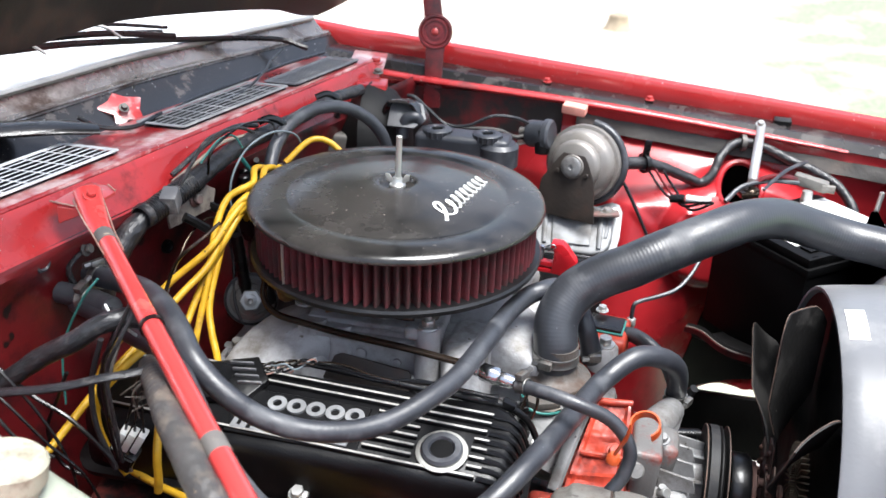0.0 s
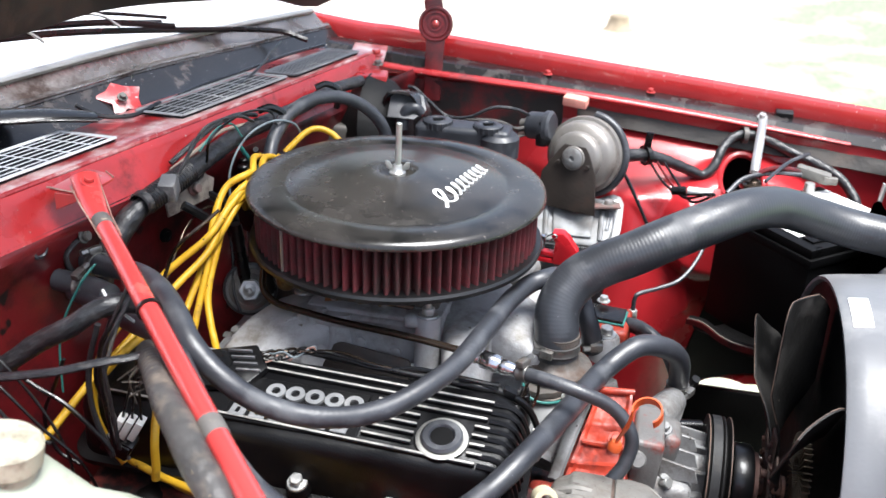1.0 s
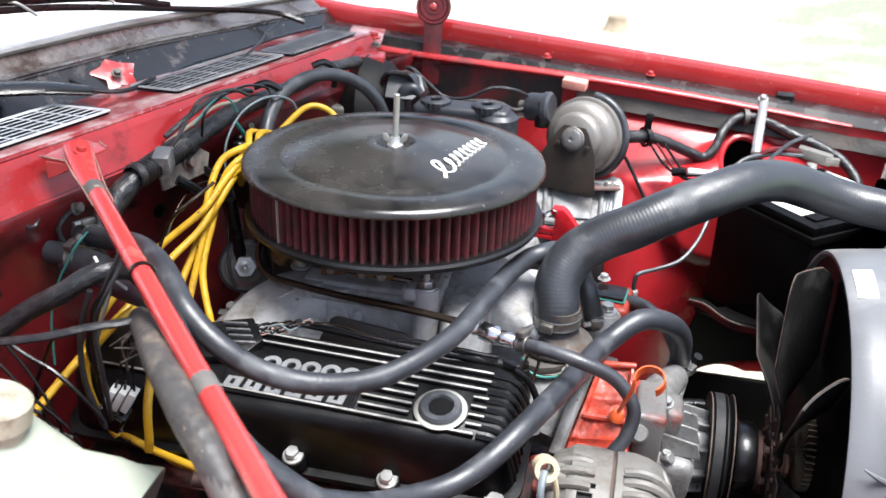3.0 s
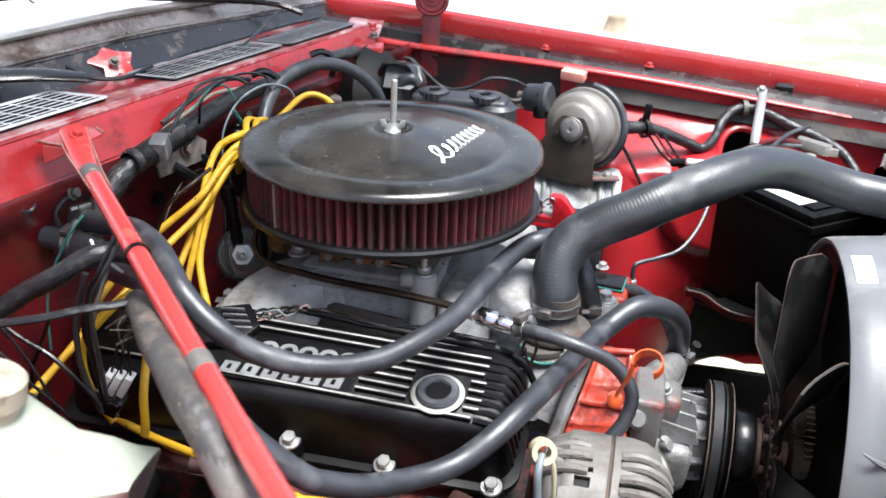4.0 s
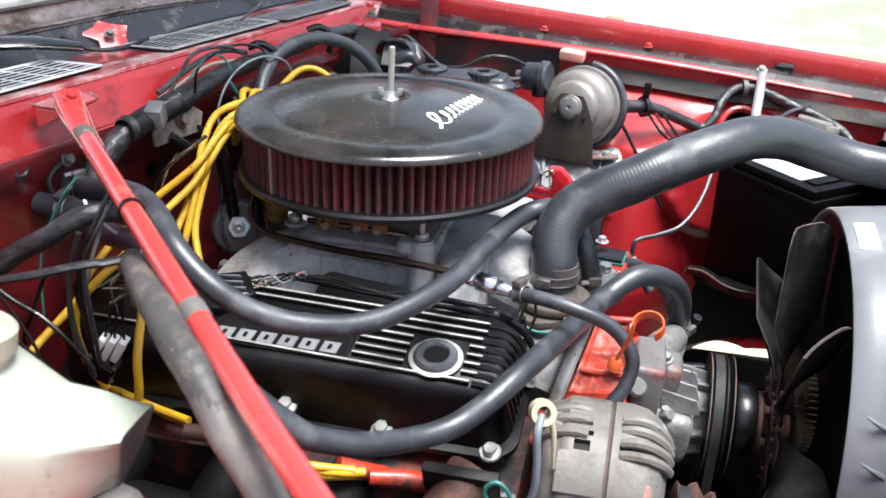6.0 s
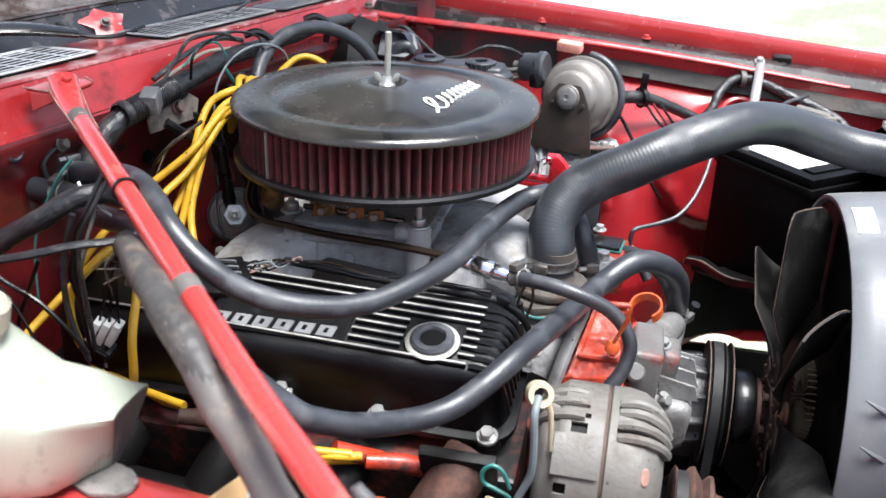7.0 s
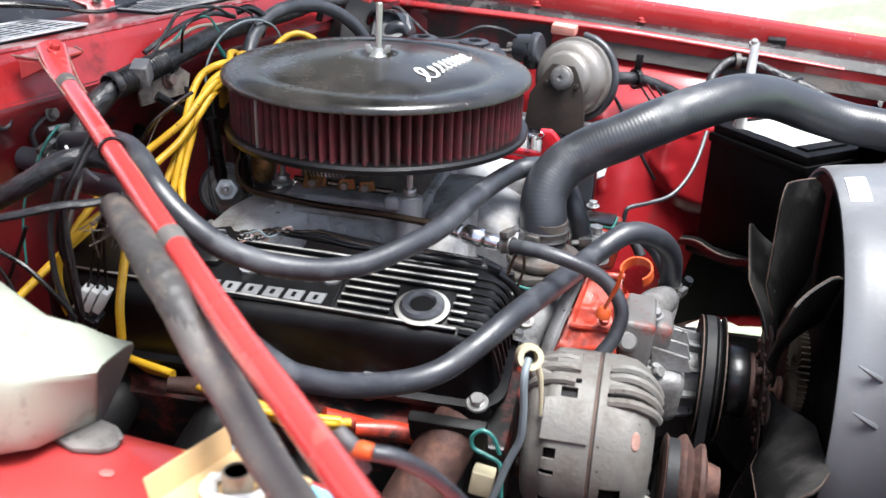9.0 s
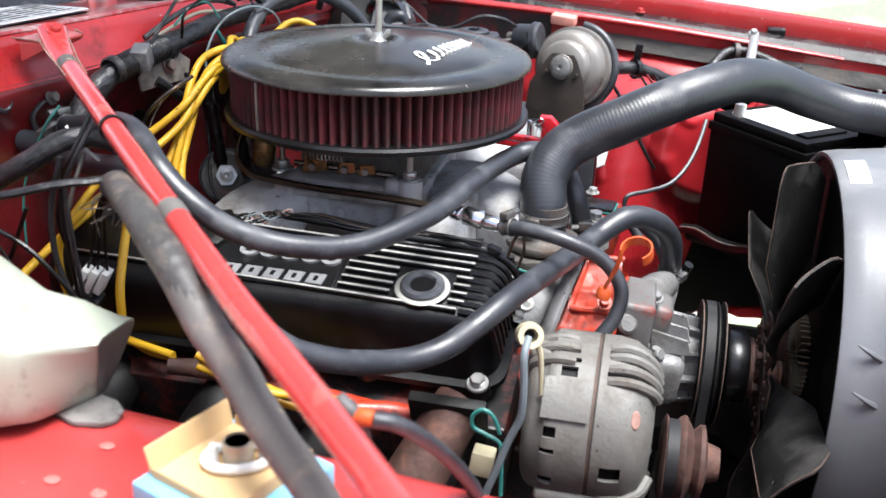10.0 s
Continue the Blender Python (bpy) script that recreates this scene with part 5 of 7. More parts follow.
part("hose", tube([(0.362, 0.052, 0.70), (0.362, 0.045, 0.735), (0.357, 0.025, 0.775), (0.337, -0.005, 0.806), (0.304, -0.033, 0.819), (0.270, -0.068, 0.803), (0.246, -0.136, 0.804), (0.226, -0.208, 0.812), (0.206, -0.268, 0.815), (0.185, -0.303, 0.804), (0.162, -0.325, 0.790), (0.142, -0.344, 0.786), (0.122, -0.364, 0.789), (0.106, -0.390, 0.800), (0.089, -0.412, 0.811), (0.070, -0.428, 0.822), (0.055, -0.442, 0.835), (0.030, -0.452, 0.86), (0.0, -0.452, 0.885), (-0.04, -0.430, 0.915), (-0.085, -0.385, 0.935), (-0.135, -0.325, 0.925), (-0.20, -0.275, 0.905), (-0.26, -0.23, 0.892), (-0.315, -0.20, 0.885)], [0.013, 0.0128, 0.0115, 0.0108, 0.0106, 0.011, 0.012], 16), RUBBER, hb)
clamp(ha, (-0.300, -0.174, 0.907), (-0.06, 0.032, -0.012), 0.0125)
clamp(hb, (0.362, 0.047, 0.722), (0, -0.1, 1), 0.0132, screw=(0.9, -0.5, 0))
hc = thing("inlet_hose", (0.36, 0.08, 0.72), "black curved hose beside the heater hose", "hose")
part("hose", tube([(0.367, 0.080, 0.680), (0.366, 0.080, 0.697), (0.359, 0.080, 0.722), (0.344, 0.085, 0.749), (0.320, 0.100, 0.764), (0.298, 0.118, 0.764), (0.28, 0.13, 0.755)], 0.0092, 14), RUBBER, hc)

pump = thing("water_pump", (0.36, 0.0, 0.52), "bare cast water pump with ribs and pulley", "water pump")
pm = axis_frame((0.29, 0.0, 0.630), (1, 0, 0))
part("housing", lathe([(0.075, 0), (0.075, 0.03), (0.055, 0.05), (0.046, 0.075), (0.042, 0.115), (0.036, 0.120)], pm, 32), CAST_PUMP, pump)
for a in range(0, 360, 36):
    part("rib", slab([(0.0, 0.035), (0.0, 0.115), (0.016, 0.115), (0.03, 0.035)], 0.005, pm @ pose(0, 0, 0, 0, 0, a) @ pose(0.036, 0.0025, 0, 90, 0, 0) , 0.001, 1), CAST_PUMP, pump)
part("inlet_neck", tube([(0.345, 0.02, 0.66), (0.358, 0.040, 0.685), (0.362, 0.052, 0.715)], 0.015, 14), CAST, pump)
part("upper_casting", join(box((0.034, 0.075, 0.085), pose(0.322, -0.105, 0.678, 0, 4, 0), 0.006, 3), box((0.05, 0.05, 0.05), pose(0.335, -0.065, 0.690, 0, 10, 0), 0.012, 3), rod((0.312, -0.135, 0.735), (0.318, -0.150, 0.745), 0.011, 14, 0.003)), CAST_ORANGE, pump, "grey casting with orange overspray")
for p in ((0.312, -0.139, 0.700), (0.333, -0.139, 0.690), (0.345, -0.088, 0.748)):
    bolt(pump, p, (0.1, -1, 0.3) if p[1] < -0.1 else (0, -0.3, 1), 0.006, "bolt", CAST_PUMP)
for k in range(3):
    part("web", slab([(0, 0), (0.045, 0), (0.040, 0.018), (0, 0.026)], 0.004, axis_frame((0.345, -0.10 + 0.03 * k, 0.690), (0, -1, 0.1)), 0.001, 1), CAST_PUMP, pump)
part("casting_neck", tube([(0.325, -0.05, 0.715), (0.345, -0.01, 0.722), (0.358, 0.025, 0.715)], [0.024, 0.02, 0.017], 14), CAST_PUMP, pump)
part("lower_casting", box((0.07, 0.09, 0.06), pose(0.345, -0.075, 0.632, 0, 6, 0), 0.016, 3), CAST_PUMP, pump)
part("side_fitting", rod((0.36, 0.07, 0.646), (0.405, 0.085, 0.642), 0.009, 12, 0.002), PLASTIC, pump, "black hose fitting")
part("fitting_stem", rod((0.375, 0.07, 0.70), (0.385, 0.06, 0.73), 0.006, 8), PLASTIC, pump)
pl = part("pulley", lathe([(0.02, 0), (0.060, 0), (0.0735, -0.001), (0.0745, 0.001), (0.066, 0.008), (0.0655, 0.011), (0.0745, 0.018), (0.0745, 0.0195), (0.066, 0.0225), (0.0745, 0.0255), (0.0745, 0.027), (0.05, 0.028), (0.02, 0.028)], axis_frame((0.405, 0, 0.630), (1, 0, 0)), 56), DARK, pump, "black grooved pulley")
for h_ in (0.0, 0.0265):
    part("worn_rim", lathe([(0.0738, h_ - 0.0008), (0.0752, h_ - 0.0006), (0.0752, h_ + 0.0008), (0.0738, h_ + 0.0010)], axis_frame((0.405, 0, 0.630), (1, 0, 0)), 56, True), RUST_DARK, pl, "rusty worn rim")
part("spacer", lathe([(0.02, 0), (0.044, 0), (0.0455, 0.003), (0.0455, 0.020), (0.042, 0.0245), (0.02, 0.025)], axis_frame((0.4385, 0, 0.630), (1, 0, 0)), 40), PLASTIC, pump, "black smooth spacer drum")
belt = thing("fan_belt", (0.41, -0.1, 0.53), "black rubber fan belt on the pulleys", "belt")


def hull_belt(circles, x, w, t):
    """A belt round circles (y, z, r)."""
    pts = []
    for y, z, r in circles:
        pts += [Vector((y + r * math.cos(a), z + r * math.sin(a))) for a in np.linspace(0, 2 * math.pi, 40)]
    pts = sorted(set((round(p.x, 5), round(p.y, 5)) for p in pts))

    def half(seq):
        h = []
        for p in seq:
            while len(h) > 1 and (h[-1][0] - h[-2][0]) * (p[1] - h[-2][1]) - (h[-1][1] - h[-2][1]) * (p[0] - h[-2][0]) <= 0:
                h.pop()
            h.append(p)
        return h
    ring = half(pts)[:-1] + half(pts[::-1])[:-1]
    cy, cz = np.mean([p[0] for p in ring]), np.mean([p[1] for p in ring])
    bm = bmesh.new()
    loops = []
    for dx, s in ((-w * 0.4, 0.0), (-w / 2, t), (w / 2, t), (w * 0.4, 0.0)):
        L = []
        for y, z in ring:
            d = math.hypot(y - cy, z - cz)
            L.append(bm.verts.new((x + dx, y + (y - cy) / d * s, z + (z - cz) / d * s)))
        loops.append(L)
    for a, b in zip(loops, loops[1:] + loops[:1]):
        for j in range(len(ring)):
            bm.faces.new((a[j], a[(j + 1) % len(ring)], b[(j + 1) % len(ring)], b[j]))
    return bm


part("belt", hull_belt([(0, 0.630, 0.0665), (0.0, 0.42, 0.06)], 0.4145, 0.011, 0.009), BELT, belt)
part("alternator_belt", hull_belt([(-0.248, 0.655, 0.035), (0.0, 0.42, 0.06)], 0.372, 0.011, 0.008), BELT, belt)
crank = thing("crank_pulley", (0.42, 0, 0.35), "black crankshaft pulley low at the engine's front", "pulley")
part("wheel", lathe([(0.02, 0), (0.07, 0), (0.082, 0.002), (0.072, 0.011), (0.082, 0.022), (0.05, 0.026), (0.02, 0.03)], axis_frame((0.406, 0, 0.42), (1, 0, 0)), 40), DARK, crank)

fan = thing("cooling_fan", (0.48, 0, 0.625), "dusty steel six-blade cooling fan with rusty hub", "cooling fan")
FAN_AT = Vector((0.482, 0, 0.627))
part("flange", lathe([(0.010, 0), (0.036, 0), (0.037, 0.002), (0.037, 0.005), (0.010, 0.006)], axis_frame((0.4645, 0, 0.630), (1, 0, 0)), 28), RUST, fan, "rusty hub flange")
for k in range(4):
    a = math.pi * k / 2 + 0.5
    bolt(fan, (0.4705, 0.028 * math.cos(a), 0.630 + 0.028 * math.sin(a)), (1, 0, 0), 0.006, "bolt", RUST)
part("shaft", lathe([(0.014, 0), (0.014, 0.030), (0.017, 0.032), (0.017, 0.036)], axis_frame((0.468, 0, 0.627), (1, 0, -0.05)), 16), RUST, fan, "rusty fan shaft")
part("spider", slab([(0.042 * math.cos(math.pi * k / 7) * (1 if k % 2 == 0 else 0.8), 0.042 * math.sin(math.pi * k / 7) * (1 if k % 2 == 0 else 0.8)) for k in range(14)], 0.004, axis_frame(FAN_AT + Vector((-0.003, 0, 0)), (1, 0, 0)), 0.001, 1), RUST_DARK, fan, "rusty mounting spider")
for k in range(6):
    a = (-66, -4, 38, 85, 150, 215)[k]
    turn = Matrix.Translation(FAN_AT) @ Matrix.Rotation(radians(a), 4, "X")
    rows = []
    for s_ in np.linspace(0, 1, 12):
        r = 0.045 + 0.213 * s_
        g = min(1, max(0, s_ - 0.04) * 2.6)
        row = []
        for c in np.linspace(-1, 1, 11):
            tip = 0.022 * (max(0, abs(c) - 0.55) / 0.45) ** 2 * max(0, s_ - 0.72) * 3.6
            row.append((0.004 + (0.008 + 0.020 * g) * c * g + 0.009 * (c * c - 0.4) * g, (0.018 + 0.012 * g) * c, r - tip))
        rows.append(row)
    bm = sheet(rows, 0.0022)
    bm.transform(turn)
    blade = part("blade", bm, DUSTY_BLADE, fan)
    rim = [turn @ Vector(r[0]) for r in rows[3:]] + [turn @ Vector(p) for p in rows[-1][1:]]
    # Thin tube, lighter than the blade, along its side and tip.
    part("lighter_edge", tube(rim, 0.0008, 6, 1, smooth=False), RUST_DARK, blade, "thin lighter rim along the blade edge")
    part("root_plate", slab([(-0.014, 0.030), (0.014, 0.030), (0.017, 0.075), (-0.017, 0.075)], 0.003, turn @ pose(0, 0, 0, 90, 0, 90), 0.001, 1), RUST_DARK, blade, "rusty riveted root plate")
    for yy, rr in ((-0.008, 0.045), (0.008, 0.052), (-0.006, 0.064)):
        part("rivet", lathe([(0.0045, 0), (0.003, 0.003), (0, 0.0035)], axis_frame(turn @ Vector((-0.001, yy, rr)), (-1, 0, 0)), 10), RUST, blade)

clutch = part("clutch_disc", lathe([(0.02, 0), (0.040, 0), (0.042, 0.004), (0.042, 0.014), (0.038, 0.018), (0.02, 0.020)], axis_frame((0.524, 0, 0.655), (1, 0, 0)), 40), RUST_DARK, fan, "dull finned clutch disc")
for k in range(40):
    m = Matrix.Translation((0.516, 0, 0.655)) @ Matrix.Rotation(2 * math.pi * k / 40, 4, "X")
    part("cooling_fin", box((0.036, 0.0018, 0.030), m @ pose(0.016, 0, 0.020), 0.0), FINBROWN, clutch)

shroud = thing("fan_shroud", (0.56, 0.02, 0.42), "grey-black plastic fan shroud round the fan", "fan shroud")
sm = axis_frame((0.518, 0.02, 0.655), (1, 0, 0))
part("collar", lathe([(0.230, 0.004), (0.232, 0.0), (0.236, 0.0), (0.238, 0.003), (0.241, 0.02), (0.248, 0.075), (0.262, 0.085), (0.262, 0.088), (0.244, 0.086), (0.236, 0.06)], sm, 96, True), PLASTIC_GREY, shroud)
# Black skin paints the shade inside the grey collar.
part("collar_inner_shade", lathe([(0.2293, 0.006), (0.2352, 0.060), (0.2430, 0.0855)], sm, 96), BATTERY_AND_SHADE, shroud, "black skin standing for shade inside the collar")
bm = bmesh.new()
rings = [[], []]
for k in range(72):
    a = 2 * math.pi * k / 72
    c, s_ = math.cos(a), math.sin(a)
    t = min(0.31 / max(1e-6, abs(c)), (0.262 if s_ > 0 else 0.27) / max(1e-6, abs(s_)), 0.385)
    rings[0].append(bm.verts.new((0.606, 0.02 + 0.247 * c, 0.655 + 0.247 * s_)))
    rings[1].append(bm.verts.new((0.606, 0.02 + t * c, 0.655 + t * s_)))
for k in range(72):
    bm.faces.new((rings[0][k], rings[0][(k + 1) % 72], rings[1][(k + 1) % 72], rings[1][k]))
bmesh.ops.solidify(bm, geom=bm.faces[:], thickness=0.004)
part("back_plate", bm, PLASTIC_GREY, shroud)
a = radians(68)
part("sticker", sheet([[(x, 0.02 - r * math.sin(b), 0.655 + r * math.cos(b)) for b in np.linspace(radians(2), radians(15), 6)] for x, r in ((0.528, 0.2402), (0.549, 0.2431))], 0.0006), WHITE, shroud, "blank white sticker")
for p in ((0.555, -0.196, 0.764), (0.555, -0.212, 0.722)):
    part("rib", tube([p, (p[0] - 0.012, p[1] - 0.004, p[2] + 0.008), (p[0] - 0.024, p[1] - 0.004, p[2] + 0.015)], [0.0035, 0.0025, 0.001], 6), PLASTIC_GREY, shroud, "short stiffening rib")

rad = thing("radiator", (0.65, 0.02, 0.36), "dark radiator with fine dusty cooling fins", "radiator")
part("core", box((0.05, 0.62, 0.42), pose(0.655, 0.02, 0.40), 0.003), GRIME, rad)
part("top_tank", box((0.06, 0.62, 0.055), pose(0.655, 0.02, 0.815), 0.016, 4), DARK, rad, "black top tank")
part("neck", rod((0.63, 0.165, 0.86), (0.645, 0.160, 0.905), 0.022, 18), DARK, rad)
for k in range(64):
    part("fin", box((0.012, 0.60, 0.0012), pose(0.624, 0.02, 0.405 + 0.0064 * k), 0.0), FINBROWN, rad, "dusty brown cooling fin")
rng = random.Random(5)
for k in range(14):
    part("core_tube", box((0.008, 0.004, 0.41), pose(0.6155, -0.27 + 0.045 * k, 0.402), 0.0), FINBROWN, rad)

# ---- alternator ----
alt = thing("alternator", (0.285, -0.25, 0.585), "dull cast aluminium alternator with ribs and vents", "alternator")
am = axis_frame((0.229, -0.250, 0.690), (1, 0, 0)) @ Matrix.Scale(0.955, 4)


def vented(profile, m, holes, seg=96, deep=0.004):
    """A turned housing with real openings (angle from, to, height from, to) through its wall."""
    heights = sorted(set([h for r, h in profile] + [h for q in holes for h in q[2:]]))
    bm = bmesh.new()
    hs = [h for r, h in profile]
    rs = [r for r, h in profile]
    rings = []
    for h in heights:
        r = float(np.interp(h, hs, rs))
        rings.append([bm.verts.new((r * math.cos(2 * math.pi * j / seg), r * math.sin(2 * math.pi * j / seg), h)) for j in range(seg)])
    lip = []
    for i in range(len(rings) - 1):
        mid = (heights[i] + heights[i + 1]) / 2
        for j in range(seg):
            ang = 360 * (j + 0.5) / seg
            f = bm.faces.new((rings[i][j], rings[i][(j + 1) % seg], rings[i + 1][(j + 1) % seg], rings[i + 1][j]))
            if any(a0 <= ang <= a1 and h0 <= mid <= h1 for a0, a1, h0, h1 in holes):
                lip.append(f)
    grown = bmesh.ops.extrude_face_region(bm, geom=lip)
    for v in [g for g in grown["geom"] if isinstance(g, bmesh.types.BMVert)]:
        k = max(0.3, 1 - deep / max(0.01, math.hypot(v.co.x, v.co.y)))
        v.co.x, v.co.y = v.co.x * k, v.co.y * k
    bmesh.ops.delete(bm, geom=[f for f in lip if f.is_valid], context="FACES")
    bmesh.ops.delete(bm, geom=[g for g in grown["geom"] if isinstance(g, bmesh.types.BMFace)], context="FACES_ONLY")
    bm.transform(m)
    return bm


def arc_plate(m, a0, a1, h0, h1, r, thick):
    """A curved pad lying on a turned housing."""
    return sheet([[m @ Vector((r * math.cos(radians(a)), r * math.sin(radians(a)), h)) for h in np.linspace(h0, h1, 4)] for a in np.linspace(a0, a1, 10)], thick)


part("rear_housing", vented([(0.040, 0.0), (0.066, 0.002), (0.074, 0.006), (0.078, 0.012), (0.081, 0.020), (0.085, 0.024), (0.086, 0.030), (0.086, 0.066), (0.084, 0.0675)], am, [(107, 114, 0.036, 0.052), (118, 125, 0.034, 0.050), (158, 165, 0.024, 0.036), (171, 178, 0.022, 0.036), (196, 204, 0.022, 0.036)]), CAST_DULL, alt)
part("front_housing", vented([(0.084, 0.0695), (0.086, 0.071), (0.086, 0.088), (0.083, 0.104), (0.074, 0.118), (0.055, 0.126), (0.03, 0.128)], am, [(98, 101, 0.078, 0.108), (107, 110, 0.078, 0.108), (117, 120, 0.078, 0.108), (180, 192, 0.080, 0.100)]), CAST_DULL, alt)
# Added black core paints the shade seen through the vents.
part("core", lathe([(0.02, 0.004), (0.060, 0.008), (0.0805, 0.026), (0.0815, 0.090), (0.076, 0.102), (0.05, 0.118)], am, 48), BATTERY_AND_SHADE, alt, "black core added to keep the vents dark")
part("seam", lathe([(0.083, 0.066), (0.0855, 0.0665), (0.0855, 0.0690), (0.083, 0.0695)], am, 72, True), RUST_DARK, alt, "brown seam between the housings")
for a in (94, 103.5, 113.5, 123, 210, 240, 270, 300, 330, 0, 30):
    m = am @ Matrix.Rotation(radians(a), 4, "Z")
    part("front_rib", tube([m @ Vector(p) for p in ((0.0835, 0, 0.080), (0.086, 0, 0.094), (0.083, 0, 0.108), (0.073, 0, 0.121), (0.058, 0, 0.128))], 0.0052, 8), CAST_DULL, alt)
for a in (92, 101, 112):
    m = am @ Matrix.Rotation(radians(a), 4, "Z")
    part("rear_rib", tube([m @ Vector(p) for p in ((0.060, 0, 0.003), (0.075, 0, 0.006), (0.084, 0, 0.018), (0.088, 0, 0.034), (0.0865, 0, 0.046))], 0.0050, 8), CAST_DULL, alt)
part("raised_pad", arc_plate(am, 126, 152, 0.020, 0.064, 0.0895, 0.006), CAST_DULL, alt)
part("raised_pad", arc_plate(am, 84, 104, 0.026, 0.050, 0.0905, 0.007), CAST_DULL, alt)
part("bearing_lug", box((0.026, 0.026, 0.024), am @ Matrix.Rotation(radians(100), 4, "Z") @ pose(0.072, 0, 0.0), 0.008, 3), CAST_DULL, alt)
for a in (215, 330):
    m = am @ Matrix.Rotation(radians(a), 4, "Z")
    part("bolt_ear", rod(m @ Vector((0.088, 0, 0.020)), m @ Vector((0.088, 0, 0.120)), 0.008, 12, 0.002), CAST_DULL, alt)
part("pulley", lathe([(0.015, 0), (0.036, 0), (0.042, 0.003), (0.034, 0.010), (0.042, 0.018), (0.043, 0.022), (0.030, 0.030), (0.036, 0.036), (0.036, 0.040), (0.020, 0.044), (0.016, 0.056), (0, 0.058)], axis_frame((0.362, -0.248, 0.655), (1, 0, 0)), 40), RUST, alt, "rusty red pulley")
part("lifting_stud", join(slab(hexagon(0.007), 0.012, axis_frame((0.350, -0.11, 0.69), (0.6, -0.6, 0.5)), 0.001, 1), rod((0.345, -0.105, 0.65), (0.352, -0.112, 0.70), 0.005, 8)), STEEL, alt)
part("copper_spot", lathe([(0.008, 0), (0.0065, 0.002), (0, 0.0025)], am @ Matrix.Rotation(radians(146), 4, "Z") @ pose(0.0795, 0, 0.108, 0, 66, 0) @ Matrix.Diagonal((0.7, 1.2, 1, 1)), 20), FADED, alt, "coppery worn spot")
ring = thing("wire_connector", (0.232, -0.31, 0.795), "cream plastic ring connector on a grey wire", "connector")
cm = axis_frame((0.232, -0.314, 0.805), (0.3, -0.9, 0.45))
part("ring", lathe([(0.0065, -0.009), (0.0115, -0.009), (0.0122, 0.0), (0.0115, 0.008), (0.0065, 0.008)], cm, 28, True), CREAM, ring)
part("tail", tube([(0.238, -0.312, 0.800), (0.243, -0.312, 0.785), (0.245, -0.312, 0.765), (0.246, -0.312, 0.745)], [0.0034, 0.0028, 0.0022, 0.0018], 8), CREAM, ring)
part("wire", tube([(0.232, -0.320, 0.806), (0.231, -0.335, 0.795), (0.233, -0.338, 0.764), (0.232, -0.338, 0.734), (0.223, -0.338, 0.708), (0.213, -0.34, 0.673), (0.204, -0.34, 0.642), (0.195, -0.34, 0.60)], 0.0036, 8), GREYBLUE, ring, "grey twisted wire")
solo("green_wire", tube([(0.213, -0.325, 0.705), (0.206, -0.325, 0.722), (0.196, -0.325, 0.728), (0.187, -0.325, 0.720), (0.188, -0.325, 0.708), (0.200, -0.325, 0.702), (0.213, -0.325, 0.695), (0.216, -0.327, 0.68), (0.218, -0.33, 0.64)], 0.0022, 6), TEAL, "thin green wire curled in a loop", "wire")
solo("cream_plug", box((0.022, 0.018, 0.026), pose(0.195, -0.315, 0.652, 0, 8, 0), 0.003), CREAM, "cream plastic plug low by the alternator", "plug")

strap = thing("cable_strap", (0.31, -0.21, 0.80), "bright orange plastic strap looped round a hose", "strap")
AX = Vector((-0.16, -0.42, 0.89)).normalized()
E1 = Vector((1, -0.15, 0.1))
E1 = (E1 - AX * E1.dot(AX)).normalized()
E2 = AX.cross(E1)
mid = Vector((0.3165, -0.230, 0.861))
path = [Vector((0.290, -0.222, 0.815)), Vector((0.295, -0.226, 0.830)), Vector((0.300, -0.230, 0.845))] + [mid + (E1 * math.cos(a) + E2 * math.sin(a)) * 0.0150 for a in np.linspace(math.pi * 1.08, -math.pi * 0.32, 22)]
part("band", sheet([[p - AX * 0.0052 * (0.7 if i < 2 else 1), p, p + AX * 0.0052 * (0.7 if i < 2 else 1)] for i, p in enumerate(path)], 0.0016), ORANGE_PLASTIC, strap)
part("knot", lathe([(0.004, 0), (0.0070, 0.002), (0.0074, 0.008), (0.005, 0.012)], pose(0.289, -0.221, 0.804, 0, 12, 0), 16), ORANGE_PLASTIC, strap)

# ---- brace rod and near hoses ----
rodt = thing("brace_rod", (0, -0.48, 0.90), "bright red tubular brace rod with flattened end", "brace rod")
d = Vector((0.234, -0.243, -0.036))
p0 = Vector((-0.243, -0.238, 0.990))
part("tube", tube([p0, p0 + d * 0.5, p0 + d, (0.085, -0.578, 0.940), (0.129, -0.624, 0.938), (0.188, -0.683, 0.930), (0.215, -0.715, 0.931), (0.26, -0.765, 0.928)], 0.0095, 20, 8), RED_ROD, rodt)
part("flat_end", tube([p0 + d * 0.02, p0 - d * 0.12 + Vector((0, 0, 0.003)), p0 - d * 0.24 + Vector((-0.002, 0.006, 0.012))], [0.0095, 0.0125, 0.0150], 14, 6, flat=0.55), RED_ROD, rodt)
for side_ in (-1, 1):
    part("lighter_edge", tube([p0 - d * q + Vector((0.0098, 0.0094, 0)) * side_ * w_ + Vector((0, 0, 0.003 + 0.05 * max(0, q - 0.08))) for q, w_ in ((-0.10, 0.72), (0.02, 0.80), (0.12, 0.98), (0.22, 1.10))], 0.0009, 6, 5), FADED, rodt, "edge worn to bare metal")
bolt(rodt, p0 - d * 0.2 + Vector((0.002, 0.002, 0.015)), (0.4, -0.2, 1), 0.0055, "bolt", RED_ROD)
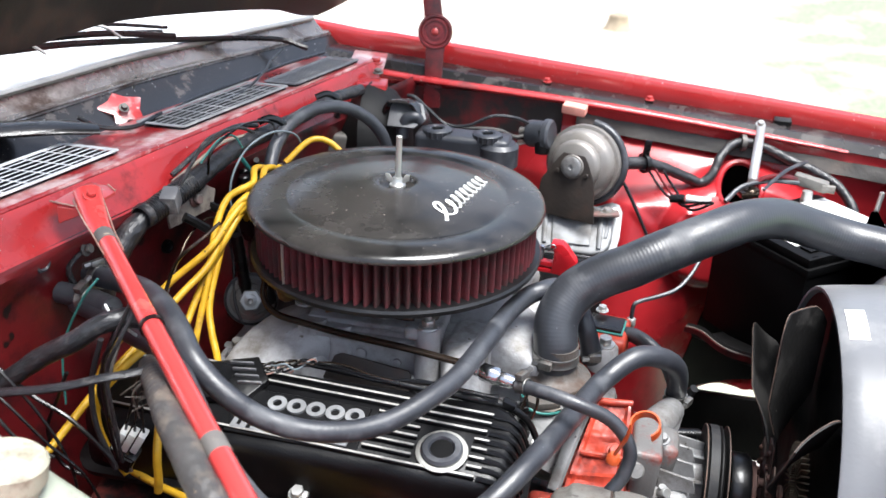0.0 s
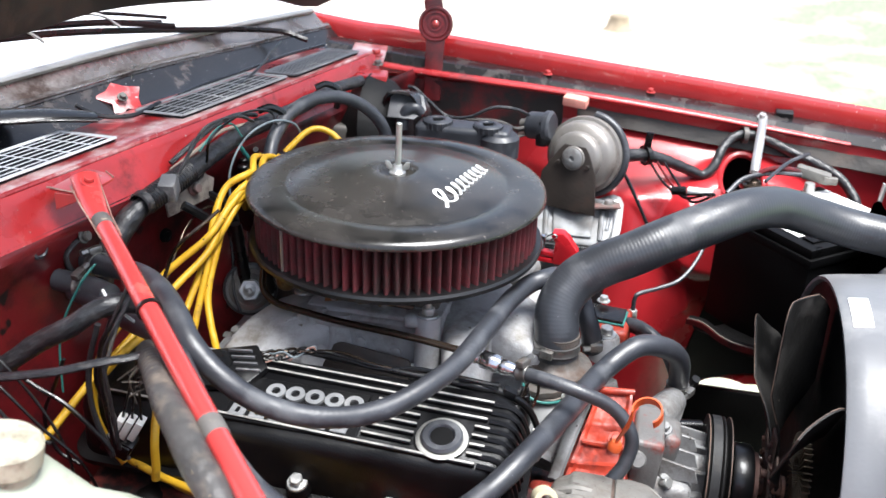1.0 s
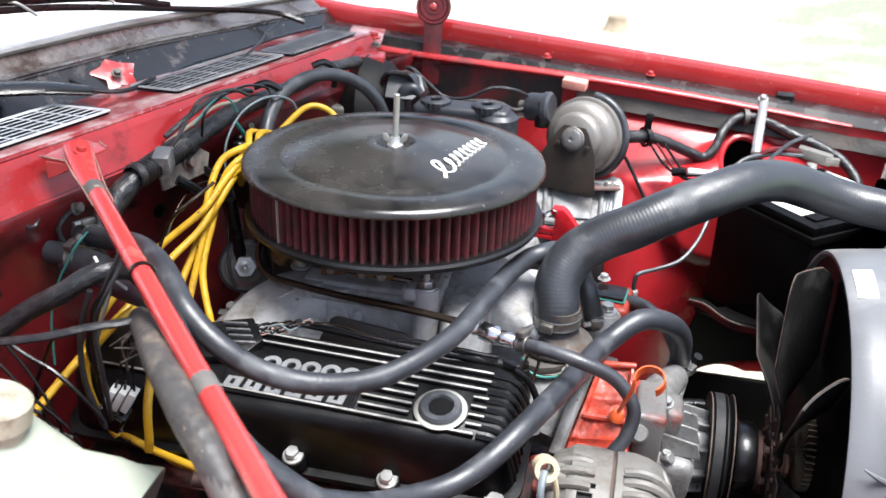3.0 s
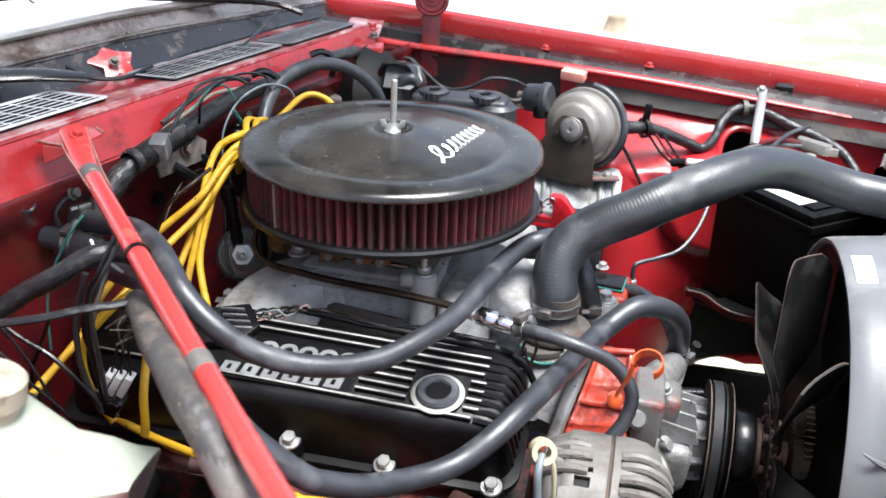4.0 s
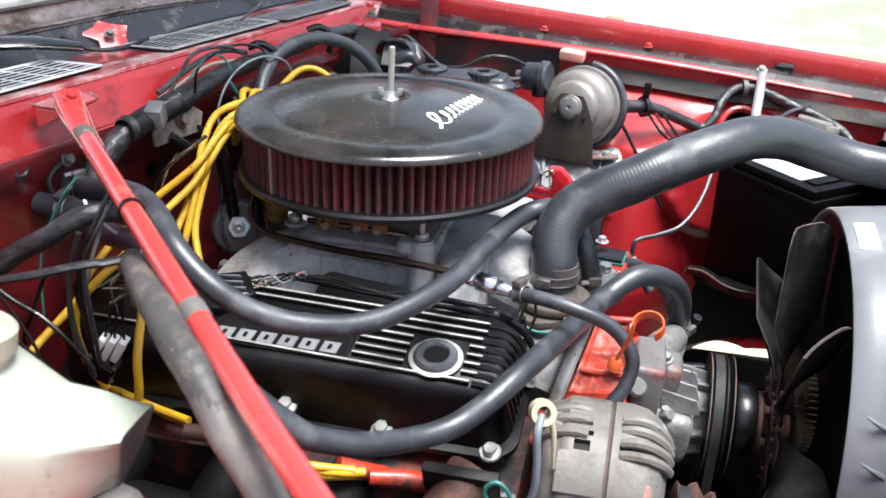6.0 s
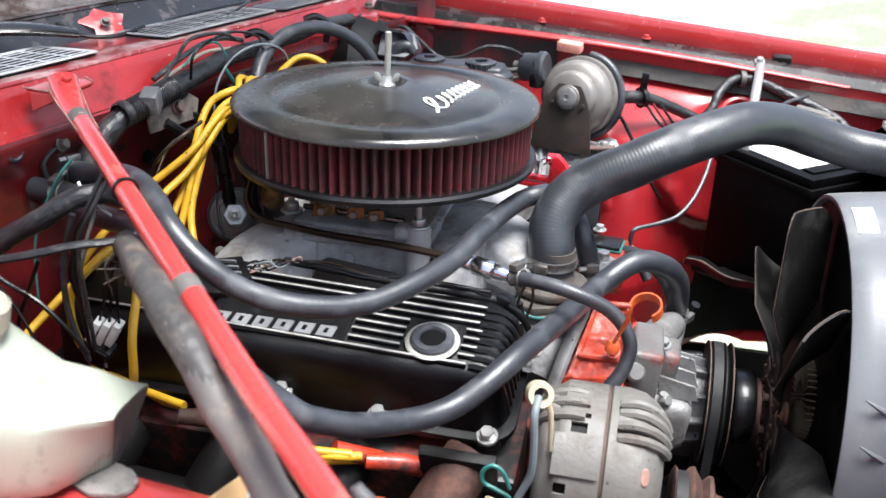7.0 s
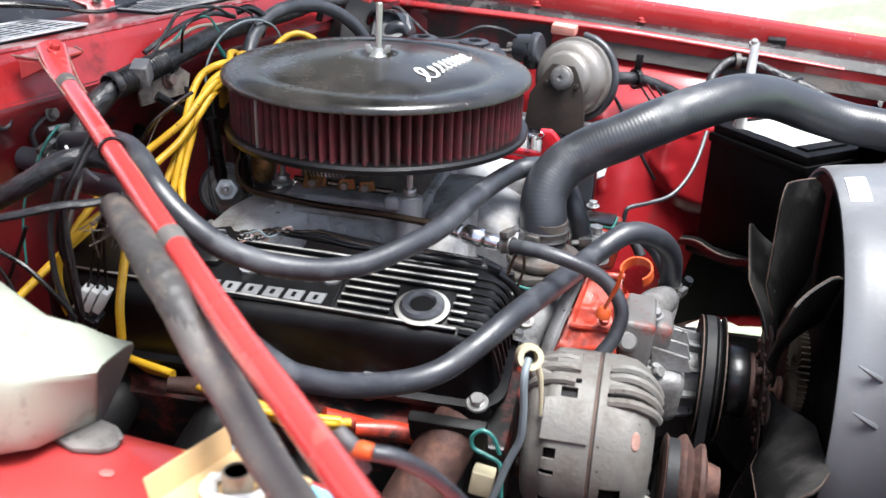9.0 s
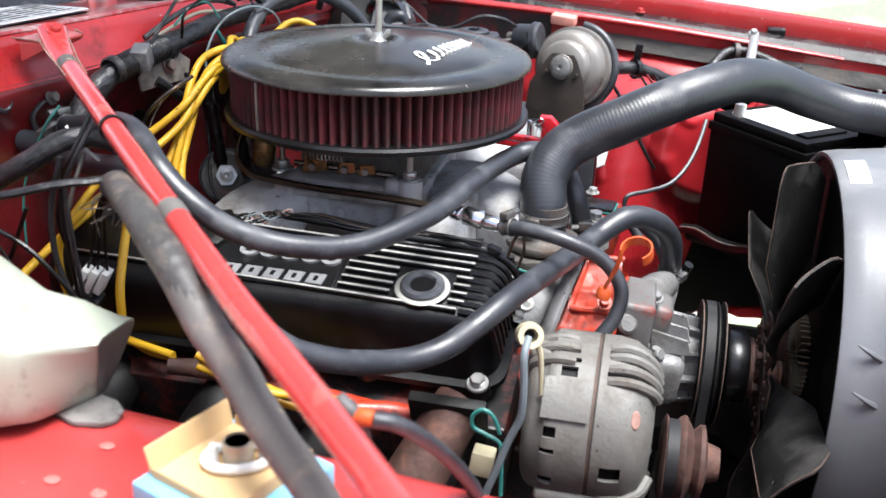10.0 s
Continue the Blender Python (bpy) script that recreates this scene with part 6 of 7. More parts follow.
for s in (0.0, 1.0):
    part("bare_band", lathe([(0.0098, -0.010), (0.0102, -0.009), (0.0102, 0.009), (0.0098, 0.010)], axis_frame(p0 + d * s, d), 20), RUBBER_OLD, rodt, "grey worn band")
part("cable_tie", lathe([(0.0098, -0.002), (0.0115, -0.002), (0.0115, 0.002), (0.0098, 0.002)], axis_frame(p0 + d * 0.49, d), 20), PLASTIC, rodt, "black cable tie")
brk = thing("brace_bracket", (-0.31, -0.16, 0.96), "red folded bracket holding the brace rod", "bracket")
part("base", slab([(-0.330, -0.196), (-0.300, -0.200), (-0.284, -0.180), (-0.282, -0.150), (-0.300, -0.136), (-0.326, -0.132)], 0.003, pose(0, 0, 1.0005), 0.001), RED, brk)
for y in (-0.198, -0.136):
    part("gusset", slab([(0, 0), (0.034, 0), (0.030, -0.006), (0, -0.020)], 0.003, axis_frame((-0.322, y, 1.001), (0, -1, 0.05)), 0.0008, 1), RED, brk)
for p_, q_ in (((-0.333, -0.196, 1.0040), (-0.300, -0.201, 1.0042)), ((-0.300, -0.201, 1.0042), (-0.283, -0.180, 1.0042)), ((-0.283, -0.149, 1.0042), (-0.300, -0.135, 1.0040))):
    part("lighter_edge", tube([Vector(p_), Vector(q_)], 0.0010, 6, smooth=False), FADED, brk, "edge worn to bare metal")
wrap = thing("wrapped_hose", (0.03, -0.545, 0.90), "worn grey-black hose running beside the brace rod", "hose")
part("hose", tube([(-0.172, -0.300, 0.885), (-0.150, -0.330, 0.908), (-0.120, -0.374, 0.928), (-0.089, -0.418, 0.945), (-0.060, -0.457, 0.953), (-0.033, -0.487, 0.955), (-0.007, -0.515, 0.951), (0.021, -0.537, 0.938), (0.047, -0.556, 0.915), (0.076, -0.575, 0.896), (0.100, -0.600, 0.888), (0.124, -0.624, 0.883), (0.146, -0.644, 0.879), (0.167, -0.665, 0.874), (0.22, -0.72, 0.85)], [0.0095, 0.0108, 0.0112, 0.0115, 0.0118, 0.0121, 0.0124, 0.0128, 0.0130, 0.0127, 0.0122, 0.0115, 0.0108, 0.0105], 20, 7, wobble=0.05), RUBBER_OLD, wrap)
# Sleeve's dark colour partly stands for its weaker light than the lower hose.
part("wrapping", tube([(-0.160, -0.315, 0.898), (-0.150, -0.330, 0.908), (-0.120, -0.374, 0.928), (-0.089, -0.418, 0.945), (-0.060, -0.457, 0.953), (-0.033, -0.487, 0.955), (-0.007, -0.515, 0.951), (0.021, -0.537, 0.938), (0.047, -0.556, 0.915)], [0.0110, 0.0128, 0.0122, 0.0121, 0.0123, 0.0125, 0.0128, 0.0129, 0.0124], 20, 9, wobble=0.04), WRAPPING, wrap, "wrapping worn to tan threads, darkened partly as shade")
rng = random.Random(5)
for k in range(22):
    a = Vector((-0.135 + 0.010 * rng.uniform(-1, 1), -0.355 + 0.012 * rng.uniform(-1, 1), 0.918))
    part("loose_fibre", tube([a, a + Vector((rng.uniform(-0.014, 0.02), rng.uniform(-0.01, 0.01), -0.012)), a + Vector((rng.uniform(-0.028, 0.03), rng.uniform(-0.02, 0.012), rng.uniform(-0.045, -0.015)))], 0.0007, 4, 4), FRAY, wrap, "frayed wrapping fibre")

# ---- far side: brakes, canister, battery ----
mc = thing("master_cylinder", (0.0, 0.37, 0.88), "black twin-cap brake fluid reservoir", "brake reservoir")
part("reservoir", box((0.150, 0.052, 0.045), pose(0.005, 0.372, 0.892, 0, 0, 1), 0.010, 3), RUBBER, mc)
part("end_lobe", rod((0.062, 0.366, 0.888), (0.062, 0.366, 0.930), 0.032, 24, 0.006), RUBBER, mc)
for x in (-0.036, 0.044):
    m = pose(x, 0.366, 0.930)
    c = part("cap", lathe([(0.021, 0), (0.0225, 0.002), (0.0225, 0.011), (0.020, 0.013), (0.012, 0.013), (0.010, 0.011), (0, 0.011)], m, 32), RUBBER, mc)
    for k in range(18):
        a = 2 * math.pi * k / 18
        part("knurl", rod((x + 0.0225 * math.cos(a), 0.366 + 0.0225 * math.sin(a), 0.931), (x + 0.0225 * math.cos(a), 0.366 + 0.0225 * math.sin(a), 0.941), 0.0016, 6), RUBBER, c)
    part("vent_nub", box((0.016, 0.006, 0.005), pose(x, 0.366, 0.9405, 0, 0, 30), 0.0015), PLASTIC, c)
part("cylinder", rod((-0.07, 0.375, 0.868), (0.08, 0.375, 0.868), 0.020, 18), GRIME, mc)

boost = thing("brake_booster", (-0.13, 0.42, 0.83), "black domed brake booster by the firewall", "brake booster")
part("dome", lathe([(0.02, 0.055), (0.055, 0.045), (0.080, 0.025), (0.092, 0.0), (0.094, -0.006), (0.090, -0.012), (0.06, -0.06)], axis_frame((-0.150, 0.425, 0.895), (1, 0, 0.1)), 40), DARK, boost)
fold = [(-0.128, 0.912), (-0.127, 0.940), (-0.124, 0.962), (-0.116, 0.973), (-0.100, 0.976), (-0.086, 0.975), (-0.074, 0.968), (-0.064, 0.952), (-0.060, 0.938)]
part("bracket", sheet([[(x + 0.25 * (y - 0.39), y, z - 0.2 * (y - 0.39)) for y in np.linspace(0.374, 0.408, 6)] for x, z in fold], 0.004), GUTTER, boost, "shiny black folded bracket")
# Grey colour paints the sky's reflection on a glossy black face.
part("bracket_face", slab([(-0.026, -0.026), (0.016, -0.030), (0.036, -0.012), (0.030, 0.016), (0.006, 0.026), (-0.020, 0.024)], 0.004, axis_frame((-0.096, 0.384, 0.955), (0.15, -0.62, 0.78)), 0.0015, 2), GRILLE_DARK, boost, "black bent face, greyed for its sky reflection")
part("boot", tube([(-0.066, 0.378, 0.944), (-0.074, 0.376, 0.953), (-0.086, 0.374, 0.950), (-0.093, 0.372, 0.938), (-0.095, 0.370, 0.920)], [0.008, 0.0095, 0.0105, 0.0105, 0.010], 14), RUBBER, boost, "black bent rubber elbow")
part("vent_pipe", tube([(-0.100, 0.42, 0.974), (-0.087, 0.42, 0.972), (-0.063, 0.42, 0.953), (-0.034, 0.42, 0.932), (0.003, 0.42, 0.934), (0.041, 0.425, 0.952), (0.075, 0.44, 0.948), (0.098, 0.47, 0.930)], 0.0028, 8), TAPE, boost, "thin black pipe sagging to the switch")
arch = solo("vacuum_hose", tube([(-0.200, 0.075, 0.920), (-0.204, 0.095, 0.950), (-0.206, 0.123, 0.975), (-0.199, 0.162, 0.995), (-0.184, 0.212, 1.002), (-0.160, 0.256, 0.996), (-0.133, 0.288, 0.976), (-0.110, 0.305, 0.945), (-0.098, 0.315, 0.90)], 0.0092, 16), RUBBER, "black vacuum hose arching over behind the air cleaner", "hose")
wm = thing("wiper_motor", (-0.20, 0.39, 0.86), "grey cast motor housing on the firewall", "wiper motor")
part("housing", box((0.055, 0.07, 0.062), pose(-0.215, 0.375, 0.862, 0, 8, 14), 0.010, 3), GRIME, wm)
part("end_cap", rod((-0.19, 0.405, 0.875), (-0.172, 0.392, 0.880), 0.022, 20, 0.004), GRIME, wm)
bolt(wm, (-0.185, 0.365, 0.915), (0.5, -0.5, 0.6), 0.006)

can = thing("vacuum_reservoir", (0.18, 0.45, 0.80), "round tarnished steel canister on a dark bracket", "canister")
cx = axis_frame((0.176, 0.412, 0.886), (-0.30, -1, 0.18))
part("drum", lathe([(0.0, 0.004), (0.018, 0.004), (0.020, 0.0), (0.034, -0.003), (0.039, -0.006), (0.041, -0.010), (0.0415, -0.018), (0.050, -0.021), (0.055, -0.026), (0.057, -0.034), (0.0575, -0.041), (0.0625, -0.042), (0.0635, -0.052), (0.060, -0.056), (0.058, -0.075), (0.045, -0.090), (0.0, -0.092)], cx, 56), TINPLATE, can)
part("centre_disc", lathe([(0.0165, 0.003), (0.0165, 0.007), (0.014, 0.009), (0.004, 0.009), (0.003, 0.007), (0, 0.007)], cx, 28), CAST_PUMP, can, "dull grey centre disc")
part("bracket", slab([(-0.052, -0.085), (0.050, -0.085), (0.040, -0.020), (0.024, 0.012), (0.018, 0.020), (-0.018, 0.020), (-0.026, 0.010), (-0.050, -0.03)], 0.004, cx @ pose(0, 0, -0.003), 0.001), BROWN_BLACK, can, "dark brown folded bracket")
part("foot", box((0.085, 0.045, 0.004), pose(0.215, 0.425, 0.804, -8, -4, 6), 0.001), GRIME, can)
bolt(can, (0.238, 0.425, 0.808), (0, 0, 1), 0.007)
for p in ((-0.024, -0.010), (0.026, -0.010)):
    bolt(can, cx @ Vector((p[0], p[1], 0.001)), (-0.30, -1, 0.18), 0.004, washer=False, material=BROWN_BLACK)
part("side_hose", tube([cx @ Vector((0.066 * math.cos(a), 0.066 * math.sin(a), -0.060)) for a in np.linspace(1.5, -1.2, 11)], 0.0068, 10), RUBBER, can, "black hose hugging the drum")
valve = thing("brake_switch", (0.11, 0.47, 0.90), "black plastic switch block with two pipes", "switch")
part("body", lathe([(0.012, 0), (0.021, 0.002), (0.0225, 0.006), (0.0225, 0.030), (0.026, 0.032), (0.026, 0.040), (0.022, 0.044), (0.0, 0.045)], axis_frame((0.092, 0.474, 0.914), (1, -0.25, 0.08)), 28), RUBBER, valve)
part("cover", box((0.022, 0.034, 0.044), pose(0.122, 0.462, 0.886, 0, 0, -14), 0.007), PLASTIC, valve)
part("port", lathe([(0.009, 0), (0.009, 0.012), (0.006, 0.013)], axis_frame((0.092, 0.474, 0.914), (-1, 0.25, -0.08)), 14), GRIME, valve)
for z in (0.905, 0.918):
    part("pipe", tube([(0.10, 0.46, z), (0.075, 0.45, z - 0.005), (0.05, 0.43, z + 0.01), (0.0, 0.42, z + 0.012), (-0.05, 0.43, z + 0.005)], 0.003, 8), GRIME, valve)
part("brass_end", rod((0.098, 0.462, 0.905), (0.078, 0.456, 0.903), 0.006, 8), RUST, valve)
solo("relay_block", box((0.042, 0.024, 0.016), pose(0.158, 0.585, 0.922, 6, 4, -8), 0.003), PINK, "faded orange-red relay block on the apron", "relay")

loom = thing("wing_loom", (0.42, 0.55, 0.80), "taped black wiring loom along the inner wing", "wiring loom")
part("loom", tube([(0.20, 0.47, 0.87), (0.245, 0.475, 0.876), (0.288, 0.500, 0.874), (0.325, 0.515, 0.862), (0.36, 0.53, 0.846), (0.385, 0.535, 0.838), (0.402, 0.545, 0.852), (0.412, 0.565, 0.876), (0.430, 0.59, 0.892), (0.455, 0.60, 0.896), (0.49, 0.60, 0.888), (0.53, 0.595, 0.873), (0.575, 0.59, 0.858), (0.61, 0.575, 0.842), (0.632, 0.555, 0.820), (0.640, 0.54, 0.80)], [0.011, 0.0105, 0.009, 0.0078, 0.0075, 0.0078, 0.0082, 0.0085, 0.009], 12, 6, wobble=0.12), TAPE, loom)
part("clip", lathe([(0.013, -0.004), (0.017, -0.004), (0.017, 0.004), (0.013, 0.004)], axis_frame((0.288, 0.500, 0.874), (1, 0.7, 0)), 20, True), PLASTIC, loom)
part("clip_tail", box((0.012, 0.006, 0.03), pose(0.288, 0.497, 0.885, 0, 5, 0), 0.002), PLASTIC, loom)
part("clip", lathe([(0.010, -0.004), (0.014, -0.004), (0.014, 0.004), (0.010, 0.004)], axis_frame((0.448, 0.598, 0.895), (1, 0.2, 0)), 20, True), GRIME, loom)
for k, off in enumerate((0.0, 0.012, 0.024)):
    solo("lead", tube([(0.295 + off, 0.495, 0.866), (0.32 + off, 0.47, 0.842), (0.345 + off, 0.45, 0.832 - 0.006 * k), (0.375 + off, 0.44, 0.838), (0.40, 0.43, 0.845)], 0.0022, 6), (PLASTIC, RED_DIRTY_SHADED, PLASTIC)[k], "thin lead hanging from the wing loom", "wire", "loom leads")
con = thing("inline_fuse", (0.37, 0.445, 0.835), "white and black inline fuse holder on a lead", "fuse holder")
part("white_half", rod((0.36, 0.448, 0.840), (0.398, 0.440, 0.842), 0.0062, 12, 0.001), WHITE, con)
part("black_half", rod((0.335, 0.452, 0.835), (0.358, 0.448, 0.839), 0.007, 10, 0.001), PLASTIC, con, "black cover")
solo("apron_wire", tube([(0.235, 0.47, 0.875), (0.262, 0.45, 0.848), (0.29, 0.42, 0.81), (0.315, 0.40, 0.77), (0.335, 0.40, 0.74)], 0.003, 6), PLASTIC, "thin black wire dropping past the inner wing", "wire")
line = thing("brake_line", (0.33, 0.28, 0.73), "bent grey steel line with a brass end", "brake line")
part("tube", tube([(0.297, 0.240, 0.715), (0.297, 0.242, 0.738), (0.303, 0.246, 0.747), (0.33, 0.265, 0.75), (0.358, 0.285, 0.757), (0.378, 0.31, 0.775), (0.392, 0.34, 0.80), (0.402, 0.38, 0.83)], 0.0032, 8), RUBBER, line)
part("end", slab(hexagon(0.007), 0.014, pose(0.297, 0.240, 0.708), 0.001, 1), STEEL, line)

bat = thing("battery", (0.56, 0.39, 0.655), "black car battery with a white-topped lid", "battery")
BC, BS, BL = Vector((0.529, 0.254, 0)), Vector((-0.655, 0.756, 0)), Vector((0.756, 0.655, 0))  # near corner, short side, long side
bmid = BC + BS * 0.0940 + BL * 0.110
bmx = Matrix(((BL.x, BS.x, 0, bmid.x), (BL.y, BS.y, 0, bmid.y), (0, 0, 1, 0.655), (0, 0, 0, 1)))
part("case", box((0.214, 0.182, 0.165), bmx, 0.004), BATTERY_AND_SHADE, bat)
part("lid_edge", box((0.220, 0.188, 0.014), bmx @ pose(0, 0, 0.158), 0.003), BATTERY_AND_SHADE, bat)
part("lid", box((0.212, 0.180, 0.015), bmx @ pose(0, 0, 0.171), 0.004), BATTERY_AND_SHADE, bat)
part("top_label", box((0.188, 0.118, 0.0016), bmx @ pose(0.004, 0.010, 0.1862), 0.0005), WHITE, bat, "bright white top label")
for k in range(2):
    part("vent_strip", box((0.080, 0.020, 0.004), bmx @ pose(-0.048 + 0.096 * k, -0.064, 0.1855), 0.0015), BATTERY_AND_SHADE, bat, "flat black vent cover")
for x in (-0.09, 0.09):
    part("handle_lug", box((0.016, 0.008, 0.010), bmx @ pose(x, -0.086, 0.176), 0.002), BATTERY_AND_SHADE, bat)
for x, y in ((-0.088, 0.055), (0.060, 0.072)):
    part("terminal", lathe([(0.010, 0), (0.008, 0.02), (0, 0.021)], bmx @ pose(x, y, 0.184), 16), STEEL, bat)
rows = []
for off, dz in ((0.0, 0.0), (0.004, 0.006), (0.010, -0.002), (0.016, -0.018), (0.030, -0.026), (0.12, -0.028), (0.28, -0.028)):
    rows.append([Vector((0.383, 0.309, 0.681)) - BS * (q * 0.155 - 0.002) + BL * off + Vector((0.002 * math.sin(q * 11), 0, dz + 0.004 * math.sin(q * 8) * (off < 0.02) + 0.020 * q)) for q in np.linspace(0, 1, 18)])
tray = solo("battery_tray", sheet(rows, 0.003, 0.002), DARK, "black battery tray with a dented red rim", "battery tray")
part("rim", sheet([[p + Vector((-0.0015, -0.0015, 0.0015 - 0.009 * k)) for p in rows[0]] for k in (0, 1)], 0.0012), RED_DIRTY_SHADED, tray, "chipped red rim")
part("rim_edge", tube([p + Vector((0, 0, 0.002)) for p in rows[0]], 0.0008, 6, 1, smooth=False), BEIGE, tray, "pale bare rim edge")
hold = thing("battery_hold_down", (0.45, 0.5, 0.86), "bright hold-down strut bolted across the battery", "hold-down")
part("strut", tube([(0.476, 0.630, 0.921), (0.472, 0.585, 0.905), (0.467, 0.540, 0.884), (0.463, 0.500, 0.862)], 0.0075, 10, flat=0.6), ZINC, hold)
bolt(hold, (0.474, 0.624, 0.921), (0, -0.4, 1), 0.006)
part("clamp_foot", join(lathe([(0.016, 0), (0.014, 0.008), (0.008, 0.012), (0.008, 0.022)], pose(0.461, 0.490, 0.846), 18), box((0.03, 0.02, 0.01), pose(0.457, 0.482, 0.842, 0, 0, 20), 0.002)), BRONZE, hold)
cable = thing("battery_cable", (0.5, 0.47, 0.85), "red and grey battery cable with lead clamp", "battery cable")
part("clamp", join(box((0.055, 0.022, 0.018), pose(0.553, 0.512, 0.858, 0, 8, -14), 0.005), rod((0.570, 0.500, 0.864), (0.590, 0.496, 0.864), 0.007, 8)), CAST_DULL, cable, "dull lead clamp")
part("lead", tube([(0.462, 0.485, 0.862), (0.480, 0.490, 0.874), (0.505, 0.500, 0.876), (0.535, 0.510, 0.870)], 0.0045, 8), RED_DIRTY_SHADED, cable)
part("lead", tube([(0.420, 0.440, 0.845), (0.445, 0.470, 0.862), (0.49, 0.495, 0.868), (0.535, 0.505, 0.866)], 0.004, 8), RUBBER, cable)
part("ground_lead", tube([(0.475, 0.445, 0.870), (0.51, 0.50, 0.885), (0.55, 0.56, 0.885)], 0.003, 6), RUBBER, cable)
part("post_bolt", rod((0.652, 0.475, 0.83), (0.656, 0.478, 0.875), 0.004, 8), STEEL, cable)
upper = thing("coolant_elbow", (0.27, 0.12, 0.73), "orange-painted pump elbow with bolts and gasket", "elbow")
part("casting", box((0.062, 0.075, 0.052), pose(0.263, 0.122, 0.716, 0, 0, -4), 0.009, 3), ORANGE_CLEAN, upper)
part("gasket", box((0.054, 0.042, 0.0022), pose(0.261, 0.122, 0.7690, 0, 0, -6), 0.0006), TEAL, upper, "thin teal gasket edge")
part("cap_plate", box((0.050, 0.038, 0.004), pose(0.261, 0.122, 0.7716, 0, 0, -6), 0.0015), PLASTIC, upper)
part("bolt_boss", lathe([(0.020, 0), (0.018, 0.03), (0.015, 0.034)], pose(0.265, 0.063, 0.740), 20), CAST, upper)
bolt(upper, (0.265, 0.063, 0.774), (0, 0, 1), 0.009)
bolt(upper, (0.255, 0.14, 0.782), (0, 0, 1), 0.006)
part("pipe", tube([(0.295, 0.14, 0.748), (0.312, 0.135, 0.742), (0.325, 0.125, 0.725)], 0.007, 10), RUBBER, upper)
log = thing("fuel_log", (0.19, 0.14, 0.83), "red anodised fuel log beside the air cleaner", "fuel log")
lgm = Matrix(((1, 0, 0, 0), (0, 0, -1, 0.128), (0, 1, 0, 0), (0, 0, 0, 1)))
for z in (0.841, 0.850):
    part("bar", slab([(0.120, z + 0.003), (0.192, z - 0.002), (0.192, z + 0.0045), (0.120, z + 0.0095)], 0.012, lgm, 0.0015), RED_BRIGHT, log)
part("elbow", slab([(0.182, 0.840), (0.2125, 0.8375), (0.2150, 0.845), (0.2158, 0.855), (0.2145, 0.861), (0.2013, 0.8785), (0.194, 0.885), (0.180, 0.885), (0.178, 0.878), (0.184, 0.872)], 0.018, lgm @ pose(0, 0, -0.004), 0.0025, 2), RED_BRIGHT, log)
part("wire_clip", tube([(0.168, 0.116, 0.872), (0.174, 0.113, 0.880), (0.182, 0.112, 0.884), (0.186, 0.113, 0.880), (0.176, 0.112, 0.874)], 0.0011, 6), CHROME, log, "bright wire clip")
part("clip", box((0.006, 0.008, 0.02), pose(0.168, 0.116, 0.860, 0, 0, 0), 0.002), CHROME, log)

# ---- firewall wiring ----
fl2 = thing("firewall_loom", (-0.28, 0.1, 0.93), "thick taped black loom clipped along the firewall", "wiring loom")
part("loom", tube([(-0.305, -0.175, 0.86), (-0.300, -0.160, 0.90), (-0.292, -0.135, 0.930), (-0.282, -0.105, 0.950), (-0.270, -0.070, 0.960), (-0.262, -0.02, 0.966), (-0.256, 0.04, 0.972), (-0.245, 0.10, 0.980), (-0.225, 0.17, 0.982), (-0.205, 0.25, 0.985), (-0.19, 0.32, 0.988), (-0.17, 0.39, 0.985)], [0.013, 0.014, 0.013, 0.0125, 0.0115, 0.010, 0.009], 14, 6, wobble=0.1), TAPE, fl2)
cond = [(-0.279, -0.098, 0.953), (-0.272, -0.076, 0.9585), (-0.266, -0.045, 0.963), (-0.262, -0.018, 0.9665)]
part("conduit", tube(cond, [0.0138 + 0.0014 * (k % 2) for k in range(37)], 14, 12), CONDUIT, fl2, "black ribbed plastic conduit")
part("clamp_box", box((0.020, 0.024, 0.026), pose(-0.262, -0.066, 0.952, 20, 0, 12), 0.003), GRILLE_DARK, fl2, "dark grey plastic clamp")
for y in (-0.105, 0.0):
    part("tape_wrap", lathe([(0.0135, -0.006), (0.0155, -0.004), (0.0155, 0.004), (0.0135, 0.006)], axis_frame((-0.272 + 0.1 * (y + 0.05), y, 0.958 + 0.05 * (y + 0.07)), (0.2, 1, 0.15)), 16, True), TAPE, fl2)
for y, z in ((0.129, 1.0), (0.265, 1.0)):
    part("clip", tube([(firewall_x(y) + 0.02, y, 1.004), (firewall_x(y) + 0.035, y + 0.01, 1.008), (firewall_x(y) + 0.05, y + 0.02, 0.995), (firewall_x(y) + 0.045, y + 0.02, 0.97)], 0.005, 8), PLASTIC, fl2)
res = thing("ballast_bracket", (-0.275, 0.02, 0.91), "grey zinc bracket with bolt and two terminals", "bracket")
part("plate", slab([(-0.045, -0.018), (0.035, -0.018), (0.045, 0.004), (0.020, 0.022), (-0.02, 0.020), (-0.045, -0.002)], 0.004, axis_frame((-0.266, -0.015, 0.938), (1, -0.25, 0.15)), 0.001), BEIGE, res)
bolt(res, (-0.261, -0.012, 0.943), (1, -0.25, 0.15), 0.007, "bolt", GRIME)
for y in (-0.040, 0.012):
    part("terminal_boot", tube([(-0.262, y, 0.930), (-0.252, y + 0.008, 0.920), (-0.242, y + 0.018, 0.908)], 0.006, 8), PLASTIC, res)
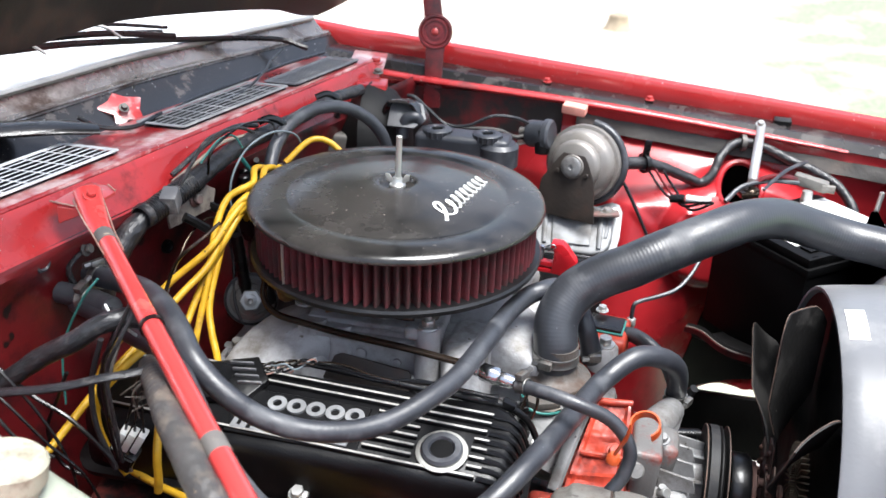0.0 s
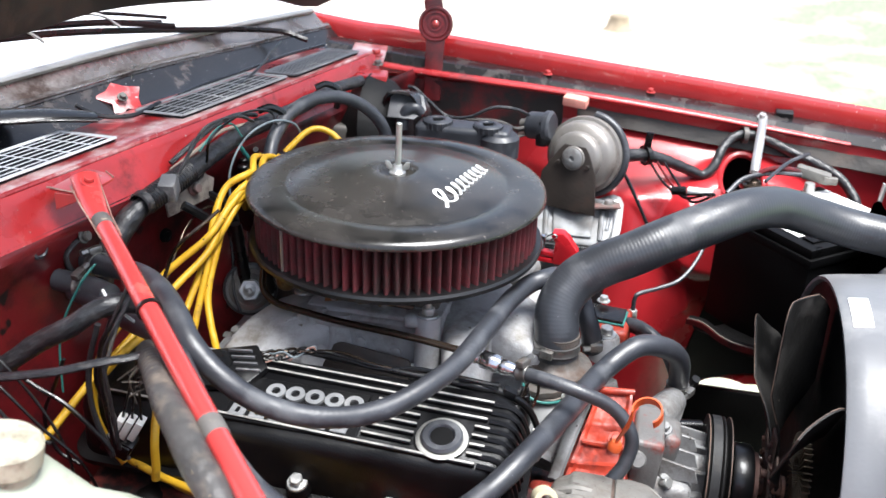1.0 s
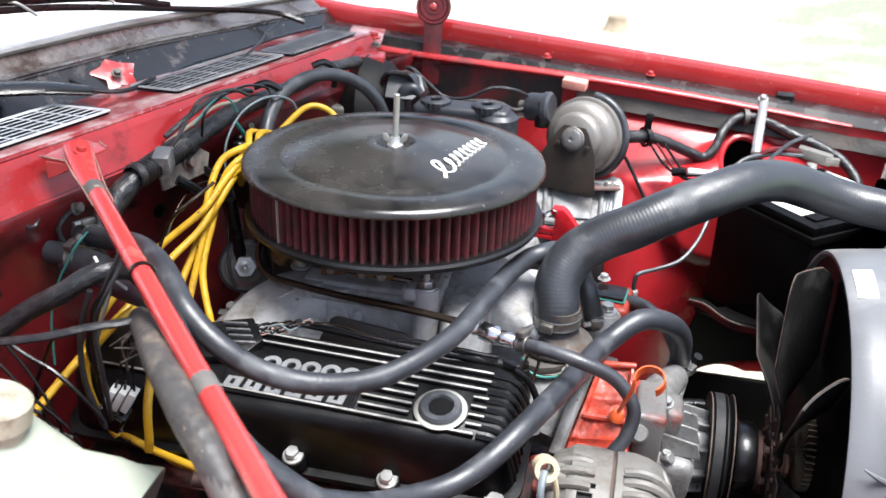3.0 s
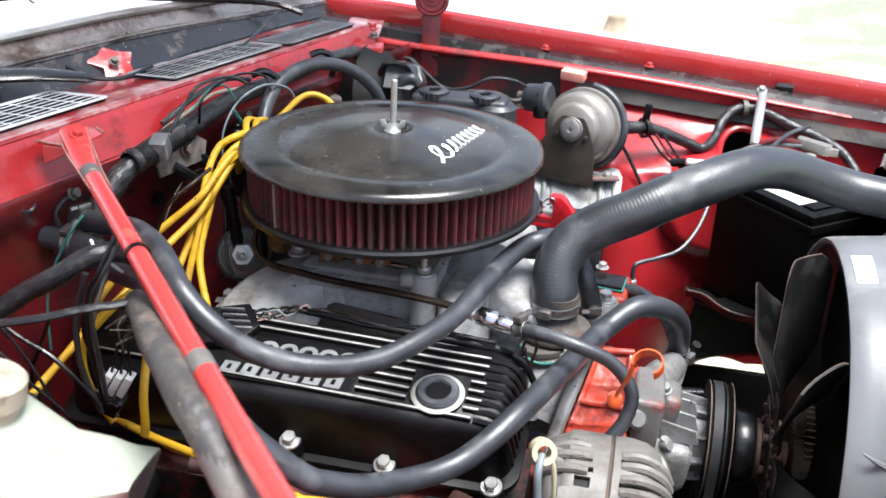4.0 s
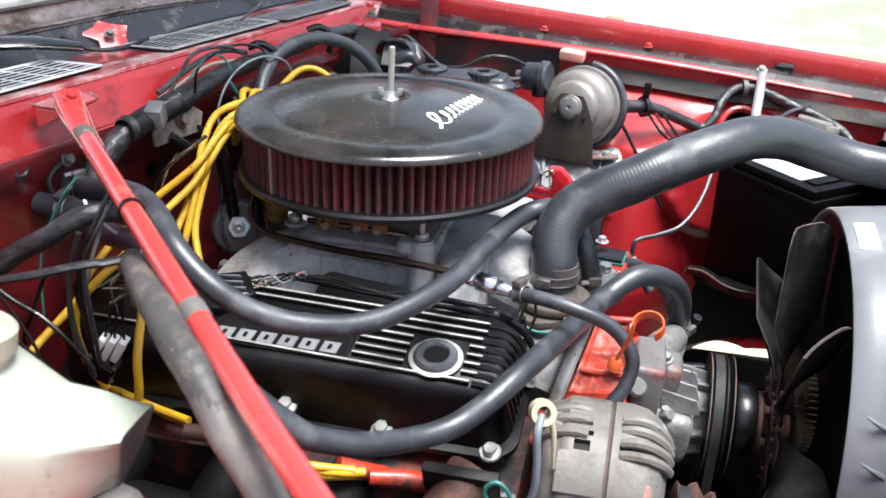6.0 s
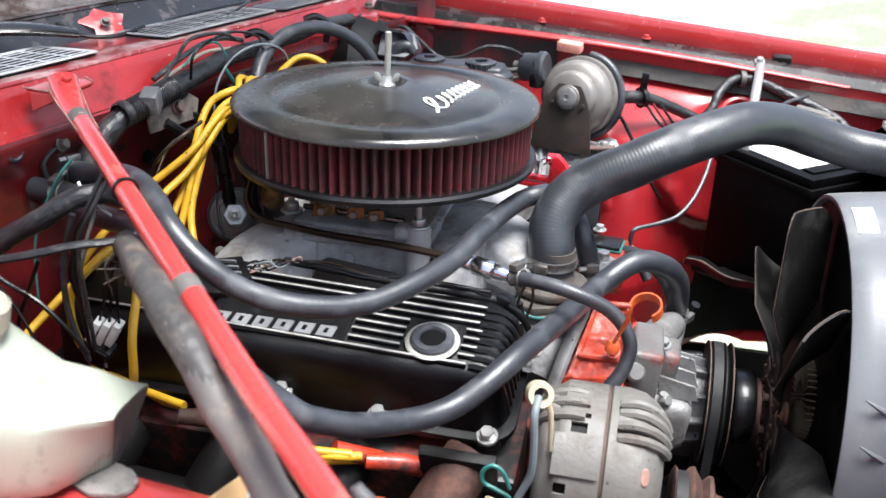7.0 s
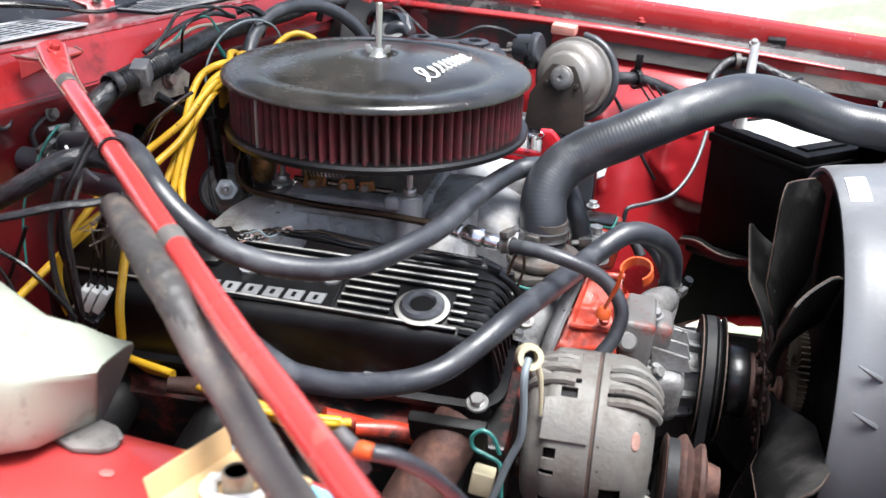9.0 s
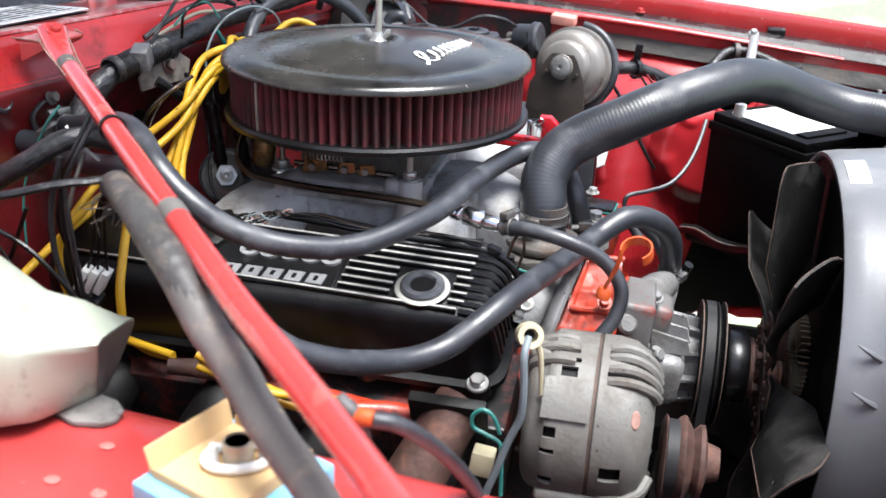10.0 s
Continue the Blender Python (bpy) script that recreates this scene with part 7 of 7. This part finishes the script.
for k, (pts, r, mt, lb) in enumerate((
        ([(-0.285, -0.02, 0.975), (-0.272, 0.01, 0.990), (-0.262, 0.06, 1.002), (-0.250, 0.10, 1.005), (-0.24, 0.14, 0.995)], 0.0035, TAPE, "black cable arching along the cowl lip"),
        ([(-0.280, -0.03, 0.970), (-0.265, 0.01, 0.984), (-0.255, 0.06, 0.994), (-0.243, 0.11, 0.990)], 0.0025, GREYWIRE, "pale beige wire along the cowl lip"),
        ([(-0.235, 0.035, 0.90), (-0.235, 0.04, 0.95), (-0.225, 0.07, 0.985), (-0.205, 0.11, 0.998), (-0.19, 0.15, 0.985), (-0.185, 0.17, 0.96)], 0.0016, GREYBLUE, "thin grey wire looping before the firewall"),
        ([(-0.245, 0.075, 0.985), (-0.235, 0.09, 0.955), (-0.23, 0.11, 0.93), (-0.22, 0.12, 0.90)], 0.003, TEAL, "green wire by the distributor"),
        ([(-0.225, 0.10, 0.96), (-0.235, 0.13, 0.93), (-0.225, 0.16, 0.90)], 0.004, PLASTIC, "black cable bending behind the leads"),
        ([(-0.262, -0.10, 0.85), (-0.258, -0.05, 0.90), (-0.25, -0.01, 0.915), (-0.242, 0.02, 0.905)], 0.0014, BRONZE, "thin brown wire sagging by the firewall"),
        ([(-0.235, 0.02, 0.895), (-0.225, 0.01, 0.85), (-0.212, -0.02, 0.81), (-0.20, -0.03, 0.785)], 0.0022, PLASTIC, "thin black wire to the zinc canister"),
        ([(-0.24, -0.265, 0.958), (-0.250, -0.270, 0.945), (-0.262, -0.270, 0.927), (-0.282, -0.270, 0.89), (-0.293, -0.270, 0.853), (-0.296, -0.272, 0.80)], 0.0013, TEAL, "green wire hanging by the heater hoses"),
        ([(-0.165, -0.33, 0.975), (-0.179, -0.345, 0.939), (-0.19, -0.345, 0.921), (-0.195, -0.345, 0.896), (-0.196, -0.345, 0.873), (-0.195, -0.345, 0.852), (-0.195, -0.34, 0.80)], 0.0021, PLASTIC, "black wire hanging behind the brace rod"),
        ([(-0.155, -0.335, 0.975), (-0.172, -0.35, 0.94), (-0.183, -0.35, 0.918), (-0.187, -0.35, 0.899), (-0.186, -0.35, 0.871), (-0.186, -0.345, 0.80)], 0.0021, TAPE, "dull grey wire hanging behind the brace rod"),
        ([(-0.215, -0.295, 0.948), (-0.207, -0.30, 0.942), (-0.197, -0.30, 0.934), (-0.191, -0.30, 0.927), (-0.175, -0.295, 0.912)], 0.0016, WHITE, "short white wire end by the loom"),
        ([(-0.245, -0.14, 0.865), (-0.24, -0.13, 0.888), (-0.232, -0.13, 0.907), (-0.218, -0.13, 0.926), (-0.198, -0.12, 0.944), (-0.19, -0.09, 0.952)], 0.0022, BRONZE, "thin brown wire arching to the leads"),
)):
    solo("loose_wire", tube(pts, r, 8), mt, lb, "wire", "loose wires")
gr = thing("firewall_grommet", (-0.336, -0.2235, 0.935), "black rubber grommet in the firewall", "grommet")
part("ring", lathe([(0.0, 0.001), (0.006, 0.001), (0.0075, 0.004), (0.010, 0.003), (0.0115, 0.0), (0.0, -0.004)], axis_frame((-0.334, -0.2235, 0.9426), (1, -0.24, 0)), 22), RUBBER, gr)
# Black discs painted in place of dark holes through the firewall.
for y_, z_ in ((-0.300, 0.905), (-0.030, 0.880)):
    plugd = thing("firewall_grommet", (firewall_x(y_), y_, z_), "flat black disc on the firewall standing for a dark hole", "grommet")
    part("plug", lathe([(0.0, 0.0015), (0.005, 0.0015), (0.0065, 0.003), (0.0085, 0.0025), (0.0095, -0.002), (0.0, -0.004)], axis_frame((firewall_x(y_) - 0.005, y_, z_), (1, -0.24, 0)), 20), BATTERY_AND_SHADE, plugd)
stub = thing("heater_stub", (-0.31, -0.19, 0.88), "heater hose stub clamped at the firewall", "pipe stub")
part("pipe", tube([(-0.335, -0.20, 0.895), (-0.295, -0.205, 0.895), (-0.255, -0.225, 0.90)], 0.0125, 16), RUBBER, stub)
clamp(stub, (-0.30, -0.205, 0.895), (1, -0.1, 0), 0.0128, screw=(0.2, -0.3, 1))
part("ground_strap", tube([(-0.318, -0.166, 0.936), (-0.325, -0.178, 0.930), (-0.330, -0.186, 0.918), (-0.326, -0.186, 0.900), (-0.318, -0.182, 0.884)], [0.004, 0.006, 0.005, 0.007, 0.006], 8, flat=0.5), TAPE, stub, "braided ground strap")
bolt(stub, (-0.318, -0.167, 0.936), (1, 0, 0.2), 0.006, "bolt", GRIME)
lh = thing("side_loom", (-0.25, -0.33, 0.88), "taped black loom crossing to the brace rod", "wiring loom")
part("loom", tube([(-0.33, -0.36, 0.855), (-0.29, -0.345, 0.885), (-0.262, -0.338, 0.906), (-0.228, -0.333, 0.926), (-0.205, -0.322, 0.942), (-0.18, -0.305, 0.945), (-0.16, -0.30, 0.94)], [0.010, 0.010, 0.0105, 0.010, 0.012], 12, 6, wobble=0.12), TAPE, lh)
part("branch", tube([(-0.28, -0.40, 0.90), (-0.21, -0.397, 0.917), (-0.17, -0.384, 0.926), (-0.141, -0.365, 0.927), (-0.125, -0.35, 0.93)], 0.006, 10, 6, flat=0.6), TAPE, lh)
plug = thing("loom_plug", (-0.20, -0.31, 0.76), "black loom plug with white strips", "connector")
pmx = pose(-0.219, -0.305, 0.7645, 8, 30, 8)
part("shell", join(box((0.031, 0.020, 0.024), pmx @ pose(0.001, 0, 0), 0.003), box((0.012, 0.024, 0.010), pmx @ pose(0.008, 0, 0.012), 0.002)), PLASTIC, plug)
for k in range(3):
    part("white_strip", box((0.0074, 0.014, 0.028), pmx @ pose(-0.0092 + 0.0092 * k, -0.001, 0.022 + 0.0045 * k), 0.001), WHITE, plug, "white plastic strip")
for k in range(3):
    part("wire", tube([pmx @ Vector((-0.009 + 0.009 * k, 0, 0.048 + 0.0045 * k)), (-0.188 + 0.006 * k, -0.315, 0.845), (-0.172 + 0.004 * k, -0.328, 0.88), (-0.15, -0.335, 0.92)], 0.0016, 6), PLASTIC, plug)
for k, pts in enumerate(([(-0.195, -0.31, 0.935), (-0.205, -0.325, 0.90), (-0.215, -0.325, 0.86), (-0.21, -0.31, 0.80), (-0.205, -0.31, 0.765)], [(-0.19, -0.31, 0.93), (-0.199, -0.325, 0.89), (-0.208, -0.325, 0.85), (-0.203, -0.312, 0.79), (-0.20, -0.312, 0.76)], [(-0.33, -0.36, 0.93), (-0.285, -0.365, 0.895), (-0.255, -0.362, 0.85), (-0.235, -0.36, 0.80), (-0.23, -0.36, 0.75)], [(-0.33, -0.37, 0.90), (-0.29, -0.372, 0.875), (-0.25, -0.37, 0.83), (-0.222, -0.36, 0.79), (-0.21, -0.35, 0.74)])):
    solo("loom_wire", tube(pts, (0.0024, 0.0021, 0.0016, 0.0016)[k], 8), (PLASTIC, GRIME, PLASTIC, PLASTIC)[k], "dark wire trailing by the loom plug", "wire", "trailing wires")

for k, pts in enumerate(([(-0.314, -0.345, 0.892), (-0.275, -0.345, 0.862), (-0.239, -0.345, 0.843), (-0.207, -0.345, 0.812), (-0.194, -0.345, 0.795)], [(-0.201, -0.330, 0.931), (-0.218, -0.330, 0.879), (-0.220, -0.330, 0.827), (-0.205, -0.330, 0.776)], [(-0.267, -0.300, 0.863), (-0.282, -0.300, 0.831), (-0.302, -0.300, 0.785), (-0.293, -0.300, 0.744), (-0.267, -0.300, 0.730)], [(-0.303, -0.370, 0.853), (-0.277, -0.370, 0.823), (-0.243, -0.370, 0.813)])):
    solo("loose_wire", tube(pts, (0.0024, 0.003, 0.0022, 0.002)[k], 8), (PLASTIC, TAPE, PLASTIC, CONDUIT)[k], "thin dark wire hanging before the firewall", "wire", "loose wires")

for k, pts in enumerate(([(-0.245, -0.003, 0.975), (-0.235, -0.005, 1.009), (-0.225, 0.066, 1.020), (-0.215, 0.130, 1.005), (-0.205, 0.126, 0.989)], [(-0.252, -0.063, 0.980), (-0.242, -0.038, 1.009), (-0.232, -0.018, 1.028), (-0.222, 0.041, 1.024), (-0.212, 0.069, 1.010)], [(-0.250, -0.010, 0.991), (-0.242, 0.024, 1.010), (-0.234, 0.052, 1.009), (-0.226, 0.062, 0.990)])):
    solo("loose_wire", tube(pts, (0.0018, 0.0022, 0.0014)[k], 8), (PLASTIC, TAPE, TEAL)[k], ("thin black wire looping over the loom", "dull black cable arching over the loom", "green wire crossing the loom")[k], "wire", "loose wires")

# yellow plug leads
LEADS = [
    [(-0.160, -0.300, 0.86), (-0.152, -0.335, 0.815), (-0.150, -0.342, 0.785), (-0.152, -0.342, 0.768)],
    [(-0.205, 0.05, 0.925), (-0.195, 0.02, 0.957), (-0.189, -0.010, 0.968), (-0.208, -0.030, 0.956), (-0.212, -0.060, 0.925), (-0.210, -0.090, 0.877), (-0.213, -0.110, 0.839), (-0.214, -0.130, 0.806), (-0.209, -0.150, 0.781), (-0.20, -0.17, 0.74)],
    [(-0.205, 0.04, 0.92), (-0.187, -0.010, 0.957), (-0.200, -0.040, 0.940), (-0.205, -0.070, 0.893), (-0.206, -0.100, 0.849), (-0.196, -0.120, 0.822), (-0.181, -0.140, 0.800), (-0.145, -0.200, 0.788), (-0.104, -0.285, 0.786), (-0.075, -0.330, 0.778), (-0.058, -0.345, 0.761), (-0.038, -0.350, 0.743), (-0.007, -0.345, 0.726), (0.024, -0.335, 0.719), (0.06, -0.325, 0.714)],
    [(-0.21, 0.04, 0.915), (-0.190, -0.015, 0.950), (-0.197, -0.050, 0.938), (-0.208, -0.085, 0.914), (-0.247, -0.120, 0.878), (-0.275, -0.165, 0.842), (-0.290, -0.200, 0.811), (-0.294, -0.220, 0.784), (-0.280, -0.245, 0.760), (-0.256, -0.260, 0.736), (-0.236, -0.270, 0.728), (-0.186, -0.285, 0.722), (-0.125, -0.300, 0.720)],
    [(-0.21, 0.035, 0.91), (-0.188, -0.018, 0.945), (-0.200, -0.050, 0.930), (-0.207, -0.090, 0.897), (-0.229, -0.135, 0.869), (-0.253, -0.190, 0.834), (-0.267, -0.250, 0.814), (-0.276, -0.330, 0.790), (-0.280, -0.360, 0.780)],
    [(-0.212, 0.03, 0.905), (-0.192, -0.015, 0.940), (-0.197, -0.060, 0.920), (-0.217, -0.090, 0.871), (-0.224, -0.125, 0.833), (-0.223, -0.180, 0.797), (-0.220, -0.220, 0.777), (-0.213, -0.245, 0.744), (-0.191, -0.270, 0.720), (-0.163, -0.285, 0.713), (-0.127, -0.297, 0.716)],
    [(-0.208, -0.20, 0.862), (-0.215, -0.255, 0.864), (-0.232, -0.278, 0.845), (-0.248, -0.283, 0.822), (-0.251, -0.285, 0.795), (-0.245, -0.287, 0.772), (-0.236, -0.288, 0.755), (-0.22, -0.29, 0.735)],
    [(-0.20, 0.12, 0.945), (-0.195, 0.06, 0.965), (-0.180, 0.02, 0.962), (-0.165, 0.03, 0.955)],
    [(-0.21, 0.10, 0.95), (-0.205, 0.05, 0.968), (-0.195, 0.02, 0.960), (-0.20, 0.0, 0.94)],
    [(-0.20, 0.14, 0.945), (-0.175, 0.17, 0.970), (-0.150, 0.180, 0.968), (-0.12, 0.17, 0.95)],
]
for pts in LEADS:
    solo("plug_lead", tube(pts, 0.0044, 10, 7), YELLOW, "yellow silicone spark plug lead", "plug lead", "yellow plug leads")
for p, drop in (((-0.172, -0.02, 0.90), 0.09), ((-0.185, 0.01, 0.905), 0.09), ((-0.226, 0.015, 0.915), 0.11), ((-0.208, -0.012, 0.900), 0.10)):
    solo("lead_boot", tube([p, (p[0] + 0.003, p[1] + 0.004, p[2] - drop * 0.45), (p[0] + 0.007, p[1] + 0.008, p[2] - drop)], [0.0072 + 0.0016 * (k % 2) for k in range(13)], 12, 10), PLASTIC, "black ribbed rubber lead boot", "boot", "lead boots")

# ---- low near side: exhaust and plugs ----
exm = thing("exhaust_manifold", (0.0, -0.33, 0.58), "exhaust manifold with log and ports blackened as shade, rusty front port", "exhaust manifold")
# Log and ports are painted black for the shade under the cover.
part("log", tube([(-0.25, -0.33, 0.62), (-0.1, -0.345, 0.615), (0.08, -0.345, 0.605), (0.15, -0.34, 0.56)], [0.035, 0.04, 0.042, 0.036], 16, 5), DARK, exm)
for x in (-0.2, -0.08, 0.04, 0.155):
    part("port", tube([(x, -0.27, 0.668), (x, -0.305, 0.665), (x - 0.02, -0.335, 0.62)], [0.028, 0.027, 0.03], 12, 4), DARK, exm)
part("front_port", tube([(0.168, -0.285, 0.705), (0.158, -0.305, 0.690), (0.135, -0.340, 0.645), (0.12, -0.36, 0.60)], [0.026, 0.027, 0.030, 0.032], 14, 5), RUST, exm)
part("gasket_plate", box((0.075, 0.012, 0.055), pose(0.160, -0.290, 0.675, 25, 0, 0), 0.003), DARK, exm, "black gasket plate")
for x, y, z in ((0.105, -0.300, 0.694), (-0.090, -0.300, 0.710)):
    pb = thing("spark_plug_boot", (x, y, z), "orange heat-faded spark plug boot", "plug boot", "plug boots")
    part("boot", tube([(x - 0.035, y - 0.012, z + 0.005), (x, y, z), (x + 0.035, y + 0.012, z - 0.012)], [0.008, 0.010, 0.009], 12), RUST if x < 0 else ORANGE, pb)
pb = thing("spark_plug_boot", (0.055, -0.305, 0.70), "short orange plug boot behind the yellow leads", "plug boot", "plug boots")
part("boot", tube([(0.040, -0.318, 0.712), (0.062, -0.306, 0.700), (0.080, -0.290, 0.688)], [0.0085, 0.0092, 0.008], 12), ORANGE, pb)
for k in range(2):
    solo("plug_lead", tube([(-0.075, -0.345, 0.755 - 0.012 * k), (-0.040, -0.340 + 0.005 * k, 0.737 - 0.013 * k), (0.013, -0.335 + 0.01 * k, 0.716 - 0.016 * k), (0.048, -0.330 + 0.014 * k, 0.713 - 0.014 * k), (0.068 + 0.014 * k, -0.320 + 0.02 * k, 0.710 - 0.014 * k)], 0.0046, 10), YELLOW, "yellow silicone spark plug lead", "plug lead", "yellow plug leads")
low = thing("loose_cable", (0.17, -0.592, 0.86), "loose grey cable with orange and grey end sleeves", "cable")
part("sheath", tube([(0.172, -0.596, 0.889), (0.186, -0.590, 0.884), (0.200, -0.578, 0.868), (0.213, -0.560, 0.842), (0.224, -0.540, 0.810), (0.232, -0.52, 0.77), (0.236, -0.50, 0.70)], 0.0050, 12, 6), RUBBER, low)
part("orange_sleeve", tube([(0.160, -0.594, 0.887), (0.166, -0.595, 0.889), (0.173, -0.596, 0.889)], [0.0050, 0.0056, 0.0050], 12, 4), ORANGE_PLASTIC, low, "short orange end sleeve")
part("grey_sleeve", tube([(0.150, -0.592, 0.899), (0.154, -0.593, 0.894), (0.161, -0.594, 0.888), (0.166, -0.592, 0.872)], [0.0040, 0.0052, 0.0052, 0.0046], 12, 4), GREYEND, low, "dull grey end sleeve")

# ---- foreground: washer bottle and cartons ----
jug = thing("washer_bottle", (-0.15, -0.53, 0.80), "milky white plastic washer bottle, stained", "washer bottle")
rows = []
for x, y, z0, z1, w in ((-0.30, -0.545, 0.800, 0.985, 0.060), (-0.20, -0.545, 0.800, 0.965, 0.060), (-0.15, -0.540, 0.803, 0.925, 0.056), (-0.115, -0.530, 0.806, 0.892, 0.050), (-0.092, -0.518, 0.808, 0.880, 0.049)):
    row = []
    for k in range(48):
        c, s_ = math.cos(2 * math.pi * k / 48), math.sin(2 * math.pi * k / 48)
        row.append(Vector((x, y + w * math.copysign(abs(c) ** 0.6, c), (z0 + z1) / 2 + (z1 - z0) / 2 * math.copysign(abs(s_) ** 0.6, s_))))
    rows.append(row)
blunt = [(-0.447, 0.846), (-0.454, 0.832), (-0.470, 0.815), (-0.490, 0.804), (-0.505, 0.805), (-0.514, 0.832), (-0.523, 0.856), (-0.530, 0.871), (-0.508, 0.866), (-0.470, 0.855)]
row = []
for k in range(48):
    c, s_ = math.cos(2 * math.pi * k / 48), math.sin(2 * math.pi * k / 48)
    far = 0.0
    for (ya, za), (yb, zb) in zip(blunt, blunt[1:] + blunt[:1]):
        ya, yb, za, zb = ya + 0.490, yb + 0.490, za - 0.838, zb - 0.838
        den = c * (zb - za) - s_ * (yb - ya)
        if abs(den) > 1e-9:
            q, u_ = (ya * (zb - za) - za * (yb - ya)) / den, (ya * s_ - za * c) / den
            if q > 0 and -1e-6 <= u_ <= 1 + 1e-6:
                far = max(far, q)
    yy, zz = -0.490 + far * c, 0.838 + far * s_
    row.append(Vector((-0.066 + 0.30 * (zz - 0.838) - 0.15 * (yy + 0.490), yy, zz)))
rows.append([a * 0.45 + b * 0.55 + Vector((0, 0, 0.001)) for a, b in zip(rows[-1], row)])
rows.append(row)
bm = sheet([r + r[:1] for r in rows])
bmesh.ops.remove_doubles(bm, verts=bm.verts, dist=0.0001)
bmesh.ops.holes_fill(bm, edges=[e for e in bm.edges if e.is_boundary], sides=0)
part("bottle", bm, JUG, jug, sharp=62)
part("neck", lathe([(0.026, 0), (0.026, 0.02), (0.030, 0.024), (0.030, 0.040), (0.027, 0.043), (0, 0.043)], axis_frame((-0.165, -0.530, 0.905), (0.15, 0.12, 1)), 28), CAPCREAM, jug, "stained cream filler cap")
cap_ring = rows[-1]
mid = sum(cap_ring, Vector()) / len(cap_ring)
bm = bmesh.new()
bm.faces.new([bm.verts.new(mid + (p - mid) * 0.98 + Vector((0.0015, -0.0015, 0))) for p in cap_ring])
part("end_patch", bm, GREYEND, jug, "dark grey blunt end")
part("foot", slab([((0.030 + 0.0015 * math.sin(3.7 * k)) * math.cos(k * math.pi / 9), (0.019 + 0.001 * math.sin(2.3 * k + 1)) * math.sin(k * math.pi / 9)) for k in range(18)], 0.005, pose(-0.073, -0.520, 0.8025, 0, 0, -12), 0.002), FOOTGREY, jug, "grey crumbling mounting foot")
for p in ((-0.101, -0.521, 0.8065), (-0.046, -0.519, 0.8065)):
    part("rivet", lathe([(0.003, 0), (0.0024, 0.002), (0, 0.003)], pose(*p), 14), STEEL, jug)
for k, p in enumerate(((-0.0345, -0.5566), (-0.0492, -0.600), (-0.0115, -0.6053))):
    solo("paint_pit", lathe([(0.0048, 0), (0.003, 0.0005), (0, 0.0006)], pose(p[0], p[1], 0.8045) @ Matrix.Diagonal((1.2, 0.9, 1, 1)), 14), PITPALE, "bare pale spot in the red paint", "paint chip", "paint chips")
lower = solo("blue_carton", box((0.092, 0.09, 0.020), pose(0.0775, -0.588, 0.806, 0, 0, -21), 0.002), BLUE, "pale blue cardboard carton on the ledge", "carton")
card = thing("parts_carton", (0.07, -0.605, 0.84), "open brown cardboard carton holding a metal part", "carton")
cmx = pose(0.0755, -0.5845, 0.8265, 0, 0, -21)
part("base", box((0.072, 0.070, 0.002), cmx, 0.0004, 1), CARD, card)
for size, dx, dy in (((0.002, 0.070, 0.010), 0.036, 0), ((0.070, 0.002, 0.007), 0, -0.036), ((0.070, 0.002, 0.008), 0, 0.036)):
    part("side_wall", box(size, cmx @ pose(dx, dy, 0), 0.0004, 1), CARD, card)
part("flap", box((0.002, 0.072, 0.0195), cmx @ pose(-0.037, 0, 0, 0, -14, 0), 0.0005, 1), CARD, card)
cup = thing("metal_part", (0.070, -0.578, 0.829), "round plated metal part in the carton", "metal part")
cup_at = Vector((0.077, -0.580, 0.829))
part("sleeve", lathe([(0.0080, 0), (0.0100, 0), (0.0100, 0.016), (0.0095, 0.017), (0.0080, 0.017)], Matrix.Translation(cup_at), 28, True), PLATED, cup, "pale plated sleeve")
part("inner_core", lathe([(0, 0.0160), (0.0082, 0.0160)], Matrix.Translation(cup_at), 20), GRIME, cup, "dull grey core")
oval = [cup_at + Vector((0.020 * math.cos(a) - 0.005 * math.sin(a), 0.008 * math.cos(a) + 0.013 * math.sin(a), 0.004)) for a in np.linspace(0, 2 * math.pi, 25)]
part("flange", tube(oval, 0.0034, 8, 1, smooth=False), WHITE, cup, "white oval flange")
for x in (-0.0145, 0.0145):
    part("pin", rod(cup_at + Vector((x, x * 0.4, 0)), cup_at + Vector((x, x * 0.4, 0.015)), 0.0030, 10, 0.001), WHITE, cup, "white pin")

# ---- beyond the car ----
solo("tree_stump", lathe([(0.12, 0), (0.09, 0.02), (0.075, 0.07), (0.072, 0.10), (0.06, 0.11), (0, 0.105)], pose(0.02, 5.75, 0), 14), WOODY, "pale weathered tree stump in the grass", "stump")
